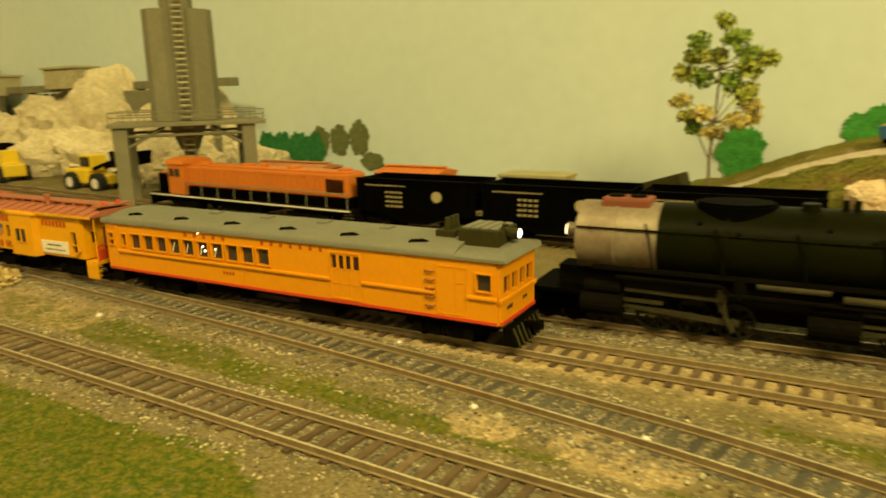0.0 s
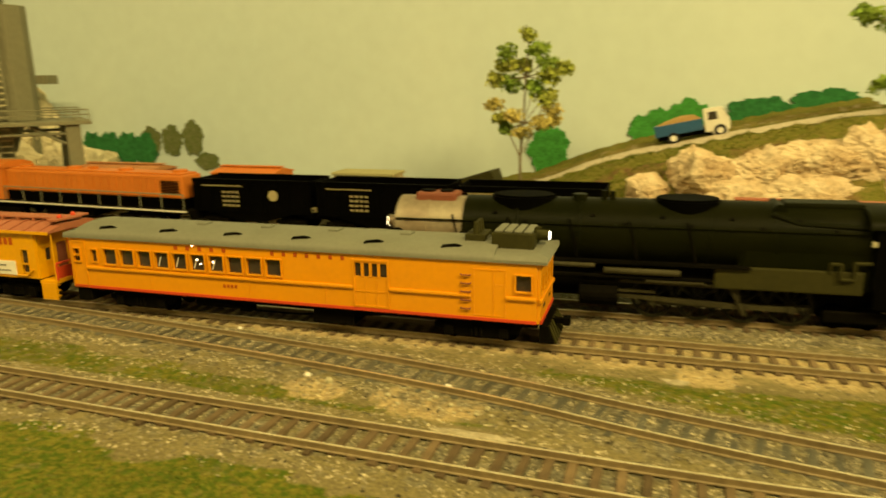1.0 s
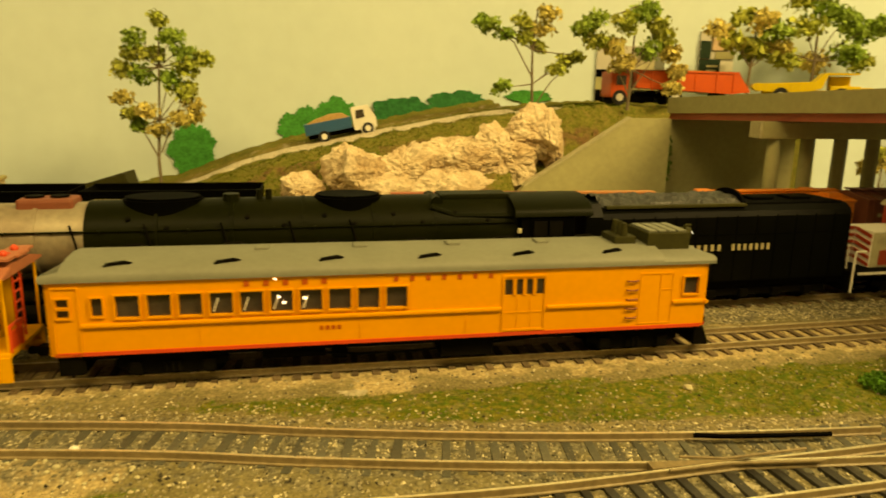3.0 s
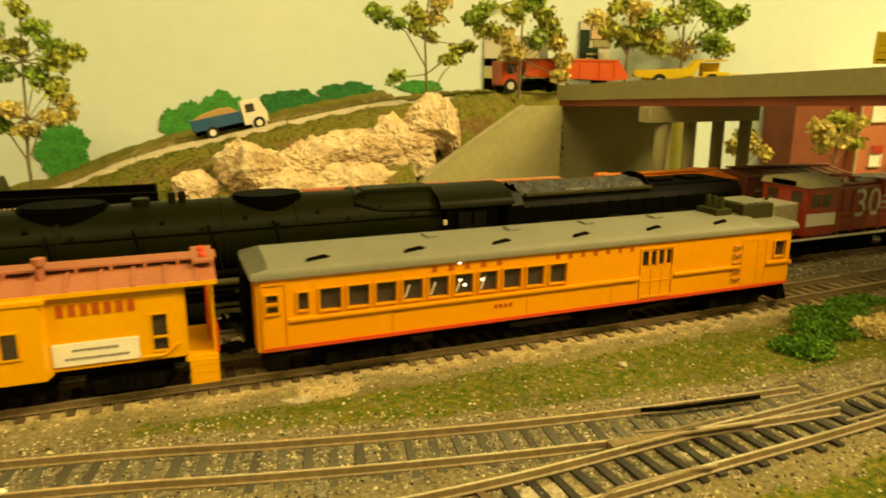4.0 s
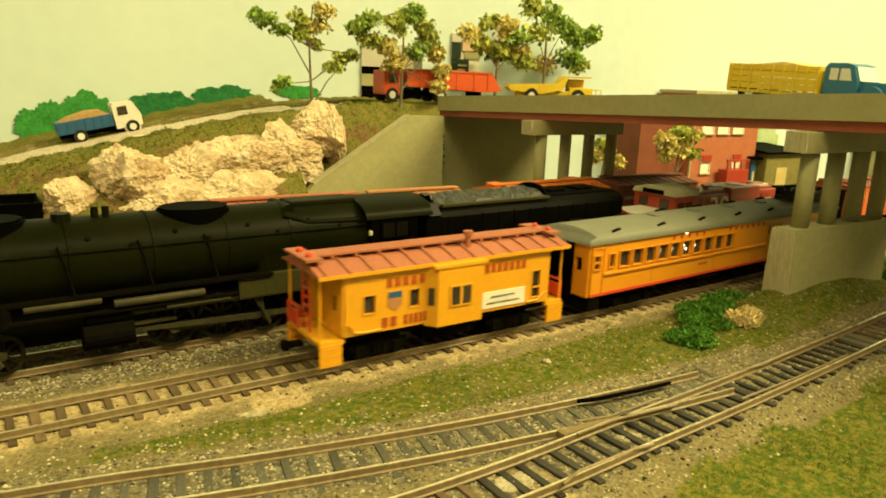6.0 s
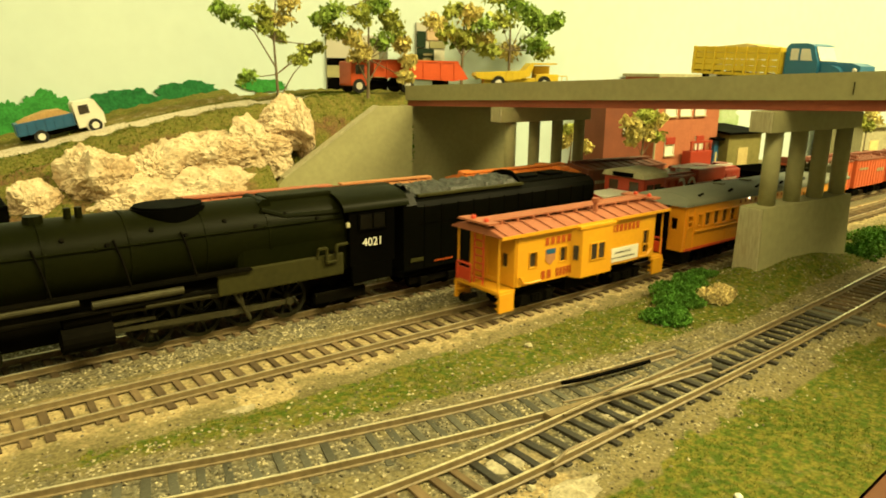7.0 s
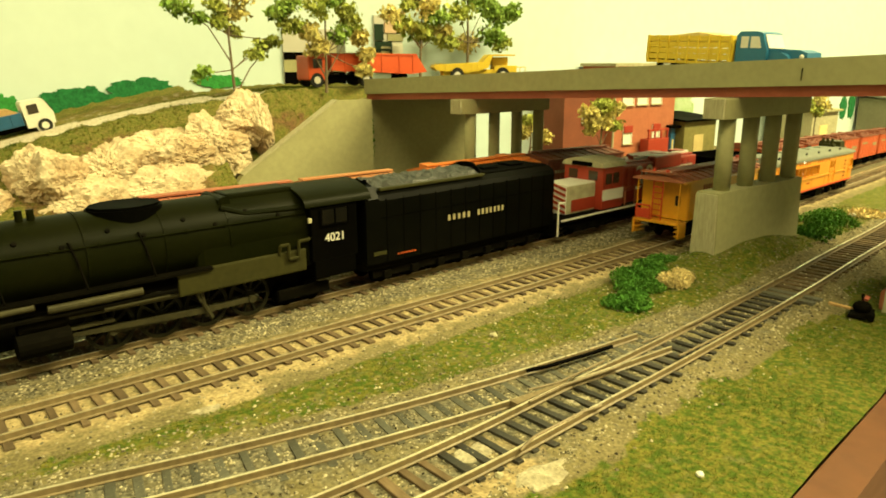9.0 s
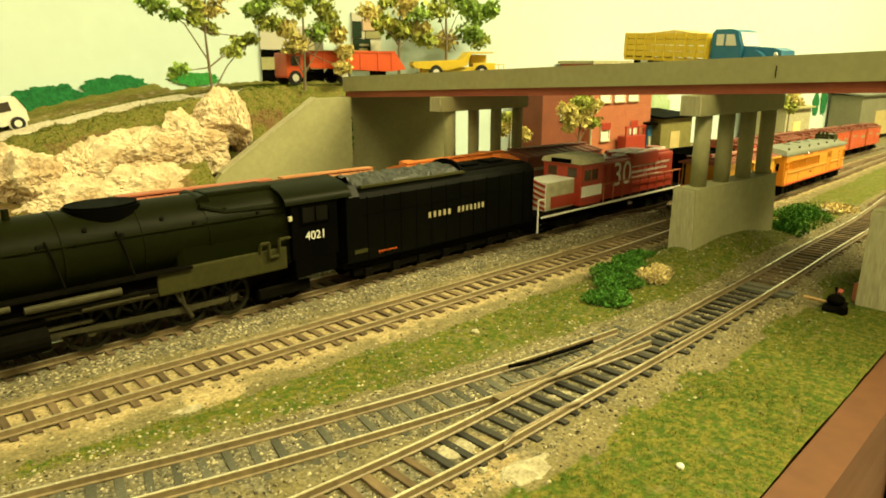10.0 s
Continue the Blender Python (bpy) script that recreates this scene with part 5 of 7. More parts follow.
            tube(bm, [(mid - 0.004, s * 0.0150, 0.0190), (mid - 0.003, s * 0.0152, 0.0110), (mid, s * 0.0152, 0.0052)], 0.0009, 6)
            box(bm, (mid - 0.0065, s * 0.0152 - 0.001, 0.0165), (mid - 0.0025, s * 0.0152 + 0.001, 0.0215), 0.0005)
            part("valve_gear", bm, M_STEEL, ob, "steel valve gear links")
            part("crosshead_guide", box(B(), (cx + 0.008, s * 0.0142 - 0.0012, 0.0128), (cx + 0.024, s * 0.0142 + 0.0012, 0.0140)), M_STEEL, ob)
            bm = B()
            for x in grp:
                cyl(bm, (x, s * 0.0118, 0.0084 - o), (x, s * 0.0138, 0.0084 - o), 0.0016, None, 10)
            part("crank_pins", bm, M_STEEL, ob)
    for x in (0.0, -0.012):
        w = part("pilot_wheel", wheelset(0.0048), M_BLACK, ob)
        w.matrix_basis = pose(x, 0, 0.0048)
    for x in (0.196, 0.209):
        w = part("trailing_wheel", wheelset(0.0052), M_BLACK, ob)
        w.matrix_basis = pose(x, 0, 0.0052)
    for s in (-1, 1):
        part("trailing_frame", box(B(), (0.190, s * 0.0135 - 0.001, 0.0042), (0.216, s * 0.0135 + 0.001, 0.0092), 0.0006), M_DARK, ob)
    bm = prism(B(), [(-0.017, 0.0025), (-0.0235, 0.0025), (-0.0190, 0.0125), (-0.012, 0.0125)], -0.0150, 0.0150, "y")
    part("pilot", bm, M_BLACK, ob)
    part("front_deck", box(B(), (-0.018, -0.0160, 0.0135), (0.010, 0.0160, 0.0155), 0.0004), M_BLACK, ob)
    # cab
    cab = B()
    prism(cab, [(-0.0178, 0.0200), (0.0178, 0.0200), (0.0178, 0.0452)] + [(0.0178 * math.cos(math.pi * k / 12), 0.0452 + 0.0072 * math.sin(math.pi * k / 12)) for k in range(1, 12)] + [(-0.0178, 0.0452)], 0.206, 0.230)
    c = part("cab", cab, M_BLACK, ob, "black cab with arched roof")
    rf = prism(B(), [(0.0186 * math.cos(math.pi * k / 14), 0.0450 + 0.0078 * math.sin(math.pi * k / 14)) for k in range(15)] + [(0.0178 * math.cos(math.pi * k / 14), 0.0449 + 0.0072 * math.sin(math.pi * k / 14)) for k in range(14, -1, -1)], 0.203, 0.238)
    smoothed(part("cab_roof", rf, M_BOILER, c))
    for s in (-1, 1):
        for a, b in ((0.2115, 0.2175), (0.2185, 0.2245)):
            part("cab_window", box(B(), (a, s * 0.0180 - 0.0003, 0.0365), (b, s * 0.0180 + 0.0003, 0.0430)), M_CABGLASS, c)
        part("window_rail", window_frame(B(), 0.2108, 0.2250, 0.0362, 0.0434, s * 0.0182 + 0.0003, 0.0006, 0.0005), M_BLACK, c)
        part("apron", box(B(), (0.207, s * 0.0174 - 0.0006, 0.0120), (0.2285, s * 0.0174 + 0.0006, 0.0202)), M_BLACK, c)
    part("marker", box(B(), (0.2040, -0.0192, 0.0382), (0.2057, -0.0180, 0.0404), 0.0003), M_CONC_END, c, "small white marker board")
    text_part("cab_number", "4021", 0.0054, Matrix.Translation((0.2178, -0.0182, 0.0300)) @ SIDE, M_WHITE, c, "white painted cab numerals")
    coupler(ob, -0.022, -1)
    return ob


def tender(m):
    ob = thing("tender", "black steam locomotive tender with heaped coal load", "tender", m)
    w = 0.0176
    body = [(-w, 0.0125), (w, 0.0125), (w, 0.0428), (w - 0.0012, 0.0452), (w - 0.0045, 0.0475), (-w + 0.0045, 0.0475), (-w + 0.0012, 0.0452), (-w, 0.0428)]
    part("body", prism(B(), body, 0.008, 0.136), M_TENDER, ob, "plain black tender tank")
    front = prism(B(), [(-w, 0.0125), (w, 0.0125), (w, 0.0440), (w - 0.004, 0.0492), (-w + 0.004, 0.0492), (-w, 0.0440)], 0.0, 0.0080)
    part("front_bulkhead", front, M_TENDER, ob)
    for s in (-1, 1):
        part("coal_board", box(B(), (0.010, s * (w - 0.003) - 0.0012, 0.0470), (0.080, s * (w - 0.003) + 0.0012, 0.0485), 0.0004), M_ENGGREY, ob, "grey top edge of the coal bunker")
    coal = B()
    nx, ny = 44, 14
    vs = [[coal.verts.new((0.009 + 0.072 * i / nx, -0.0135 + 0.027 * j / ny, 0.0470 + 0.0042 * (1 - (abs(j - ny / 2) / (ny / 2)) ** 2) + 0.0016 * fbm(i, j, 0.35))) for j in range(ny + 1)] for i in range(nx + 1)]
    for i in range(nx):
        for j in range(ny):
            coal.faces.new((vs[i][j], vs[i + 1][j], vs[i + 1][j + 1], vs[i][j + 1]))
    part("coal", coal, M_COAL, ob, "heaped black coal")
    bm = prism(B(), [(0.0125 * math.cos(math.pi * k / 12), 0.0470 + 0.0065 * math.sin(math.pi * k / 12)) for k in range(13)], 0.080, 0.0815)
    part("coal_pusher", bm, M_BLACK, ob, "round black rear bunker plate")
    part("rear_deck", box(B(), (0.082, -0.0130, 0.0470), (0.134, 0.0130, 0.0483), 0.0004), M_BLACK, ob)
    for x in (0.096, 0.117):
        part("water_hatch", box(B(), (x - 0.006, -0.005, 0.0482), (x + 0.006, 0.005, 0.0496), 0.0006), M_BLACK, ob)
    for s in (-1, 1):
        y = s * w + (-0.0003 if s < 0 else 0.0)
        bm = bars(B(), 0.0505, 0.0680, 0.0271, 0.0300, y, 5, 0.46, 0.0003)
        bars(bm, 0.0720, 0.0935, 0.0271, 0.0300, y, 7, 0.46, 0.0003)
        part("lettering", bm, M_LETTER_Y, ob, "cream side lettering kept as bars")
        part("red_lettering", bars(B(), 0.018, 0.030, 0.0150, 0.0158, y, 7, 0.6, 0.0003), M_LETTER_R, ob)
        part("plate", box(B(), (0.004, y, 0.0166), (0.0115, y + 0.0003, 0.0184)), M_ENGGREY, ob)
        bm = B()
        for k in range(12):
            box(bm, (0.012 + 0.0104 * k, s * w - 0.0002, 0.0130), (0.0123 + 0.0104 * k, s * w + 0.0002, 0.0435))
        box(bm, (0.009, s * w - 0.0002, 0.0345), (0.135, s * w + 0.0002, 0.0348))
        part("rivet_seams", bm, M_BLACK, ob)
    part("underframe", box(B(), (0.0, -0.0150, 0.0090), (0.136, 0.0150, 0.0126)), M_DARK, ob)
    for k in range(7):
        x = 0.014 + 0.0175 * k
        wv = part("tender_wheel", wheelset(0.0052), M_BLACK, ob)
        wv.matrix_basis = pose(x, 0, 0.0052)
    for s in (-1, 1):
        bm = box(B(), (0.006, s * 0.0128 - 0.0009, 0.0040), (0.130, s * 0.0128 + 0.0009, 0.0085), 0.0005)
        for k in range(7):
            box(bm, (0.0118 + 0.0175 * k, s * 0.0142 - 0.0012, 0.0034), (0.0162 + 0.0175 * k, s * 0.0142 + 0.0012, 0.0074), 0.0004)
        part("side_frame", bm, M_DARK, ob)
    return ob


def engine_pose(x, reach=0.1):
    y, z = y_of(LINE_ENGINE, x), grade(x) + Z_ENGINE
    dz = grade(x + reach) - grade(x)
    return pose(x, y, z, 0, -math.degrees(math.atan2(dz, reach)), math.degrees(math.atan2(y_of(LINE_ENGINE, x + reach) - y, reach)))


steam_engine(engine_pose(-0.0885))
tender(engine_pose(0.1465))


# ---- diesels ----
def diesel(name, m, label, length, hood, lower, roofm, nose_stripe, long_front):
    """A road-switcher: short nose, cab, long hood, walkways with railings. Local x = 0 at the nose end."""
    ob = thing(name, label, "locomotive", m)
    L = length
    n0, c0, c1 = (0.014, 0.044, 0.067) if nose_stripe else (0.008, 0.030, 0.052)
    part("frame", box(B(), (0, -0.0165, 0.0105), (L, 0.0165, 0.0135), 0.0003), M_DARK, ob)
    part("fuel_tank", box(B(), (L * 0.38, -0.0130, 0.0035), (L * 0.60, 0.0130, 0.0105), 0.002), M_DARK, ob)
    part("nose", box(B(), (n0, -0.0105, 0.0135), (c0, 0.0105, 0.0315), 0.0012), lower if not nose_stripe else M_CONC_END, ob)
    part("nose_top", box(B(), (n0 + 0.0005, -0.0102, 0.0310), (c0, 0.0102, 0.0322), 0.0008), M_WHITE if nose_stripe else hood, ob)
    cab = part("cab", box(B(), (c0, -0.0158, 0.0135), (c1, 0.0158, 0.0415), 0.0010), hood, ob)
    # The red cab's roof is pale buff: light on its top is painted in.
    part("cab_roof", prism(B(), [(-0.0168, 0.0410), (0.0168, 0.0410), (0.0150, 0.0440), (0.006, 0.0462), (-0.006, 0.0462), (-0.0150, 0.0440)], c0 - 0.0015, c1 + 0.0015), M_CONC_END if nose_stripe else roofm, cab)
    for s in (-1, 1):
        for a, b in ((c0 + 0.003, c0 + 0.0095), (c0 + 0.011, c0 + 0.0175)):
            part("cab_window", box(B(), (a, s * 0.0158 - 0.0003, 0.0300), (b, s * 0.0158 + 0.0003, 0.0370)), M_GLASSD, cab)
    for y in (-0.0115, 0.0045):
        part("windscreen", box(B(), (c0 - 0.0003, y, 0.0325), (c0 + 0.0002, y + 0.007, 0.0385)), M_GLASSD, cab)
    part("number_board", box(B(), (c0 - 0.002, -0.008, 0.0412), (c0, 0.008, 0.0440), 0.0003), M_BLACK if nose_stripe else hood, cab)
    zt = 0.0395
    part("long_hood", box(B(), (c1, -0.0108, 0.0215), (L - 0.008, 0.0108, zt), 0.0014), hood, ob)
    part("hood_base", box(B(), (c1, -0.0112, 0.0135), (L - 0.0075, 0.0112, 0.0216), 0.0004), lower, ob)
    part("hood_roof", box(B(), (c1 + 0.002, -0.0085, zt), (L - 0.010, 0.0085, zt + 0.0014), 0.0006), roofm, ob)
    for k in range(4):
        x = c1 + 0.014 + (L - c1 - 0.033) * k / 3
        part("roof_fan", cyl(B(), (x, 0, zt + 0.0012), (x, 0, zt + 0.0034), 0.0058, None, 18), roofm, ob)
    if nose_stripe:
        part("roof_walk", box(B(), (c1 + 0.03, -0.0060, zt + 0.0014), (L - 0.012, -0.0030, zt + 0.0030)), M_WHITE, ob, "pale strip along the hood roof")
        part("dynamic_brake", box(B(), (L * 0.62, -0.0122, 0.0330), (L * 0.82, 0.0122, zt + 0.0030), 0.0010), hood, ob)
        for y in (-0.0090, -0.0012, 0.0066):
            part("nose_handrail", tube(B(), [(0.002, y, 0.0130), (0.002, y, 0.0250), (0.002, y + 0.003, 0.0250)], 0.0005, 5), M_WHITE, ob)
    part("exhaust", box(B(), (L * 0.55, -0.002, zt), (L * 0.58, 0.002, zt + 0.0038)), roofm, ob)
    for s in (-1, 1):
        bm = B()
        n = int((L - c1 - 0.018) / 0.008)
        for k in range(n):
            x = c1 + 0.004 + 0.008 * k
            window_frame(bm, x, x + 0.0066, 0.0232, 0.0365, s * 0.0109 + 0.0002, 0.0004, 0.0002)
        part("hood_doors", bm, hood, ob)
        bm = B()
        for k in range(9):
            box(bm, (L - 0.030, s * 0.0109 - 0.0004, 0.0250 + 0.0012 * k), (L - 0.012, s * 0.0109 + 0.0004, 0.0256 + 0.0012 * k))
        part("radiator_grille", bm, lower, ob)
        rail = M_BRICK
        bm = tube(B(), [(c1 + 0.002, s * 0.0158, 0.0255), (L - 0.004, s * 0.0158, 0.0255)], 0.0005, 5)
        for k in range(10):
            x = c1 + 0.003 + (L - c1 - 0.008) * k / 9
            tube(bm, [(x, s * 0.0158, 0.0135), (x, s * 0.0158, 0.0255)], 0.0004, 5)
        part("corner_handrail", tube(B(), [(0.0, s * 0.0158, 0.0030), (0.0, s * 0.0158, 0.0235), (0.006, s * 0.0158, 0.0235)], 0.0006, 5), M_WHITE if nose_stripe else M_TOWER, ob)
        part("walkway_railing", bm, rail if nose_stripe else M_TOWER, ob, "thin walkway railing")
        part("walkway_edge", box(B(), (0.002, s * 0.0166 - 0.0004, 0.0120), (L - 0.002, s * 0.0166 + 0.0004, 0.0132)), M_WHITE, ob)
        for xe in (0.0015, L - 0.0085):
            bm = B()
            for k in range(4):
                box(bm, (xe, s * 0.0145 - 0.002, 0.0026 + 0.0028 * k), (xe + 0.007, s * 0.0145 + 0.002, 0.0032 + 0.0028 * k))
            part("step_well", bm, M_DARK, ob)
    part("pilot_plate", box(B(), (-0.0012, -0.0150, 0.0030), (0.0004, 0.0150, 0.0135)), M_DARK, ob)
    part("pilot_plate", box(B(), (L - 0.0004, -0.0150, 0.0030), (L + 0.0012, 0.0150, 0.0135)), M_DARK, ob)
    if nose_stripe:
        part("nose_panel", box(B(), (n0 - 0.0008, -0.0105, 0.0140), (n0, 0.0105, 0.0312)), M_WHITE, ob, "white nose with red chevrons")
        for k in range(5):
            z = 0.0150 + 0.0036 * k
            for s in (-1, 1):
                bm = prism(B(), [(s * 0.0005, z + 0.0020), (s * 0.0105, z - 0.0006), (s * 0.0105, z + 0.0011), (s * 0.0005, z + 0.0037)], n0 - 0.0013, n0 - 0.0007)
                part("chevron", bm, M_MAROON, ob)
        for s in (-1, 1):
            part("side_stripe", box(B(), (n0 + 0.005, s * 0.0106 - 0.0002, 0.0150), (c0, s * 0.0106 + 0.0002, 0.0225)), M_MAROON, ob)
            part("cab_stripe", box(B(), (c0 + 0.0002, s * 0.0159 - 0.0002, 0.0195), (c1 - 0.0002, s * 0.0159 + 0.0002, 0.0265)), M_WHITE, cab)
        text_part("side_numeral", "30", 0.0235, Matrix.Translation((0.0990, -0.0113, 0.0285)) @ SIDE, M_WHITE, ob, "large white script numeral")
        bm = bars(B(), 0.111, 0.164, 0.0320, 0.0337, -0.0113, 24, 0.6, 0.0003)
        bars(bm, 0.111, 0.160, 0.0278, 0.0294, -0.0113, 22, 0.6, 0.0003)
        bars(bm, 0.111, 0.154, 0.0242, 0.0256, -0.0113, 20, 0.6, 0.0003)
        part("side_lettering", bm, M_WHITE, ob)
    truck(ob, L * 0.20, 0.044, 0.0055, 0.0130)
    truck(ob, L * 0.80, 0.044, 0.0055, 0.0130)
    coupler(ob, 0.0, -1)
    coupler(ob, L, 1)
    return ob


diesel("diesel_locomotive", engine_pose(0.2895), "deep red diesel locomotive with white stripes behind the tender", 0.178, M_MAROON, M_MAROON, M_MAROON, True, False)


def back_pose(x, flip=False):
    m = on(LINE_BACK, x, 0.05, -0.004)
    return m @ pose(0, 0, 0, 0, 0, 180) if flip else m


diesel("diesel_locomotive", back_pose(-0.561), "orange and black diesel locomotive on the rear track", 0.250, M_ORANGE, M_BLACK, M_ORANGE, False, False)


# ---- freight cars ----
def hopper(m, group="black hoppers", L=0.100, mat=None, label="empty black open-top hopper car with white lettering", load=None):
    mat = mat or M_BLACK
    ob = thing("hopper_car", label, "hopper car", m, group)
    h, w, z0, z1 = L / 2, 0.0165, 0.0130, 0.0375
    for s in (-1, 1):
        part("side_wall", box(B(), (-h, s * w - 0.0005, z0), (h, s * w + 0.0005, z1)), mat, ob)
        bm = B()
        for k in range(9):
            x = -h + L * (k + 0.5) / 9
            box(bm, (x - 0.0006, s * (w + 0.0005) - 0.0005, z0), (x + 0.0006, s * (w + 0.0005) + 0.0005, z1 - 0.001))
        part("side_ribs", bm, mat, ob)
        part("top_chord", box(B(), (-h, s * w - 0.001, z1 - 0.001), (h, s * w + 0.001, z1 + 0.0006)), mat, ob)
        if mat is M_BLACK:
            y = s * (w + 0.0011) - 0.0002
            bm = bars(B(), -0.0420, -0.006, 0.0326, 0.0335, y, 15, 0.6, 0.0004)
            for zz in (0.0275, 0.0242, 0.0208, 0.0174):
                bars(bm, -0.0240, -0.0085, zz, zz + 0.0015, y, 4, 0.55, 0.0004)
            part("lettering", bm, M_LETTER_Y, ob, "white lettering in bars")
            part("round_emblem", cyl(B(), (0.0200, y, 0.0265), (0.0200, y + 0.0004, 0.0265), 0.0040, None, 18), M_LETTER_Y, ob)
    for e in (-1, 1):
        part("end_wall", prism(B(), [(e * h, z1), (e * (h - 0.0008), z1), (e * (h - 0.013), z0 + 0.002), (e * (h - 0.012), z0 + 0.002)], -w, w, "y"), mat, ob)
        bm = B()
        for s in (-1, 1):
            tube(bm, [(e * (h - 0.0005), s * (w - 0.001), z0 - 0.002), (e * (h - 0.0005), s * (w - 0.001), z1)], 0.0006, 5)
        part("corner_posts", bm, mat, ob)
        part("end_sill", box(B(), (e * h - 0.0012, -w, 0.0105), (e * h + 0.0012, w, 0.0135)), mat, ob)
        bm = B()
        for k in range(5):
            tube(bm, [(e * (h + 0.0004), -w + 0.0005, 0.0160 + 0.004 * k), (e * (h + 0.0004), -w + 0.006, 0.0160 + 0.004 * k)], 0.0004, 5)
        part("grab_irons", bm, mat, ob)
    part("slope_floor", prism(B(), [(-h + 0.012, z0 + 0.003), (0, z0 + 0.010), (h - 0.012, z0 + 0.003), (h - 0.014, z0), (0.01, 0.006), (-0.01, 0.006), (-h + 0.014, z0)], -w, w, "y"), mat, ob)
    if load:
        part("load", box(B(), (-h + 0.001, -w + 0.0006, z0 + 0.01), (h - 0.001, w - 0.0006, z1 - 0.001)), load, ob)
    part("centre_sill", box(B(), (-h, -0.003, 0.0085), (h, 0.003, 0.0115)), M_DARK, ob)
    truck(ob, -h + 0.018, 0.026)
    truck(ob, h - 0.018, 0.026)
    coupler(ob, h, 1)
    coupler(ob, -h, -1)
    return ob


def box_car(name, m, L, body, roofm, label, group="", hatches=False):
    ob = thing(name, label, "freight car", m, group)
    h, w, z0, z1 = L / 2, 0.0168, 0.0115, 0.0385
    part("body", box(B(), (-h, -w, z0), (h, w, z1), 0.0004), body, ob)
    part("roof", prism(B(), [(-w - 0.0008, z1), (w + 0.0008, z1), (w + 0.0008, z1 + 0.0008), (0, z1 + 0.0042), (-w - 0.0008, z1 + 0.0008)], -h - 0.0006, h + 0.0006), roofm, ob)
    for k in range(9):
        x = -h + L * (k + 0.5) / 9
        bm = prism(B(), [(-w - 0.0009, z1 + 0.0007), (0, z1 + 0.0041), (w + 0.0009, z1 + 0.0007), (w + 0.0009, z1 + 0.0012), (0, z1 + 0.0047), (-w - 0.0009, z1 + 0.0012)], x - 0.0005, x + 0.0005)
        part("roof_rib", bm, roofm, ob)
    part("running_board", box(B(), (-h, -0.003, z1 + 0.0047), (h, 0.003, z1 + 0.0055)), roofm, ob)
    for s in (-1, 1):
        bm = B()
        for k in range(11):
            x = -h + L * (k + 0.5) / 11
            box(bm, (x - 0.0004, s * w - 0.0005, z0 + 0.001), (x + 0.0004, s * w + 0.0005, z1 - 0.0005))
        part("side_posts", bm, body, ob)
        bm = window_frame(B(), -0.009, 0.009, z0 + 0.001, z1 - 0.002, s * w + 0.0006, 0.0012, 0.0008)
        box(bm, (-0.0003, s * w - 0.0006, z0), (0.0003, s * w + 0.0009, z1 - 0.002))
        part("side_door", bm, body, ob)
        part("lettering", bars(bars(B(), -h * 0.85, -h * 0.3, 0.0290, 0.0312, s * w + (0.0004 if s > 0 else -0.0007), 9, 0.7, 0.0003), h * 0.3, h * 0.8, 0.0255, 0.0290, s * w + (0.0004 if s > 0 else -0.0007), 4, 0.7, 0.0003), M_LETTER_Y, ob)
    if hatches:
        for e in (-1, 1):
            for s in (-1, 1):
                part("ice_hatch", box(B(), (e * (h - 0.011) - 0.0045, s * 0.009 - 0.004, z1 + 0.0015), (e * (h - 0.011) + 0.0045, s * 0.009 + 0.004, z1 + 0.0048), 0.0005), roofm, ob)
    part("underframe", box(B(), (-h, -0.006, 0.0085), (h, 0.006, z0)), M_DARK, ob)
    truck(ob, -h + 0.018, 0.026)
    truck(ob, h - 0.018, 0.026)
    coupler(ob, h, 1)
    coupler(ob, -h, -1)
    return ob


for k, x in enumerate((-0.262, -0.1565, -0.051)):
    hopper(back_pose(x))
hopper(on(LINE_ENGINE, 0.5245, 0.04, Z_ENGINE), L=0.092, label="empty black open-top hopper car behind the red diesel")
for k, x in enumerate((0.635, 0.757, 0.879, 1.001, 1.123, 1.245)):
    box_car("refrigerator_car", on(LINE_ENGINE, x, 0.05, Z_ENGINE), 0.110, M_ORANGE_D, M_BROWN, "orange-red refrigerator car with dark roof hatches", "refrigerator cars", True)
box_car("box_car", on(LINE_FAR, 0.112, 0.04, Z_FAR), 0.082, M_BROWN, M_ROOF_R, "brown box car with dull red ribbed roof", "cars behind the engine")
box_car("box_car", on(LINE_FAR, 0.190, 0.03, Z_FAR), 0.062, M_BROWN, M_TAN_ROOF, "short brown car with tan roof", "cars behind the engine")
box_car("box_car", on(LINE_FAR, 0.294, 0.04, Z_FAR), 0.094, M_ORANGE, M_ORANGE, "bright orange covered car with raised hatches", "cars behind the engine", True)
box_car("box_car", on(LINE_FAR, 0.398, 0.04, Z_FAR), 0.098, M_BROWN, M_BROWN, "dull brown box car under the bridge", "cars behind the engine")
track(LINE_FAR, "track behind the locomotive with dark ties", -0.05, 1.3, 2.0, 3.0, M_TIE, 0.0075, Z_FAR)


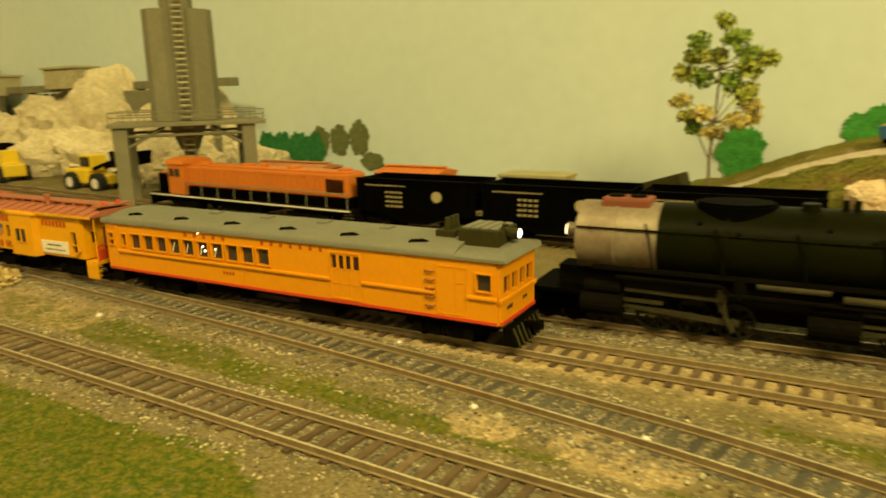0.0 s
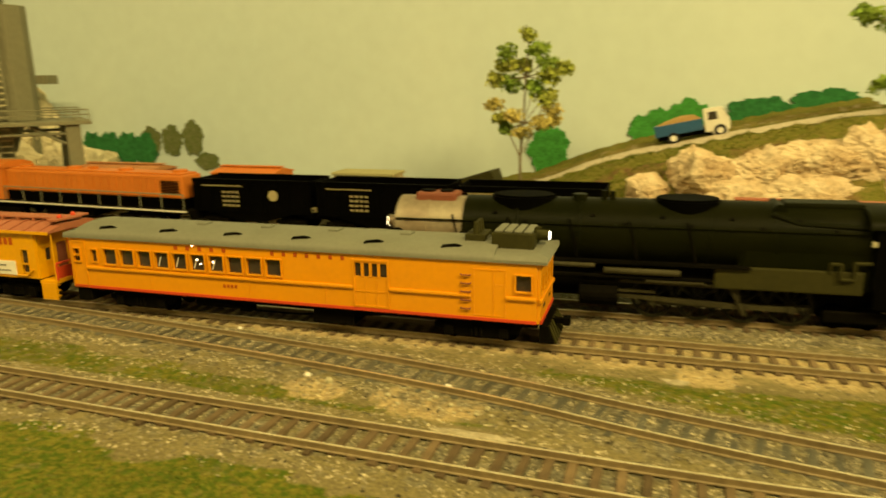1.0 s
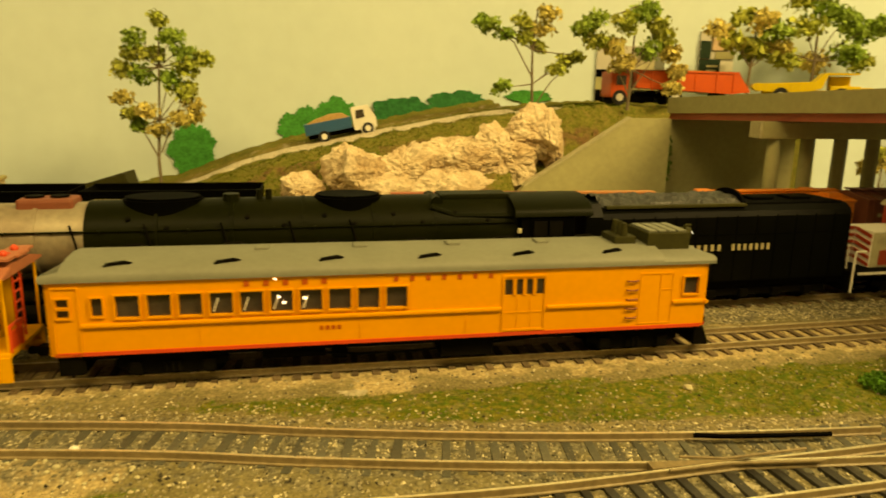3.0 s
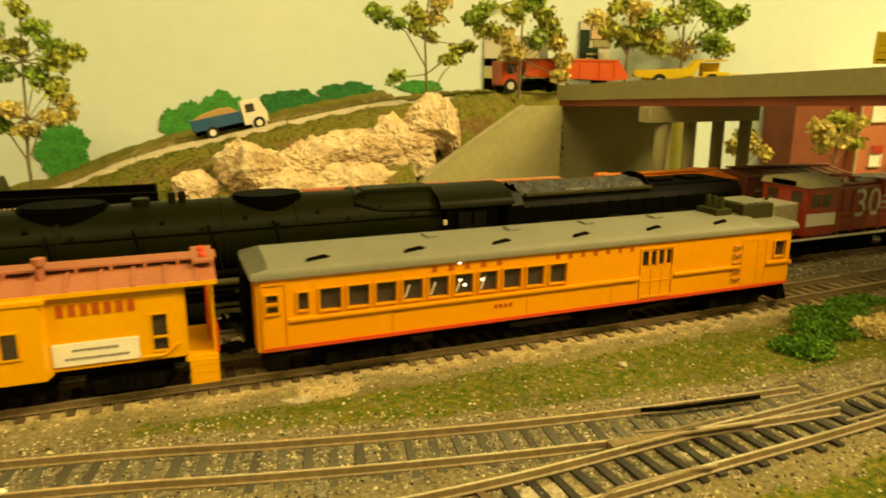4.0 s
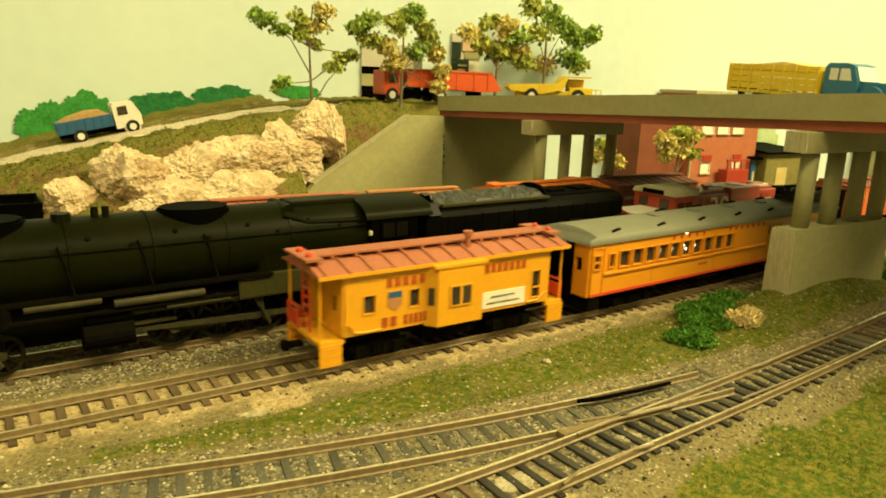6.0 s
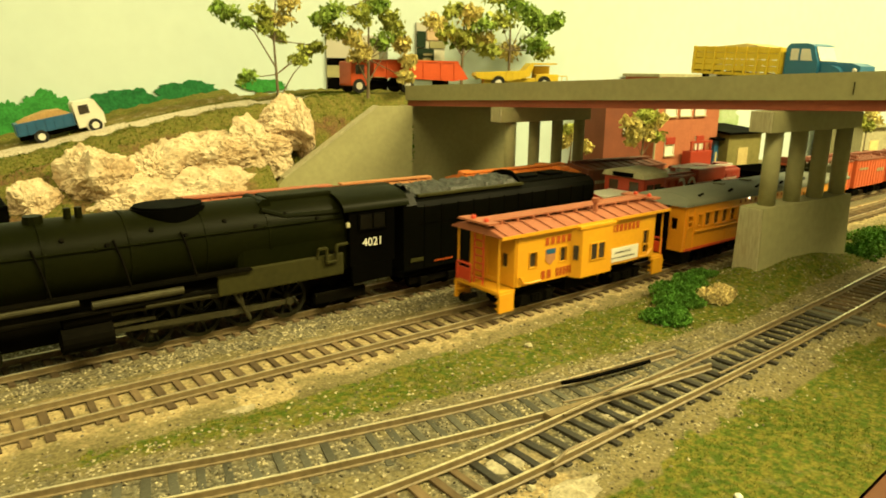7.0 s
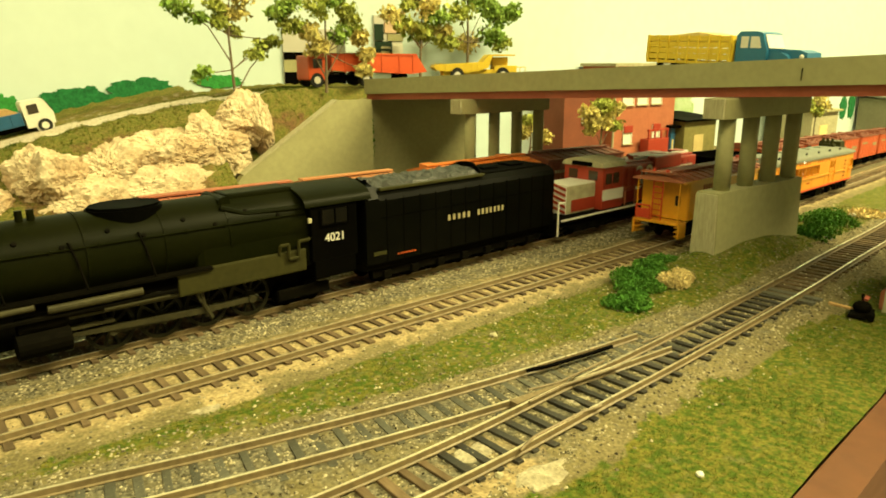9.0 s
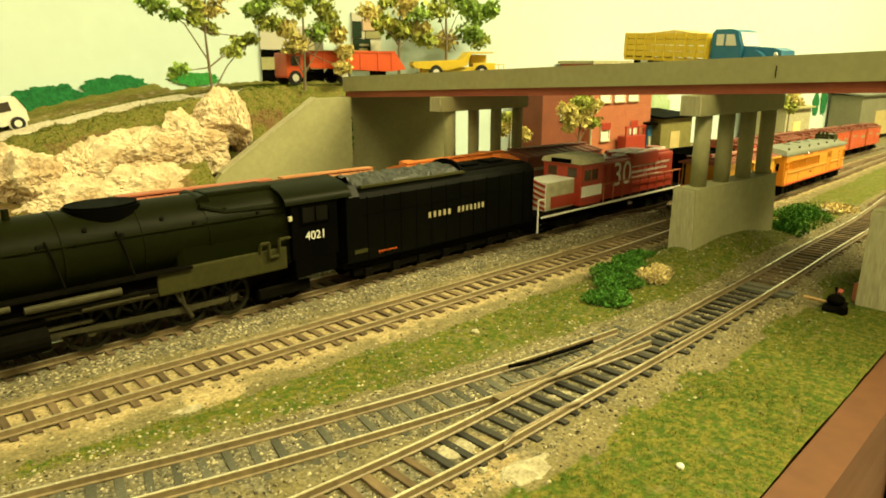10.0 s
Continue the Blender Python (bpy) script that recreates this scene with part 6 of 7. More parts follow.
# ---- trees ----
def leaf_cloud(bm, c, r, count, rng, flat=0.62, leaf=0.0022):
    """A clump of small bent leaves round a point, thinner at its rim."""
    for _ in range(count):
        d = Vector((rng.gauss(0, 1), rng.gauss(0, 1), rng.gauss(0, 1))).normalized() * r * rng.random() ** 0.45
        p = Vector(c) + Vector((d.x, d.y, d.z * flat))
        s = leaf * rng.uniform(0.6, 1.3)
        q = Euler((rng.uniform(-3.1, 3.1), rng.uniform(-1.5, 1.5), rng.uniform(0, 6.28))).to_matrix()
        v = [bm.verts.new(p + q @ Vector(k)) for k in ((-s, 0, 0), (0, -s * 0.7, s * 0.25), (s, 0, 0), (0, s * 0.7, s * 0.25))]
        bm.faces.new((v[0], v[1], v[2]))
        bm.faces.new((v[0], v[2], v[3]))


def tree(base, trunk, limbs, clumps, label, seed, mats, group="", leaf=0.0022):
    """Trunk and limbs as lists of points from the base; clumps are (x, z, radius, kind), spread a little in depth."""
    rng = random.Random(seed)
    ob = thing("tree", label, "tree", pose(*base), group)
    part("trunk", tube(B(), trunk, 0.0014, 7, 0.0005), M_BARK, ob)
    for l in limbs:
        part("limb", tube(B(), l, 0.0007, 5, 0.0003), M_BARK, ob)
    for x, z, r, k in clumps:
        t = min(trunk, key=lambda p: abs(p[2] - z * 0.85))
        part("twig", tube(B(), [t, (x * 0.6 + t[0] * 0.4, 0, z * 0.7 + t[2] * 0.3), (x, 0, z)], 0.0005, 4, 0.0002), M_BARK, ob)
    for kind, mat in enumerate(mats):
        bm = B()
        for x, z, r, k in clumps:
            if k == kind:
                y = rng.uniform(-0.006, 0.006)
                for _ in range(4):
                    leaf_cloud(bm, (x + rng.uniform(-r, r) * 0.55, y + rng.uniform(-r, r) * 0.5, z + rng.uniform(-r, r) * 0.4), r * 0.95, int(24 + 2500 * r), rng, 0.75, leaf * 1.12)
        if bm.verts:
            tagged(part("crown", bm, mat, ob), "", "", "", "stuff")
        else:
            bm.free()
    return ob


LEAVES = (M_LEAF_A, M_LEAF_B, M_LEAF_C)
tree((-0.0905, 0.560, 0.006), [(0, 0, 0), (-0.0005, 0, 0.03), (0.002, 0, 0.06), (0.004, 0, 0.10), (0.006, 0, 0.128)],
     [[(0, 0, 0.03), (-0.012, 0, 0.055), (-0.02, 0, 0.075)], [(0.002, 0, 0.035), (0.012, 0, 0.06), (0.022, 0, 0.08)]],
     [(0.006, 0.135, 0.007, 0), (-0.010, 0.122, 0.008, 2), (0.014, 0.121, 0.009, 2), (-0.014, 0.110, 0.008, 0), (0.022, 0.113, 0.008, 2), (0.036, 0.106, 0.008, 0), (0.004, 0.108, 0.009, 0),
      (-0.024, 0.098, 0.009, 0), (-0.010, 0.095, 0.009, 2), (0.024, 0.098, 0.010, 0), (0.012, 0.090, 0.009, 2), (-0.022, 0.078, 0.008, 1), (0.022, 0.082, 0.009, 0), (-0.019, 0.065, 0.006, 0), (-0.004, 0.066, 0.008, 1),
      (0.028, 0.070, 0.009, 1), (0.016, 0.062, 0.008, 1), (-0.012, 0.056, 0.006, 2), (0.000, 0.052, 0.007, 1), (0.030, 0.062, 0.007, 1)],
     "tall slender tree with olive and ochre leaf clumps", 3, LEAVES, "", 0.0020)
tree((0.2085, 0.551, 0.074), [(0, 0, 0), (-0.001, 0, 0.025), (-0.002, 0, 0.052), (0.001, 0, 0.085)],
     [[(0.001, 0, 0.006), (0.014, 0.0, 0.026), (0.034, 0.0, 0.046)], [(-0.001, 0, 0.03), (-0.018, 0, 0.058), (-0.034, 0, 0.068)]],
     [(-0.028, 0.022, 0.007, 2), (-0.040, 0.071, 0.008, 2), (-0.026, 0.064, 0.007, 2), (-0.008, 0.062, 0.007, 0), (0.006, 0.070, 0.008, 1), (-0.012, 0.074, 0.008, 0), (0.010, 0.082, 0.008, 1),
      (-0.046, 0.074, 0.006, 2), (0.018, 0.036, 0.007, 0), (0.028, 0.044, 0.007, 0), (0.036, 0.049, 0.006, 0), (0.004, 0.056, 0.006, 0)],
     "thin forked tree with sparse green leaves on the hilltop", 5, LEAVES, "hilltop trees", 0.0020)
tree((0.291, 0.548, 0.079), [(0, 0, 0), (0.001, 0, 0.03), (0.002, 0, 0.075)], [[(0, 0, 0.012), (-0.016, 0, 0.04)], [(0, 0, 0.012), (0.02, 0, 0.04)]],
     [(-0.030, 0.052, 0.009, 0), (-0.018, 0.045, 0.009, 1), (-0.030, 0.064, 0.009, 2), (-0.012, 0.062, 0.010, 0), (0.006, 0.070, 0.009, 2), (0.022, 0.060, 0.009, 0), (0.016, 0.045, 0.009, 2), (0.034, 0.044, 0.008, 1),
      (0.038, 0.030, 0.007, 1), (-0.006, 0.035, 0.008, 1), (0.028, 0.052, 0.009, 0), (0.036, 0.018, 0.007, 1), (-0.04, 0.058, 0.007, 2), (0.014, 0.072, 0.008, 2)],
     "broad tree with yellow-green leaf clumps behind the red truck", 7, LEAVES, "hilltop trees").scale = (1.08, 1.08, 1.12)
tree((0.4327, 0.60, 0.080), [(0, 0, 0), (0.001, 0, 0.03), (0.003, 0, 0.068)], [],
     [(-0.024, 0.055, 0.009, 1), (-0.012, 0.048, 0.010, 0), (0.004, 0.062, 0.010, 1), (0.016, 0.056, 0.009, 2), (0.004, 0.042, 0.009, 0), (0.022, 0.044, 0.008, 1), (-0.008, 0.066, 0.008, 0)],
     "small tree with ochre leaves near the backdrop", 11, LEAVES, "hilltop trees").scale = (1.28,) * 3
tree((0.508, 0.612, 0.080), [(0, 0, 0), (0.001, 0, 0.035), (0.000, 0, 0.078)], [],
     [(-0.045, 0.045, 0.010, 2), (-0.028, 0.036, 0.010, 0), (-0.012, 0.060, 0.011, 0), (0.004, 0.072, 0.011, 2), (0.020, 0.062, 0.011, 2), (0.038, 0.056, 0.010, 2), (0.052, 0.062, 0.009, 2), (0.022, 0.040, 0.010, 2), (0.006, 0.036, 0.010, 1), (0.036, 0.036, 0.009, 0), (-0.014, 0.078, 0.009, 0)],
     "broad green-leaved tree near the backdrop", 13, LEAVES, "hilltop trees").scale = (1.34,) * 3
tree((0.61, 0.50, -0.009), [(0, 0, 0), (0.001, 0, 0.02), (0.002, 0, 0.055)], [],
     [(-0.018, 0.050, 0.009, 1), (0.0, 0.058, 0.010, 0), (0.016, 0.052, 0.009, 1), (0.020, 0.038, 0.008, 0), (-0.012, 0.036, 0.008, 1), (0.004, 0.042, 0.009, 1)],
     "small pale-leaved tree before the brick building", 17, LEAVES, "lineside trees").scale = (1.25, 1.25, 1.2)
tree((0.515, 0.52, -0.006), [(0, 0, 0), (0.004, 0, 0.02), (0.006, 0, 0.045)], [],
     [(-0.010, 0.040, 0.009, 1), (0.010, 0.046, 0.010, 1), (0.020, 0.034, 0.009, 1), (0.0, 0.052, 0.008, 0)],
     "dry ochre bush-like tree beyond the pier", 19, LEAVES, "lineside trees")
tree((1.02, 0.45, -0.02), [(0, 0, 0), (0.001, 0, 0.03), (0.002, 0, 0.075)], [],
     [(-0.014, 0.066, 0.010, 0), (0.006, 0.074, 0.010, 1), (0.018, 0.064, 0.009, 1), (0.0, 0.056, 0.009, 0)],
     "small tree beside the far sidings", 23, LEAVES, "lineside trees")


# ---- what is painted or pasted on the backdrop ----
def painted(name, blobs, mat, label, y=0.6505, seed=1, cat="painted bush"):
    rng = random.Random(seed)
    bm = B()
    for i, (cx, cz, rx, rz) in enumerate(blobs):
        n = 150
        ph = [rng.uniform(0, 6.28) for _ in range(4)]
        pts = []
        for k in range(n):
            a = 2 * math.pi * k / n
            f = 1 + 0.07 * math.sin(5 * a + ph[0]) + 0.05 * math.sin(9 * a + ph[1]) + 0.04 * math.sin(15 * a + ph[2]) + 0.03 * math.sin(41 * a + ph[3]) + rng.uniform(-0.045, 0.045)
            pts.append((cx + rx * f * math.cos(a), cz + rz * f * math.sin(a)))
        prism(bm, pts, y - 0.0002 * i, 0.6519, "y")
    return tagged(link(name, bm, mat), label, cat, "painted greenery")


GB = "green bush painted on the backdrop wall"
painted("painted_bush", [(0.022, 0.052, 0.026, 0.022)], M_PAINT_G, GB, 0.6505, 1)
painted("painted_bush", [(0.05, 0.062, 0.024, 0.021)], M_PAINT_G, GB, 0.6503, 2)
painted("painted_bush", [(0.112, 0.072, 0.030, 0.013)], M_PAINT_D, GB, 0.6505, 3)
painted("painted_bush", [(0.165, 0.080, 0.030, 0.012)], M_PAINT_D, GB, 0.6503, 4)
painted("painted_bush", [(0.235, 0.088, 0.022, 0.006)], M_PAINT_G, GB, 0.6505, 5)
painted("painted_bush", [(-0.081, 0.034, 0.020, 0.026)], M_PAINT_G, "round green bush painted behind the tall tree", 0.6505, 6)
DT = "deep green round tree painted on the backdrop wall"
for k in range(4):
    painted("painted_tree", [(-0.655 + 0.027 * k, 0.028, 0.016, 0.021)], M_PAINT_D, DT, 0.6506 - 0.0002 * (k % 2), 10 + k, "painted tree")
OT = "olive round tree painted on the backdrop wall"
for k in range(3):
    painted("painted_tree", [(-0.565 + 0.030 * k, 0.040 + 0.003 * (k == 2), 0.014, 0.016 + 0.002 * k)], M_PAINT_O, OT, 0.6505, 20 + k, "painted tree")
painted("painted_tree", [(-0.487, 0.016, 0.016, 0.010)], M_PAINT_O, OT, 0.6505, 24, "painted tree")
painted("painted_foliage", [(0.985, 0.036, 0.045, 0.032)], M_PAINT_P, "pale green reeds painted on the backdrop wall", 0.6505, 30)
painted("painted_tree", [(1.60, 0.012, 0.016, 0.024)], M_PAINT_D, DT, 0.6505, 31, "painted tree")
painted("painted_tree", [(1.64, 0.016, 0.016, 0.028)], M_PAINT_D, DT, 0.6503, 32, "painted tree")


def photo(x0, x1, z0, z1, label, shapes):
    ob = thing("pasted_picture", label, "picture")
    part("card", box(B(), (x0, 0.6496, z0), (x1, 0.6518, z1)), M_ROOM, ob)
    for k, (a, b, c, d, m) in enumerate(shapes):
        part("printed_shape", box(B(), (x0 + (x1 - x0) * a, 0.6494 - 0.0002 * k, z0 + (z1 - z0) * b), (x0 + (x1 - x0) * c, 0.6496, z0 + (z1 - z0) * d)), m, ob)
    return ob


photo(0.3015, 0.372, 0.078, 0.138, "pasted picture of a grey gabled building", [(0, 0, 1, 0.30, M_BLACK), (0, 0.30, 1, 0.5, M_CONC), (0, 0.5, 0.55, 0.62, M_BLACK), (0.5, 0.62, 1, 0.9, M_CONC_END), (0.85, 0.4, 1, 0.95, M_ROOF_G)])
photo(0.409, 0.446, 0.095, 0.154, "pasted picture of a dark green shop front under a pale gable", [(0, 0, 0.62, 0.55, M_ROOF_D), (0.62, 0.12, 1, 0.30, M_BLACK), (0.62, 0.32, 1, 0.52, M_WHITE), (0.22, 0.34, 0.50, 0.38, M_CONC_END), (0.22, 0.42, 0.55, 0.46, M_CONC_END), (0.45, 0.56, 1, 0.68, M_CONC), (0.0, 0.56, 0.3, 0.85, M_ROOF_D), (0.35, 0.70, 0.85, 0.90, M_GABLE)])


# ---- road vehicles, local x forward ----
def tyre(parent, x, y, r, w=0.0032):
    t = part("wheel", cyl(B(), (x, y - w / 2, r), (x, y + w / 2, r), r, None, 18), M_TYRE, parent)
    s = -1 if y < 0 else 1
    part("rim", cyl(B(), (x, y + s * w * 0.45, r), (x, y + s * w * 0.58, r), r * 0.52, None, 14), M_WHITE, t, "pale wheel rim")
    return t


def blue_truck(m):
    ob = thing("tipper_truck", "blue tipper truck with white cab and sand load", "truck", m)
    part("chassis", box(B(), (-0.030, -0.004, 0.004), (0.026, 0.004, 0.0075)), M_DARK, ob)
    part("bed", box(B(), (-0.0315, -0.0105, 0.0080), (0.0085, 0.0105, 0.0175), 0.0004), M_BLUE, ob)
    bm = B()
    for k in range(7):
        for s in (-1, 1):
            box(bm, (-0.0300 + k * 0.0062, s * 0.0105 - 0.0004, 0.0082), (-0.0293 + k * 0.0062, s * 0.0105 + 0.0004, 0.0172))
    part("bed_ribs", bm, M_BLUE, ob)
    bm = prism(B(), [(-0.030, 0.0170), (-0.022, 0.0198), (-0.008, 0.0222), (0.002, 0.0212), (0.0078, 0.0172)], -0.0098, 0.0098, "y")
    part("sand", bm, M_SAND, ob, "heaped tan sand")
    cab = part("cab", prism(B(), [(0.0100, 0.0050), (0.0295, 0.0050), (0.0300, 0.0130), (0.0255, 0.0240), (0.0112, 0.0245), (0.0100, 0.0230)], -0.0100, 0.0100, "y"), M_WHITE, ob, "rounded white cab")
    for s in (-1, 1):
        part("side_window", prism(B(), [(0.0130, 0.0148), (0.0205, 0.0148), (0.0205, 0.0215), (0.0135, 0.0215)], s * 0.0100 - 0.0003, s * 0.0100 + 0.0003, "y"), M_GLASSD, cab)
        part("mudguard", cyl(B(), (0.0215, s * 0.0088, 0.0050), (0.0215, s * 0.0106, 0.0050), 0.0062, None, 18), M_WHITE, cab)
        tyre(ob, 0.0215, s * 0.0098, 0.0050)
        tyre(ob, -0.0165, s * 0.0098, 0.0050)
    part("windscreen", prism(B(), [(0.0298, 0.0145), (0.0268, 0.0218), (0.0272, 0.0220), (0.0302, 0.0146)], -0.0085, 0.0085, "y"), M_GLASSD, cab)
    return ob


blue_truck(pose(0.055, 0.602, 0.0505, 0, -11.5, 0))


def red_dump_truck(m):
    ob = thing("dump_truck", "red articulated dump truck with black chassis at the bridge end", "truck", m)
    part("chassis", box(B(), (-0.052, -0.005, 0.0055), (0.004, 0.005, 0.0100)), M_DARK, ob)
    cab = part("cab", box(B(), (-0.0005, -0.0115, 0.0060), (0.0165, 0.0115, 0.0275), 0.0015), M_TRUCKRED, ob)
    for s in (-1, 1):
        part("side_window", box(B(), (0.0030, s * 0.0115 - 0.0003, 0.0165), (0.0120, s * 0.0115 + 0.0003, 0.0245)), M_GLASSD, cab)
        tyre(ob, 0.0085, s * 0.0105, 0.0062)
        tyre(ob, -0.0420, s * 0.0105, 0.0068, 0.0045)
        part("exhaust", cyl(B(), (-0.0030, s * 0.0090, 0.0080), (-0.0030, s * 0.0090, 0.0300), 0.0008, None, 8), M_STEEL, ob)
    part("fuel_tank", cyl(B(), (-0.0260, -0.0100, 0.0085), (-0.0140, -0.0100, 0.0085), 0.0030, None, 12), M_STEEL, ob, "bright fuel tank")
    bed = prism(B(), [(-0.0060, 0.0290), (-0.0060, 0.0145), (-0.0950, 0.0105), (-0.1130, 0.0125), (-0.1000, 0.0290)], -0.0125, 0.0125, "y")
    b = part("dump_body", bed, M_TRUCKRED, ob, "long red dump body")
    bm = B()
    for s in (-1, 1):
        box(bm, (-0.1000, s * 0.0125 - 0.0008, 0.0278), (-0.0055, s * 0.0125 + 0.0008, 0.0293))
        for x in (-0.02, -0.04, -0.06, -0.08, -0.096):
            box(bm, (x - 0.0008, s * 0.0125 - 0.0006, 0.0125), (x + 0.0008, s * 0.0125 + 0.0006, 0.0285))
    part("body_ribs", bm, M_TRUCKRED, b)
    part("loose_load", prism(B(), [(-0.094, 0.0285), (-0.06, 0.0300), (-0.02, 0.0300), (-0.008, 0.0285)], -0.0110, 0.0110, "y"), M_SAND, ob)
    part("trailer_prop", box(B(), (-0.0920, -0.008, 0.0), (-0.0840, 0.008, 0.0110)), M_DARK, ob)
    return ob


red_dump_truck(pose(0.2955, 0.568, 0.0835, 0, 0, 180))


def yellow_dumper(m):
    ob = thing("quarry_dumper", "yellow quarry dump truck with sloping canopy body", "truck", m)
    part("chassis", box(B(), (-0.045, -0.012, 0.010), (0.048, 0.012, 0.0175), 0.001), M_TOYYEL, ob)
    body = prism(B(), [(0.062, 0.0200), (0.058, 0.0165), (0.012, 0.0135), (-0.018, 0.0190), (-0.024, 0.0330), (-0.058, 0.0335), (-0.058, 0.0350), (-0.020, 0.0352), (-0.010, 0.0262), (0.060, 0.0235)], -0.0175, 0.0175, "y")
    b = part("dump_body", body, M_TOYYEL, ob, "ribbed yellow dump body with cab canopy")
    bm = B()
    for k in range(7):
        x = -0.004 + k * 0.0095
        for s in (-1, 1):
            box(bm, (x, s * 0.0175 - 0.0006, 0.0150), (x + 0.0018, s * 0.0175 + 0.0006, 0.0245))
    part("body_ribs", bm, M_TOYYEL, b)
    part("cab", box(B(), (-0.052, -0.0135, 0.0150), (-0.028, 0.0, 0.0320), 0.0010), M_TOYYEL, ob)
    part("cab_window", box(B(), (-0.0500, -0.0138, 0.0235), (-0.0310, -0.0132, 0.0305)), M_GLASSD, ob)
    part("hood", box(B(), (-0.062, -0.0135, 0.0120), (-0.028, 0.0135, 0.0220), 0.0010), M_TOYYEL, ob)
    for s in (-1, 1):
        tyre(ob, 0.028, s * 0.0150, 0.0100, 0.0075)
        tyre(ob, -0.040, s * 0.0150, 0.0100, 0.0060)
        part("front_rail", tube(B(), [(-0.063, s * 0.013, 0.012), (-0.075, s * 0.013, 0.012), (-0.075, s * 0.013, 0.020), (-0.063, s * 0.013, 0.020)], 0.0006, 5), M_TOYYEL, ob)
    return ob


yellow_dumper(pose(0.410, 0.4875, deck_z(0.4875) - 0.0065, 0, 0, 152)).scale = (0.62, 0.62, 0.74)


def stake_truck(m):
    ob = thing("stake_truck", "blue vintage truck with yellow slatted stake body on the bridge", "truck", m)
    part("chassis", box(B(), (-0.055, -0.006, 0.0035), (0.040, 0.006, 0.0060)), M_DARK, ob)
    part("bed_floor", box(B(), (-0.058, -0.0135, 0.0058), (0.0015, 0.0135, 0.0075)), M_TOYYEL, ob)
    for s in (-1, 1):
        for k in range(4):
            z = 0.0082 + 0.0034 * k
            part("slat", box(B(), (-0.058, s * 0.0132 - 0.0006, z), (0.0015, s * 0.0132 + 0.0006, z + 0.0031)), M_TOYYEL, ob)
        for k in range(9):
            x = -0.0575 + 0.0072 * k
            part("stake", box(B(), (x, s * 0.0138 - 0.0006, 0.0062), (x + 0.0014, s * 0.0138 + 0.0006, 0.0218)), M_TOYYEL, ob)
        tyre(ob, -0.042, s * 0.0115, 0.0050)
        tyre(ob, 0.031, s * 0.0110, 0.0048)
    for x in (-0.0582, 0.0012):
        part("end_board", box(B(), (x - 0.0006, -0.0132, 0.0075), (x + 0.0006, 0.0132, 0.0215)), M_TOYYEL, ob)
    part("load", prism(B(), [(-0.0570, 0.0150), (-0.0565, 0.0205), (-0.035, 0.0222), (-0.022, 0.0235), (-0.012, 0.0222), (0.0005, 0.0205), (0.0005, 0.0150)], -0.0124, 0.0124, "y"), M_TURF_TAN, ob, "straw-coloured load")
    cab = part("cab", prism(B(), [(0.0030, 0.0050), (0.0225, 0.0050), (0.0225, 0.0145), (0.0190, 0.0230), (0.0150, 0.0240), (0.0050, 0.0238), (0.0030, 0.0215)], -0.0112, 0.0112, "y"), M_TEAL, ob, "rounded blue cab")
    part("bonnet", prism(B(), [(0.0225, 0.0055), (0.0440, 0.0055), (0.0452, 0.0090), (0.0448, 0.0132), (0.0400, 0.0146), (0.0225, 0.0150)], -0.0085, 0.0085, "y"), M_TEAL, cab)
    for s in (-1, 1):
        part("side_window", box(B(), (0.0062, s * 0.0112 - 0.0003, 0.0152), (0.0108, s * 0.0112 + 0.0003, 0.0212)), M_WHITE, cab, "pale clear side window")
        part("side_window", prism(B(), [(0.0122, 0.0152), (0.0190, 0.0152), (0.0170, 0.0212), (0.0122, 0.0212)], s * 0.0112 - 0.0003, s * 0.0112 + 0.0003, "y"), M_WHITE, cab)
        part("wing", cyl(B(), (0.0310, s * 0.0085, 0.0060), (0.0310, s * 0.0125, 0.0060), 0.0070, None, 18), M_TEAL, cab)
        part("headlamp", ball(B(), (0.0425, s * 0.0095, 0.0110), 0.0014, 1), M_WHITE, cab)
    part("windscreen", prism(B(), [(0.0226, 0.0152), (0.0196, 0.0222), (0.0200, 0.0224), (0.0230, 0.0153)], -0.0095, 0.0095, "y"), M_WHITE, cab)
    part("bumper", box(B(), (0.0452, -0.0115, 0.0040), (0.0464, 0.0115, 0.0062)), M_TEAL, cab)
    return ob


stake_truck(pose(0.3515, 0.1985, deck_z(0.2) - 0.0065, 0, 2.1, -90)).scale = (0.89, 0.89, 0.96)


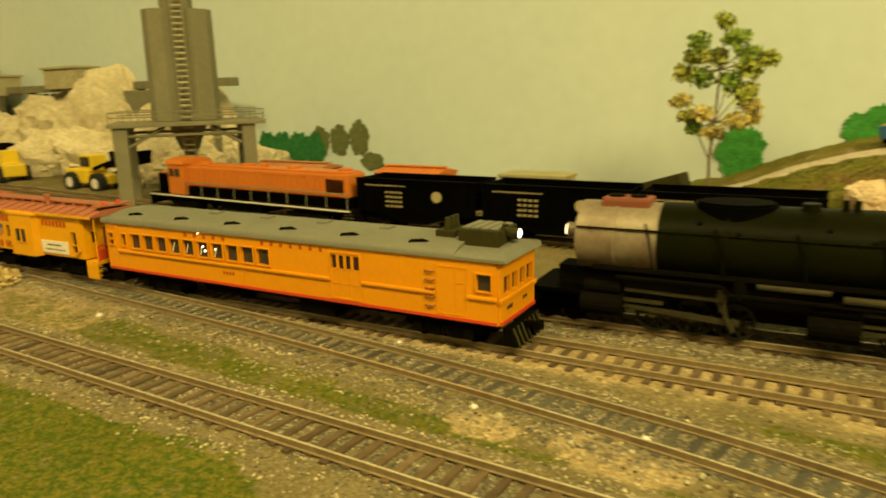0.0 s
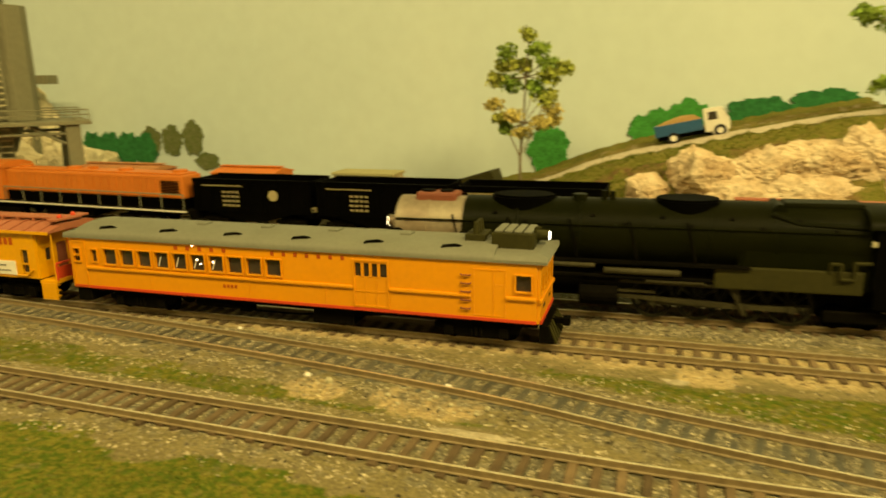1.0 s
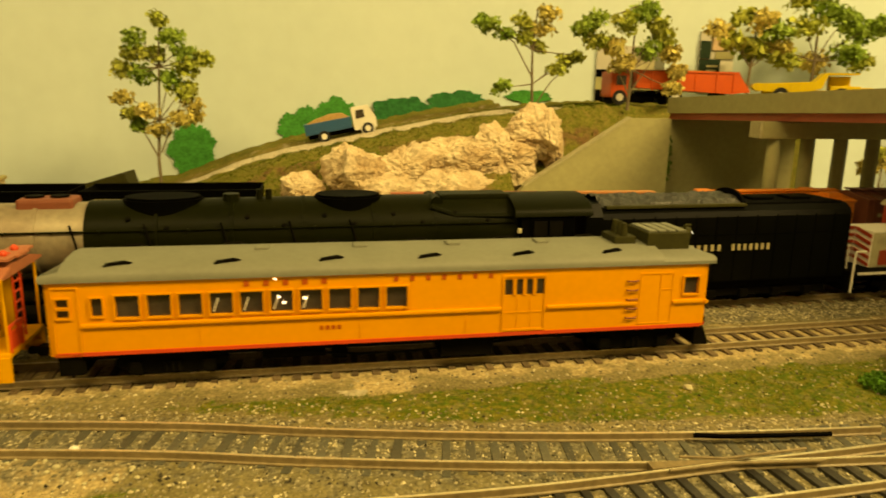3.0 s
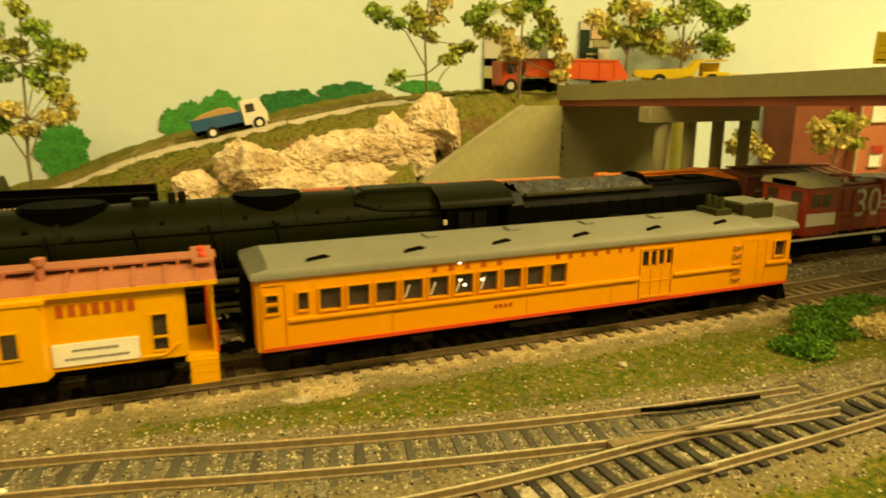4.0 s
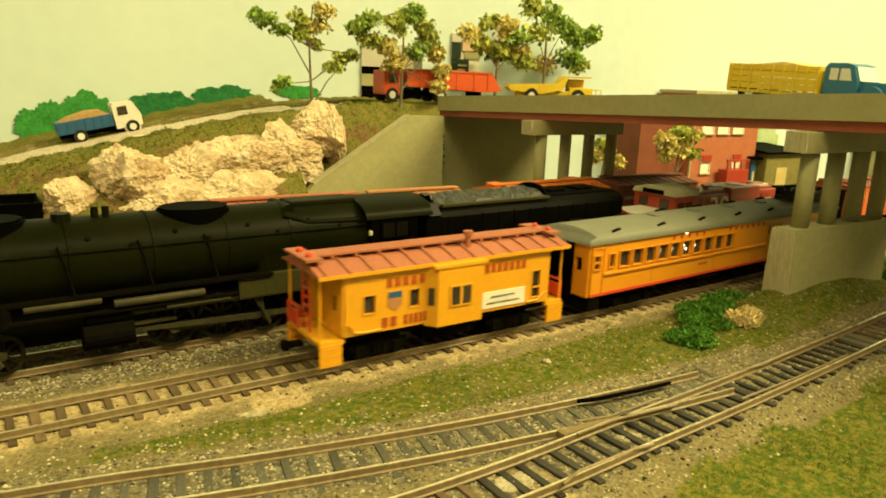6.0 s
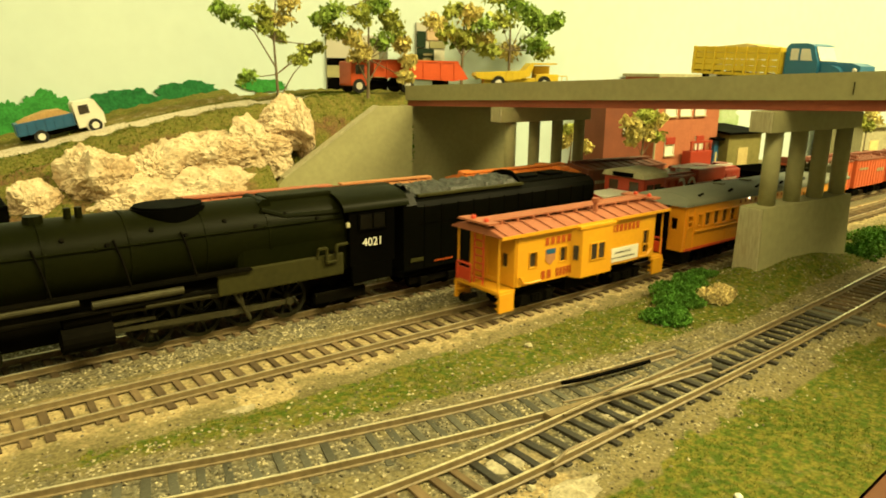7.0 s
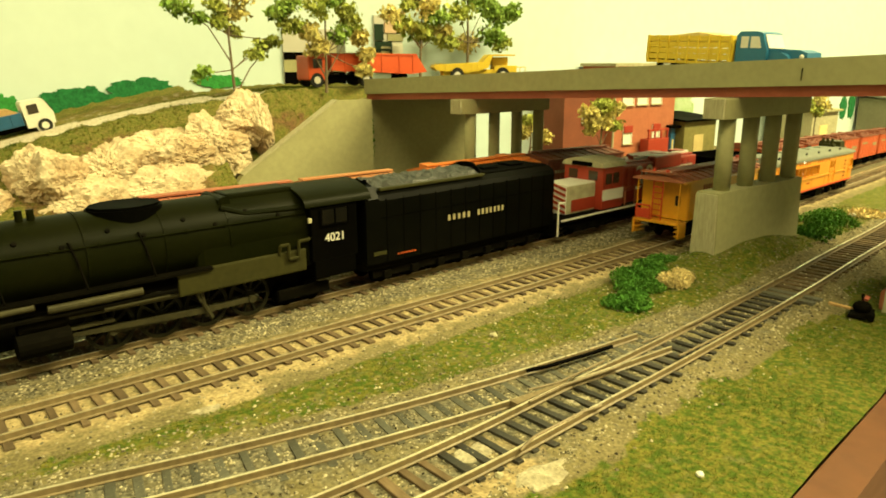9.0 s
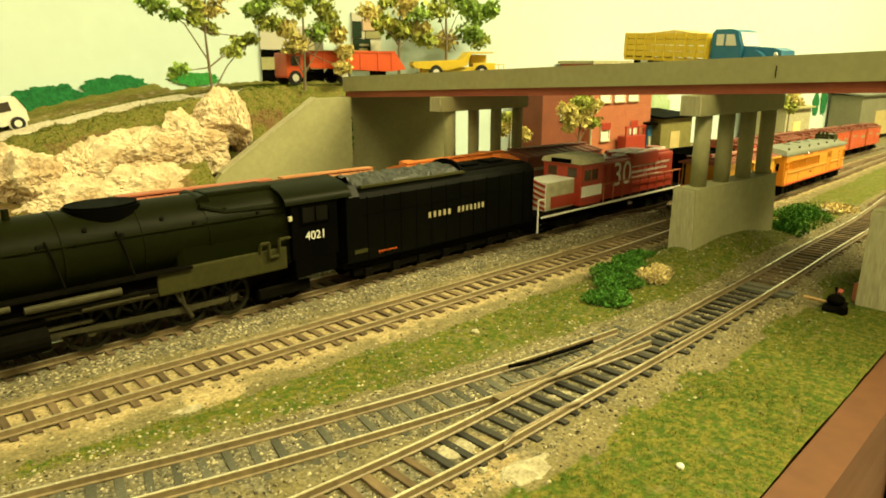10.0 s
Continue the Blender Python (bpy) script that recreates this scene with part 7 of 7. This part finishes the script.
def wheel_loader(m):
    ob = thing("wheel_loader", "yellow wheel loader with raised black bucket by the quarry", "loader", m)
    part("rear_body", box(B(), (-0.045, -0.013, 0.010), (-0.004, 0.013, 0.026), 0.002), M_TOYYEL, ob)
    part("cab", box(B(), (-0.020, -0.010, 0.024), (0.002, 0.010, 0.042), 0.001), M_TOYYEL, ob)
    part("cab_window", box(B(), (-0.018, -0.0103, 0.029), (0.0, -0.0097, 0.040)), M_GLASSD, ob)
    part("front_frame", box(B(), (-0.004, -0.009, 0.010), (0.028, 0.009, 0.020), 0.001), M_TOYYEL, ob)
    for s in (-1, 1):
        tyre(ob, -0.030, s * 0.0145, 0.0115, 0.008)
        tyre(ob, 0.018, s * 0.0145, 0.0115, 0.008)
        part("lift_arm", tube(B(), [(0.0, s * 0.007, 0.026), (0.03, s * 0.007, 0.034), (0.052, s * 0.007, 0.038)], 0.0022, 6), M_DARK, ob)
    part("bucket", prism(B(), [(0.050, 0.030), (0.072, 0.033), (0.076, 0.048), (0.070, 0.038), (0.054, 0.036), (0.048, 0.048)], -0.017, 0.017, "y"), M_DARK, ob, "black bucket")
    return ob


wheel_loader(pose(-0.742, 0.468, -0.008, 0, 0, 0))
wheel_loader(pose(-0.955, 0.48, -0.008, 0, 0, 160))


def tipped_trailer(m):
    ob = thing("tipped_trailer", "dark tipper trailer raised on a yellow chassis", "trailer", m)
    part("chassis", box(B(), (-0.026, -0.008, 0.008), (0.028, 0.008, 0.013), 0.0006), M_TOYYEL, ob)
    for s in (-1, 1):
        tyre(ob, -0.014, s * 0.011, 0.0075)
        tyre(ob, 0.018, s * 0.011, 0.0075)
        bm = move(box(B(), (-0.024, s * 0.012 - 0.0006, 0.0), (0.028, s * 0.012 + 0.0006, 0.014)), pose(0, 0, 0.0215, 0, -17, 0))
        b = part("body_side", bm, M_ENGGREY, ob)
        bm = B()
        for k in range(7):
            box(bm, (-0.022 + 0.0080 * k, s * 0.0126 - 0.0005, 0.0), (-0.0208 + 0.0080 * k, s * 0.0126 + 0.0005, 0.014))
        part("side_ribs", move(bm, pose(0, 0, 0.0215, 0, -17, 0)), M_ENGGREY, b)
    part("body_floor", move(box(B(), (-0.024, -0.012, 0.0), (0.028, 0.012, 0.0015)), pose(0, 0, 0.0215, 0, -17, 0)), M_ENGGREY, ob)
    part("body_end", move(box(B(), (0.0265, -0.012, 0.0), (0.028, 0.012, 0.014)), pose(0, 0, 0.0215, 0, -17, 0)), M_ENGGREY, ob)
    part("ram", tube(B(), [(0.012, 0, 0.012), (0.014, 0, 0.026)], 0.0016, 8), M_TOYYEL, ob)
    part("cab", box(B(), (-0.030, -0.010, 0.012), (-0.016, 0.010, 0.024), 0.001), M_TOYYEL, ob)
    return ob


tipped_trailer(pose(-0.113, 0.468, -0.006))
ob = thing("flat_wagon", "grey box wagon standing on the rear siding", "wagon", pose(-0.196, 0.466, -0.006))
part("body", box(B(), (-0.026, -0.012, 0.006), (0.026, 0.012, 0.037), 0.0008), M_CONC_END, ob)
part("roof", box(B(), (-0.027, -0.013, 0.037), (0.027, 0.013, 0.0395), 0.0006), M_CONC, ob)
part("end_panel", box(B(), (0.0262, -0.010, 0.010), (0.034, 0.010, 0.034), 0.0006), M_ORANGE, ob)
for x in (-0.016, 0.016):
    w = part("wheelset", wheelset(0.005), M_BLACK, ob)
    w.matrix_basis = pose(x, 0, 0.005)
box_car("box_car", pose(-0.306, 0.468, -0.0085), 0.060, M_ORANGE, M_ORANGE, "bright orange box car on the rear siding", "rear siding cars")
box_car("box_car", pose(-0.44, 0.468, -0.0085), 0.085, M_BROWN, M_TAN_ROOF, "brown box car on the rear siding", "rear siding cars")


# ---- loading tower and quarry conveyor ----
def tower():
    ob = thing("loading_tower", "grey twin-cylinder loading tower with caged ladder and platform", "tower", pose(-0.556, 0.447, 0, 0, 0, 50))
    for dx in (-0.0135, 0.0135):
        part("silo", cyl(B(), (dx, 0, 0.074), (dx, 0, 0.176), 0.0186, 0.0178, 8), M_TOWER, ob, "grey eight-sided silo")
    part("headhouse", cyl(B(), (0.0, 0, 0.176), (0.0, 0, 0.26), 0.0150, None, 8), M_TOWER, ob, "")
    part("platform", box(B(), (-0.068, -0.048, 0.0700), (0.070, 0.048, 0.0735), 0.0006), M_TOWER, ob)
    for x, y in ((-0.058, -0.040), (0.054, -0.040), (-0.058, 0.040), (0.054, 0.040), (0.0, 0.040)):
        part("leg", box(B(), (x - 0.0062, y - 0.005, -0.008), (x + 0.0062, y + 0.005, 0.070), 0.0006), M_TOWER, ob)
    for y in (-0.040, 0.040):
        bm = tube(B(), [(-0.052, y, 0.052), (-0.02, y, 0.069)], 0.0014, 6)
        tube(bm, [(0.048, y, 0.052), (0.02, y, 0.069)], 0.0014, 6)
        tube(bm, [(-0.052, y, 0.062), (0.05, y, 0.062)], 0.0014, 6)
        part("brace", bm, M_TOWER, ob)
    part("hopper_chute", cyl(B(), (0.0, 0, 0.045), (0.0, 0, 0.070), 0.008, 0.018, 16), M_TOWER, ob)
    bm = B()
    for y in (-0.047, 0.047):
        for z in (0.0790, 0.0835):
            tube(bm, [(-0.066, y, z), (0.068, y, z)], 0.0006, 5)
        for k in range(12):
            tube(bm, [(-0.066 + 0.01218 * k, y, 0.0735), (-0.066 + 0.01218 * k, y, 0.0835)], 0.0005, 5)
    part("platform_railing", bm, M_TOWER, ob)
    for s in (-1, 1):
        part("ladder_rail", box(B(), (s * 0.0052 - 0.0007, -0.0205, 0.020), (s * 0.0052 + 0.0007, -0.0185, 0.26)), M_TOWER, ob)
    for k in range(44):
        part("rung", box(B(), (-0.0050, -0.0203, 0.024 + 0.0053 * k), (0.0050, -0.0188, 0.0255 + 0.0053 * k)), M_CONC_END, ob)
    return ob


tower()


def conveyor():
    ob = thing("quarry_conveyor", "grey covered conveyor with small cabins above the quarry", "conveyor")
    part("gallery", box(B(), (-1.30, 0.600, 0.108), (-0.66, 0.616, 0.118), 0.0008), M_TOWER, ob)
    bm = B()
    for k in range(40):
        x = -1.29 + 0.016 * k
        box(bm, (x, 0.5985, 0.108), (x + 0.0016, 0.600, 0.118))
    part("gallery_ribs", bm, M_TOWER, ob)
    for x0, x1, z0, z1 in ((-1.035, -0.955, 0.112, 0.140), (-1.24, -1.16, 0.105, 0.134)):
        c = part("cabin", box(B(), (x0, 0.590, z0), (x1, 0.626, z1), 0.0006), M_CONC_END, ob, "small pale cabin")
        part("cabin_roof", box(B(), (x0 - 0.003, 0.587, z1), (x1 + 0.003, 0.629, z1 + 0.003), 0.0005), M_CONC_END, c)
    for x in (-0.70, -0.84, -1.10):
        part("trestle_leg", box(B(), (x - 0.004, 0.603, -0.01), (x + 0.004, 0.613, 0.108)), M_TOWER, ob)
    part("lower_house", box(B(), (-0.90, 0.585, 0.07), (-0.76, 0.62, 0.106), 0.001), M_TOWER, ob)
    return ob


conveyor()


# ---- buildings beyond the bridge ----
def window_unit(parent, x0, x1, z0, z1, y, sill=True):
    fr = part("window", window_frame(B(), x0, x1, z0, z1, y, 0.0016, 0.0012), M_WHITE, parent)
    part("pane", box(B(), (x0, y - 0.0004, z0), (x1, y + 0.0002, z1)), M_WHITE, fr, "pale bright window pane")
    if sill:
        part("sill", box(B(), (x0 - 0.002, y - 0.0026, z0 - 0.0026), (x1 + 0.002, y, z0 - 0.0012)), M_CONC_END, fr)


def brick_building():
    ob = thing("brick_building", "red-brick factory building with white windows", "building")
    part("wall_block", box(B(), (0.745, 0.590, -0.02), (0.885, 0.645, 0.100)), M_BRICK, ob)
    for k in range(3):
        window_unit(ob, 0.764 + 0.032 * k, 0.786 + 0.032 * k, 0.050, 0.068, 0.5898)
    for x0, x1 in ((0.7690, 0.7860), (0.8350, 0.8500)):
        window_unit(ob, x0, x1, -0.002, 0.019, 0.5898)
        part("door_head", box(B(), (x0 - 0.001, 0.5870, 0.012), (x1 + 0.001, 0.5892, 0.021)), M_MAROON, ob, "red half-raised door")
    part("cornice", box(B(), (0.742, 0.587, 0.100), (0.888, 0.648, 0.104)), M_CONC_END, ob)
    # Added block for the building's left face; its darker tone is in the colour.
    part("left_face_block", box(B(), (0.66, 0.600, -0.015), (0.7445, 0.645, 0.088)), M_BROWN, ob, "darker brown block standing for the building's left face")
    window_unit(ob, 0.695, 0.715, 0.030, 0.045, 0.5998)
    part("downpipe", cyl(B(), (0.7455, 0.5885, -0.01), (0.7455, 0.5885, 0.10), 0.0016, None, 8), M_CONC_END, ob)
    dock = part("loading_dock", box(B(), (0.803, 0.572, -0.02), (0.850, 0.5865, 0.002), 0.001), M_MAROON, ob, "red loading dock")
    for k in range(4):
        part("dock_post", box(B(), (0.804 + 0.0145 * k, 0.573, 0.002), (0.806 + 0.0145 * k, 0.575, 0.014)), M_MAROON, dock)
    part("dock_rail", box(B(), (0.803, 0.5725, 0.013), (0.850, 0.5755, 0.0155)), M_MAROON, dock)
    return ob


brick_building()


def shed(x0, x1, y0, y1, z0, z1, body, roofm, label):
    ob = thing("shed", label, "shed")
    part("wall_block", box(B(), (x0, y0, z0), (x1, y1, z1)), body, ob)
    part("roof", prism(B(), [(y0 - 0.006, z1 - 0.001), (y1 + 0.004, z1 + 0.006), (y1 + 0.004, z1 + 0.009), (y0 - 0.006, z1 + 0.002)], x0 - 0.006, x1 + 0.006), roofm, ob)
    part("door", box(B(), (x0 + (x1 - x0) * 0.3, y0 - 0.001, z0), (x0 + (x1 - x0) * 0.6, y0 + 0.0002, z0 + (z1 - z0) * 0.6)), M_TURF_TAN, ob)
    return ob


shed(0.892, 0.975, 0.575, 0.64, -0.03, 0.022, M_OLIVE, M_BLACK, "olive wooden shed with black sloping roof")
shed(0.874, 0.884, 0.585, 0.63, -0.03, 0.014, M_BLUE, M_BLACK, "narrow blue shed beside the olive shed")
shed(1.66, 1.95, 0.58, 0.645, -0.06, 0.030, M_TOWER, M_ROOF_G, "dark grey lineside building far off")
shed(1.26, 1.36, 0.56, 0.64, -0.04, 0.020, M_CONC_END, M_CONC, "pale grey lineside house")


# ---- scatter: gravel, turf, bushes ----
def scatter_gravel():
    rng = random.Random(41)
    vs, fs = [], []
    def stone(x, y, z, s):
        k = len(vs)
        a = rng.uniform(0, 6.28)
        for i in range(4):
            b = a + i * 1.571 + rng.uniform(-0.3, 0.3)
            vs.append((x + s * math.cos(b) * rng.uniform(0.7, 1.2), y + s * math.sin(b) * rng.uniform(0.7, 1.2), z + s * rng.uniform(-0.1, 0.25)))
        vs.append((x + s * rng.uniform(-0.3, 0.3), y + s * rng.uniform(-0.3, 0.3), z + s * rng.uniform(0.5, 0.95)))
        fs.extend(((k, k + 1, k + 4), (k + 1, k + 2, k + 4), (k + 2, k + 3, k + 4), (k + 3, k, k + 4)))
    n = 0
    while n < 85000:
        x = rng.uniform(-0.42, 0.62)
        y = rng.uniform(0.09, 0.31)
        turf, sand, st = cover(x, y)
        w = max(st * 1.4, sand * 0.12, 0.14 if turf < 0.1 else (0.11 if y > 0.15 else 0.035))
        if rng.random() > w:
            continue
        dt = min(gap_to(l, x, y, a, b) for l, a, b, c in LINES)
        s = rng.uniform(0.00032, 0.00085) * (0.8 if dt < 0.0145 else 1.0)
        stone(x, y, ground_z(x, y) - 0.0001, s)
        n += 1
    me = bpy.data.meshes.new("gravel")
    me.from_pydata(vs, [], fs)
    me.materials.append(M_GRAVEL)
    return tagged(new("gravel", me), "loose grey and tan ballast stones", "gravel", "", "stuff")


scatter_gravel()


def scatter_turf(name, mat, count, area, keep, size, label):
    rng = random.Random(len(name) + count)
    vs, fs = [], []
    n = tries = 0
    while n < count and tries < count * 30:
        tries += 1
        x, y = rng.uniform(area[0], area[1]), rng.uniform(area[2], area[3])
        if y < edge_y(x) + 0.001 or rng.random() > keep(x, y):
            continue
        z = ground_z(x, y) if y < 0.45 else hill_z(x, y)
        for _ in range(3):
            a, h = rng.uniform(0, 6.28), size * rng.uniform(0.5, 1.5)
            dx, dy = math.cos(a) * h * 0.5, math.sin(a) * h * 0.5
            ox, oy = rng.uniform(-1, 1) * size, rng.uniform(-1, 1) * size
            k = len(vs)
            vs += [(x + ox - dy * 0.35, y + oy + dx * 0.35, z - 0.0003), (x + ox + dy * 0.35, y + oy - dx * 0.35, z - 0.0003), (x + ox + dx * 1.2, y + oy + dy * 1.2, z + h * 0.7)]
            fs.append((k, k + 1, k + 2))
        n += 1
    me = bpy.data.meshes.new(name)
    me.from_pydata(vs, [], fs)
    me.materials.append(mat)
    return tagged(new(name, me), label, "turf", "", "stuff")


def turf_amount(x, y):
    t, s, g = cover(x, y)
    return 0.0 if t < 0.2 else min(1.0, max(0.03, t * 1.2 + 0.9 * fbm(x, y, 30, 7) - 0.25))


scatter_turf("turf", M_TURF, 60000, (-0.4, 0.6, 0.03, 0.23), turf_amount, 0.0007, "short green and straw turf fibres")
scatter_turf("hill_turf", M_TURF, 14000, (-0.14, 0.30, 0.475, 0.60), lambda x, y: 0.8 if hill_cover(x, y)[1] < 0.05 else 0.02, 0.0014, "coarse turf over the hillside")


def bush(c, r, mat, label, seed, count=900, flat=0.5, leaf=0.0016):
    rng = random.Random(seed)
    bm = B()
    for _ in range(6):
        leaf_cloud(bm, (rng.uniform(-r, r) * 0.8, rng.uniform(-r, r) * 0.45, r * flat * 0.4), r * 0.6, count // 6, rng, flat * 1.3, leaf)
    ob = link("bush", bm, mat)
    ob.matrix_basis = pose(c[0], c[1], ground_z(c[0], c[1]) if c[1] < 0.45 else c[2])
    return tagged(ob, label, "bush", "lineside bushes")


bush((0.232, 0.170, -0.004), 0.0125, M_TURF_DARK, "dark green foam bush beside the siding", 1, 4200, 0.34, 0.0009)
bush((0.262, 0.186, -0.002), 0.015, M_TURF_DARK, "dark green foam bush beside the pier", 2, 4200, 0.34, 0.0009)
bush((0.285, 0.196, -0.002), 0.011, M_TURF_DARK, "dark green foam bush beside the pier", 3, 2600, 0.34, 0.0009)
bush((0.247, 0.178, -0.003), 0.012, M_TURF_DARK, "dark green foam bush beside the siding", 11, 2600, 0.34, 0.0009)
bush((0.268, 0.171, -0.002), 0.0085, M_TURF_TAN, "pale straw-coloured foam clump", 4, 2600, 0.55, 0.0008)
bush((0.555, 0.196, -0.008), 0.016, M_TURF_TAN, "pale straw-coloured foam clump", 5, 900, 0.3, 0.0014)
bush((0.50, 0.20, -0.006), 0.022, M_TURF_DARK, "low green foam bush by the track", 6, 3600, 0.3, 0.001)
bush((0.42, 0.178, 0.000), 0.02, M_TURF_DARK, "low green foam bush by the track", 8, 2600, 0.25, 0.001)
bush((-0.395, 0.176, -0.003), 0.012, M_TURF_TAN, "dry straw clump by the track", 7, 700, 0.6)
bush((0.312, 0.520, 0.03), 0.010, M_TURF_DARK, "dark foliage growing beside the abutment", 9, 800, 3.0)


def pebble(x, y, r, mat, seed):
    bm = B()
    bmesh.ops.create_icosphere(bm, subdivisions=2, radius=r)
    for v in bm.verts:
        v.co *= 1 + 0.35 * noise.noise(v.co * 900 + Vector((seed, 0, 0)))
        v.co.z *= 0.7
    ob = link("pebble", bm, mat)
    ob.matrix_basis = pose(x, y, ground_z(x, y) + r * 0.3)
    return tagged(ob, "small pale chip of stone lying on the ground", "stone", "loose stones")


for k, (x, y, r) in enumerate(((0.1573, 0.1824, 0.0016), (0.300, 0.197, 0.0020), (0.4275, 0.170, 0.0022), (0.275, 0.205, 0.001), (-0.032, 0.163, 0.0014), (-0.085, 0.159, 0.0012), (-0.075, 0.1565, 0.0016), (-0.14, 0.198, 0.0012), (-0.29, 0.166, 0.0014), (0.09, 0.107, 0.0012), (0.134, 0.0755, 0.0012), (0.55, 0.205, 0.0024))):
    pebble(x, y, r, M_WHITE if k % 3 else M_CONC_END, k)
rng = random.Random(8)
for k in range(16):
    x = rng.uniform(-0.055, -0.012)
    pebble(x, 0.1525 + rng.uniform(-0.006, 0.006) - 0.12 * (x + 0.03), rng.uniform(0.0005, 0.0010), M_CONC_END, 40 + k)


def plaster_patch(x, y, rx, ry, seed):
    """A thin crust of spilt plaster lying on the ballast."""
    bm = B()
    n, rings = 26, 5
    grid = []
    for i in range(rings + 1):
        row = []
        for k in range(n):
            a = 2 * math.pi * k / n
            f = i / rings * (1 + 0.35 * noise.noise(Vector((math.cos(a) * 1.7, math.sin(a) * 1.7, seed))))
            px, py = x + rx * f * math.cos(a), y + ry * f * math.sin(a)
            row.append(bm.verts.new((px, py, ground_z(px, py) + 0.0008 * (1 - (i / rings) ** 3) + 0.0005 * noise.noise(Vector((px * 700, py * 700, seed))) - 0.0003)))
        grid.append(row)
    for p, q in zip(grid, grid[1:]):
        for k in range(n):
            bm.faces.new((p[k], p[(k + 1) % n], q[(k + 1) % n], q[k]))
    return tagged(link("plaster_patch", bm, M_PLASTER), "thin pale crust of spilt plaster on the ballast", "plaster", "plaster patches")


for k, (x, y, rx, ry) in enumerate(((0.0930, 0.1200, 0.008, 0.0045), (0.1000, 0.1005, 0.010, 0.0050), (0.0440, 0.1945, 0.007, 0.0022), (-0.0160, 0.1345, 0.016, 0.0030), (0.140, 0.1225, 0.005, 0.003))):
    plaster_patch(x, y, rx, ry, k + 1)


# ---- what moves: the railcar and the caboose that it pulls ----
TRAIN = [(0.0, -0.206), (0.5, -0.1618), (1.0, -0.1175), (1.5, -0.0712), (2.0, -0.0245), (2.5, 0.02), (3.0, 0.062), (3.5, 0.103), (4.0, 0.144), (4.5, 0.185), (5.0, 0.2245), (5.5, 0.2645), (6.0, 0.307), (6.5, 0.3515), (7.0, 0.3965), (7.5, 0.44), (8.0, 0.4815), (8.5, 0.5235), (9.0, 0.5655), (9.5, 0.608), (10.0, 0.651)]


def motions():
    walk(DOODLEBUG, [(t, on(LINE_MAIN, x + 0.003, 0.087)) for t, x in TRAIN])
    walk(CABOOSE, [(t, on(LINE_MAIN, x - 0.1805, 0.035)) for t, x in TRAIN])
    times = [k / 15 for k in range(151)]
    xs = np.interp(times, [t for t, _ in TRAIN], [x for _, x in TRAIN])
    for w, x, r in ROLL:
        walk(w, [(t, pose(x, 0, r) @ Matrix.Rotation((p - xs[0]) / r, 4, "Y")) for t, p in zip(times, xs)])


motions()
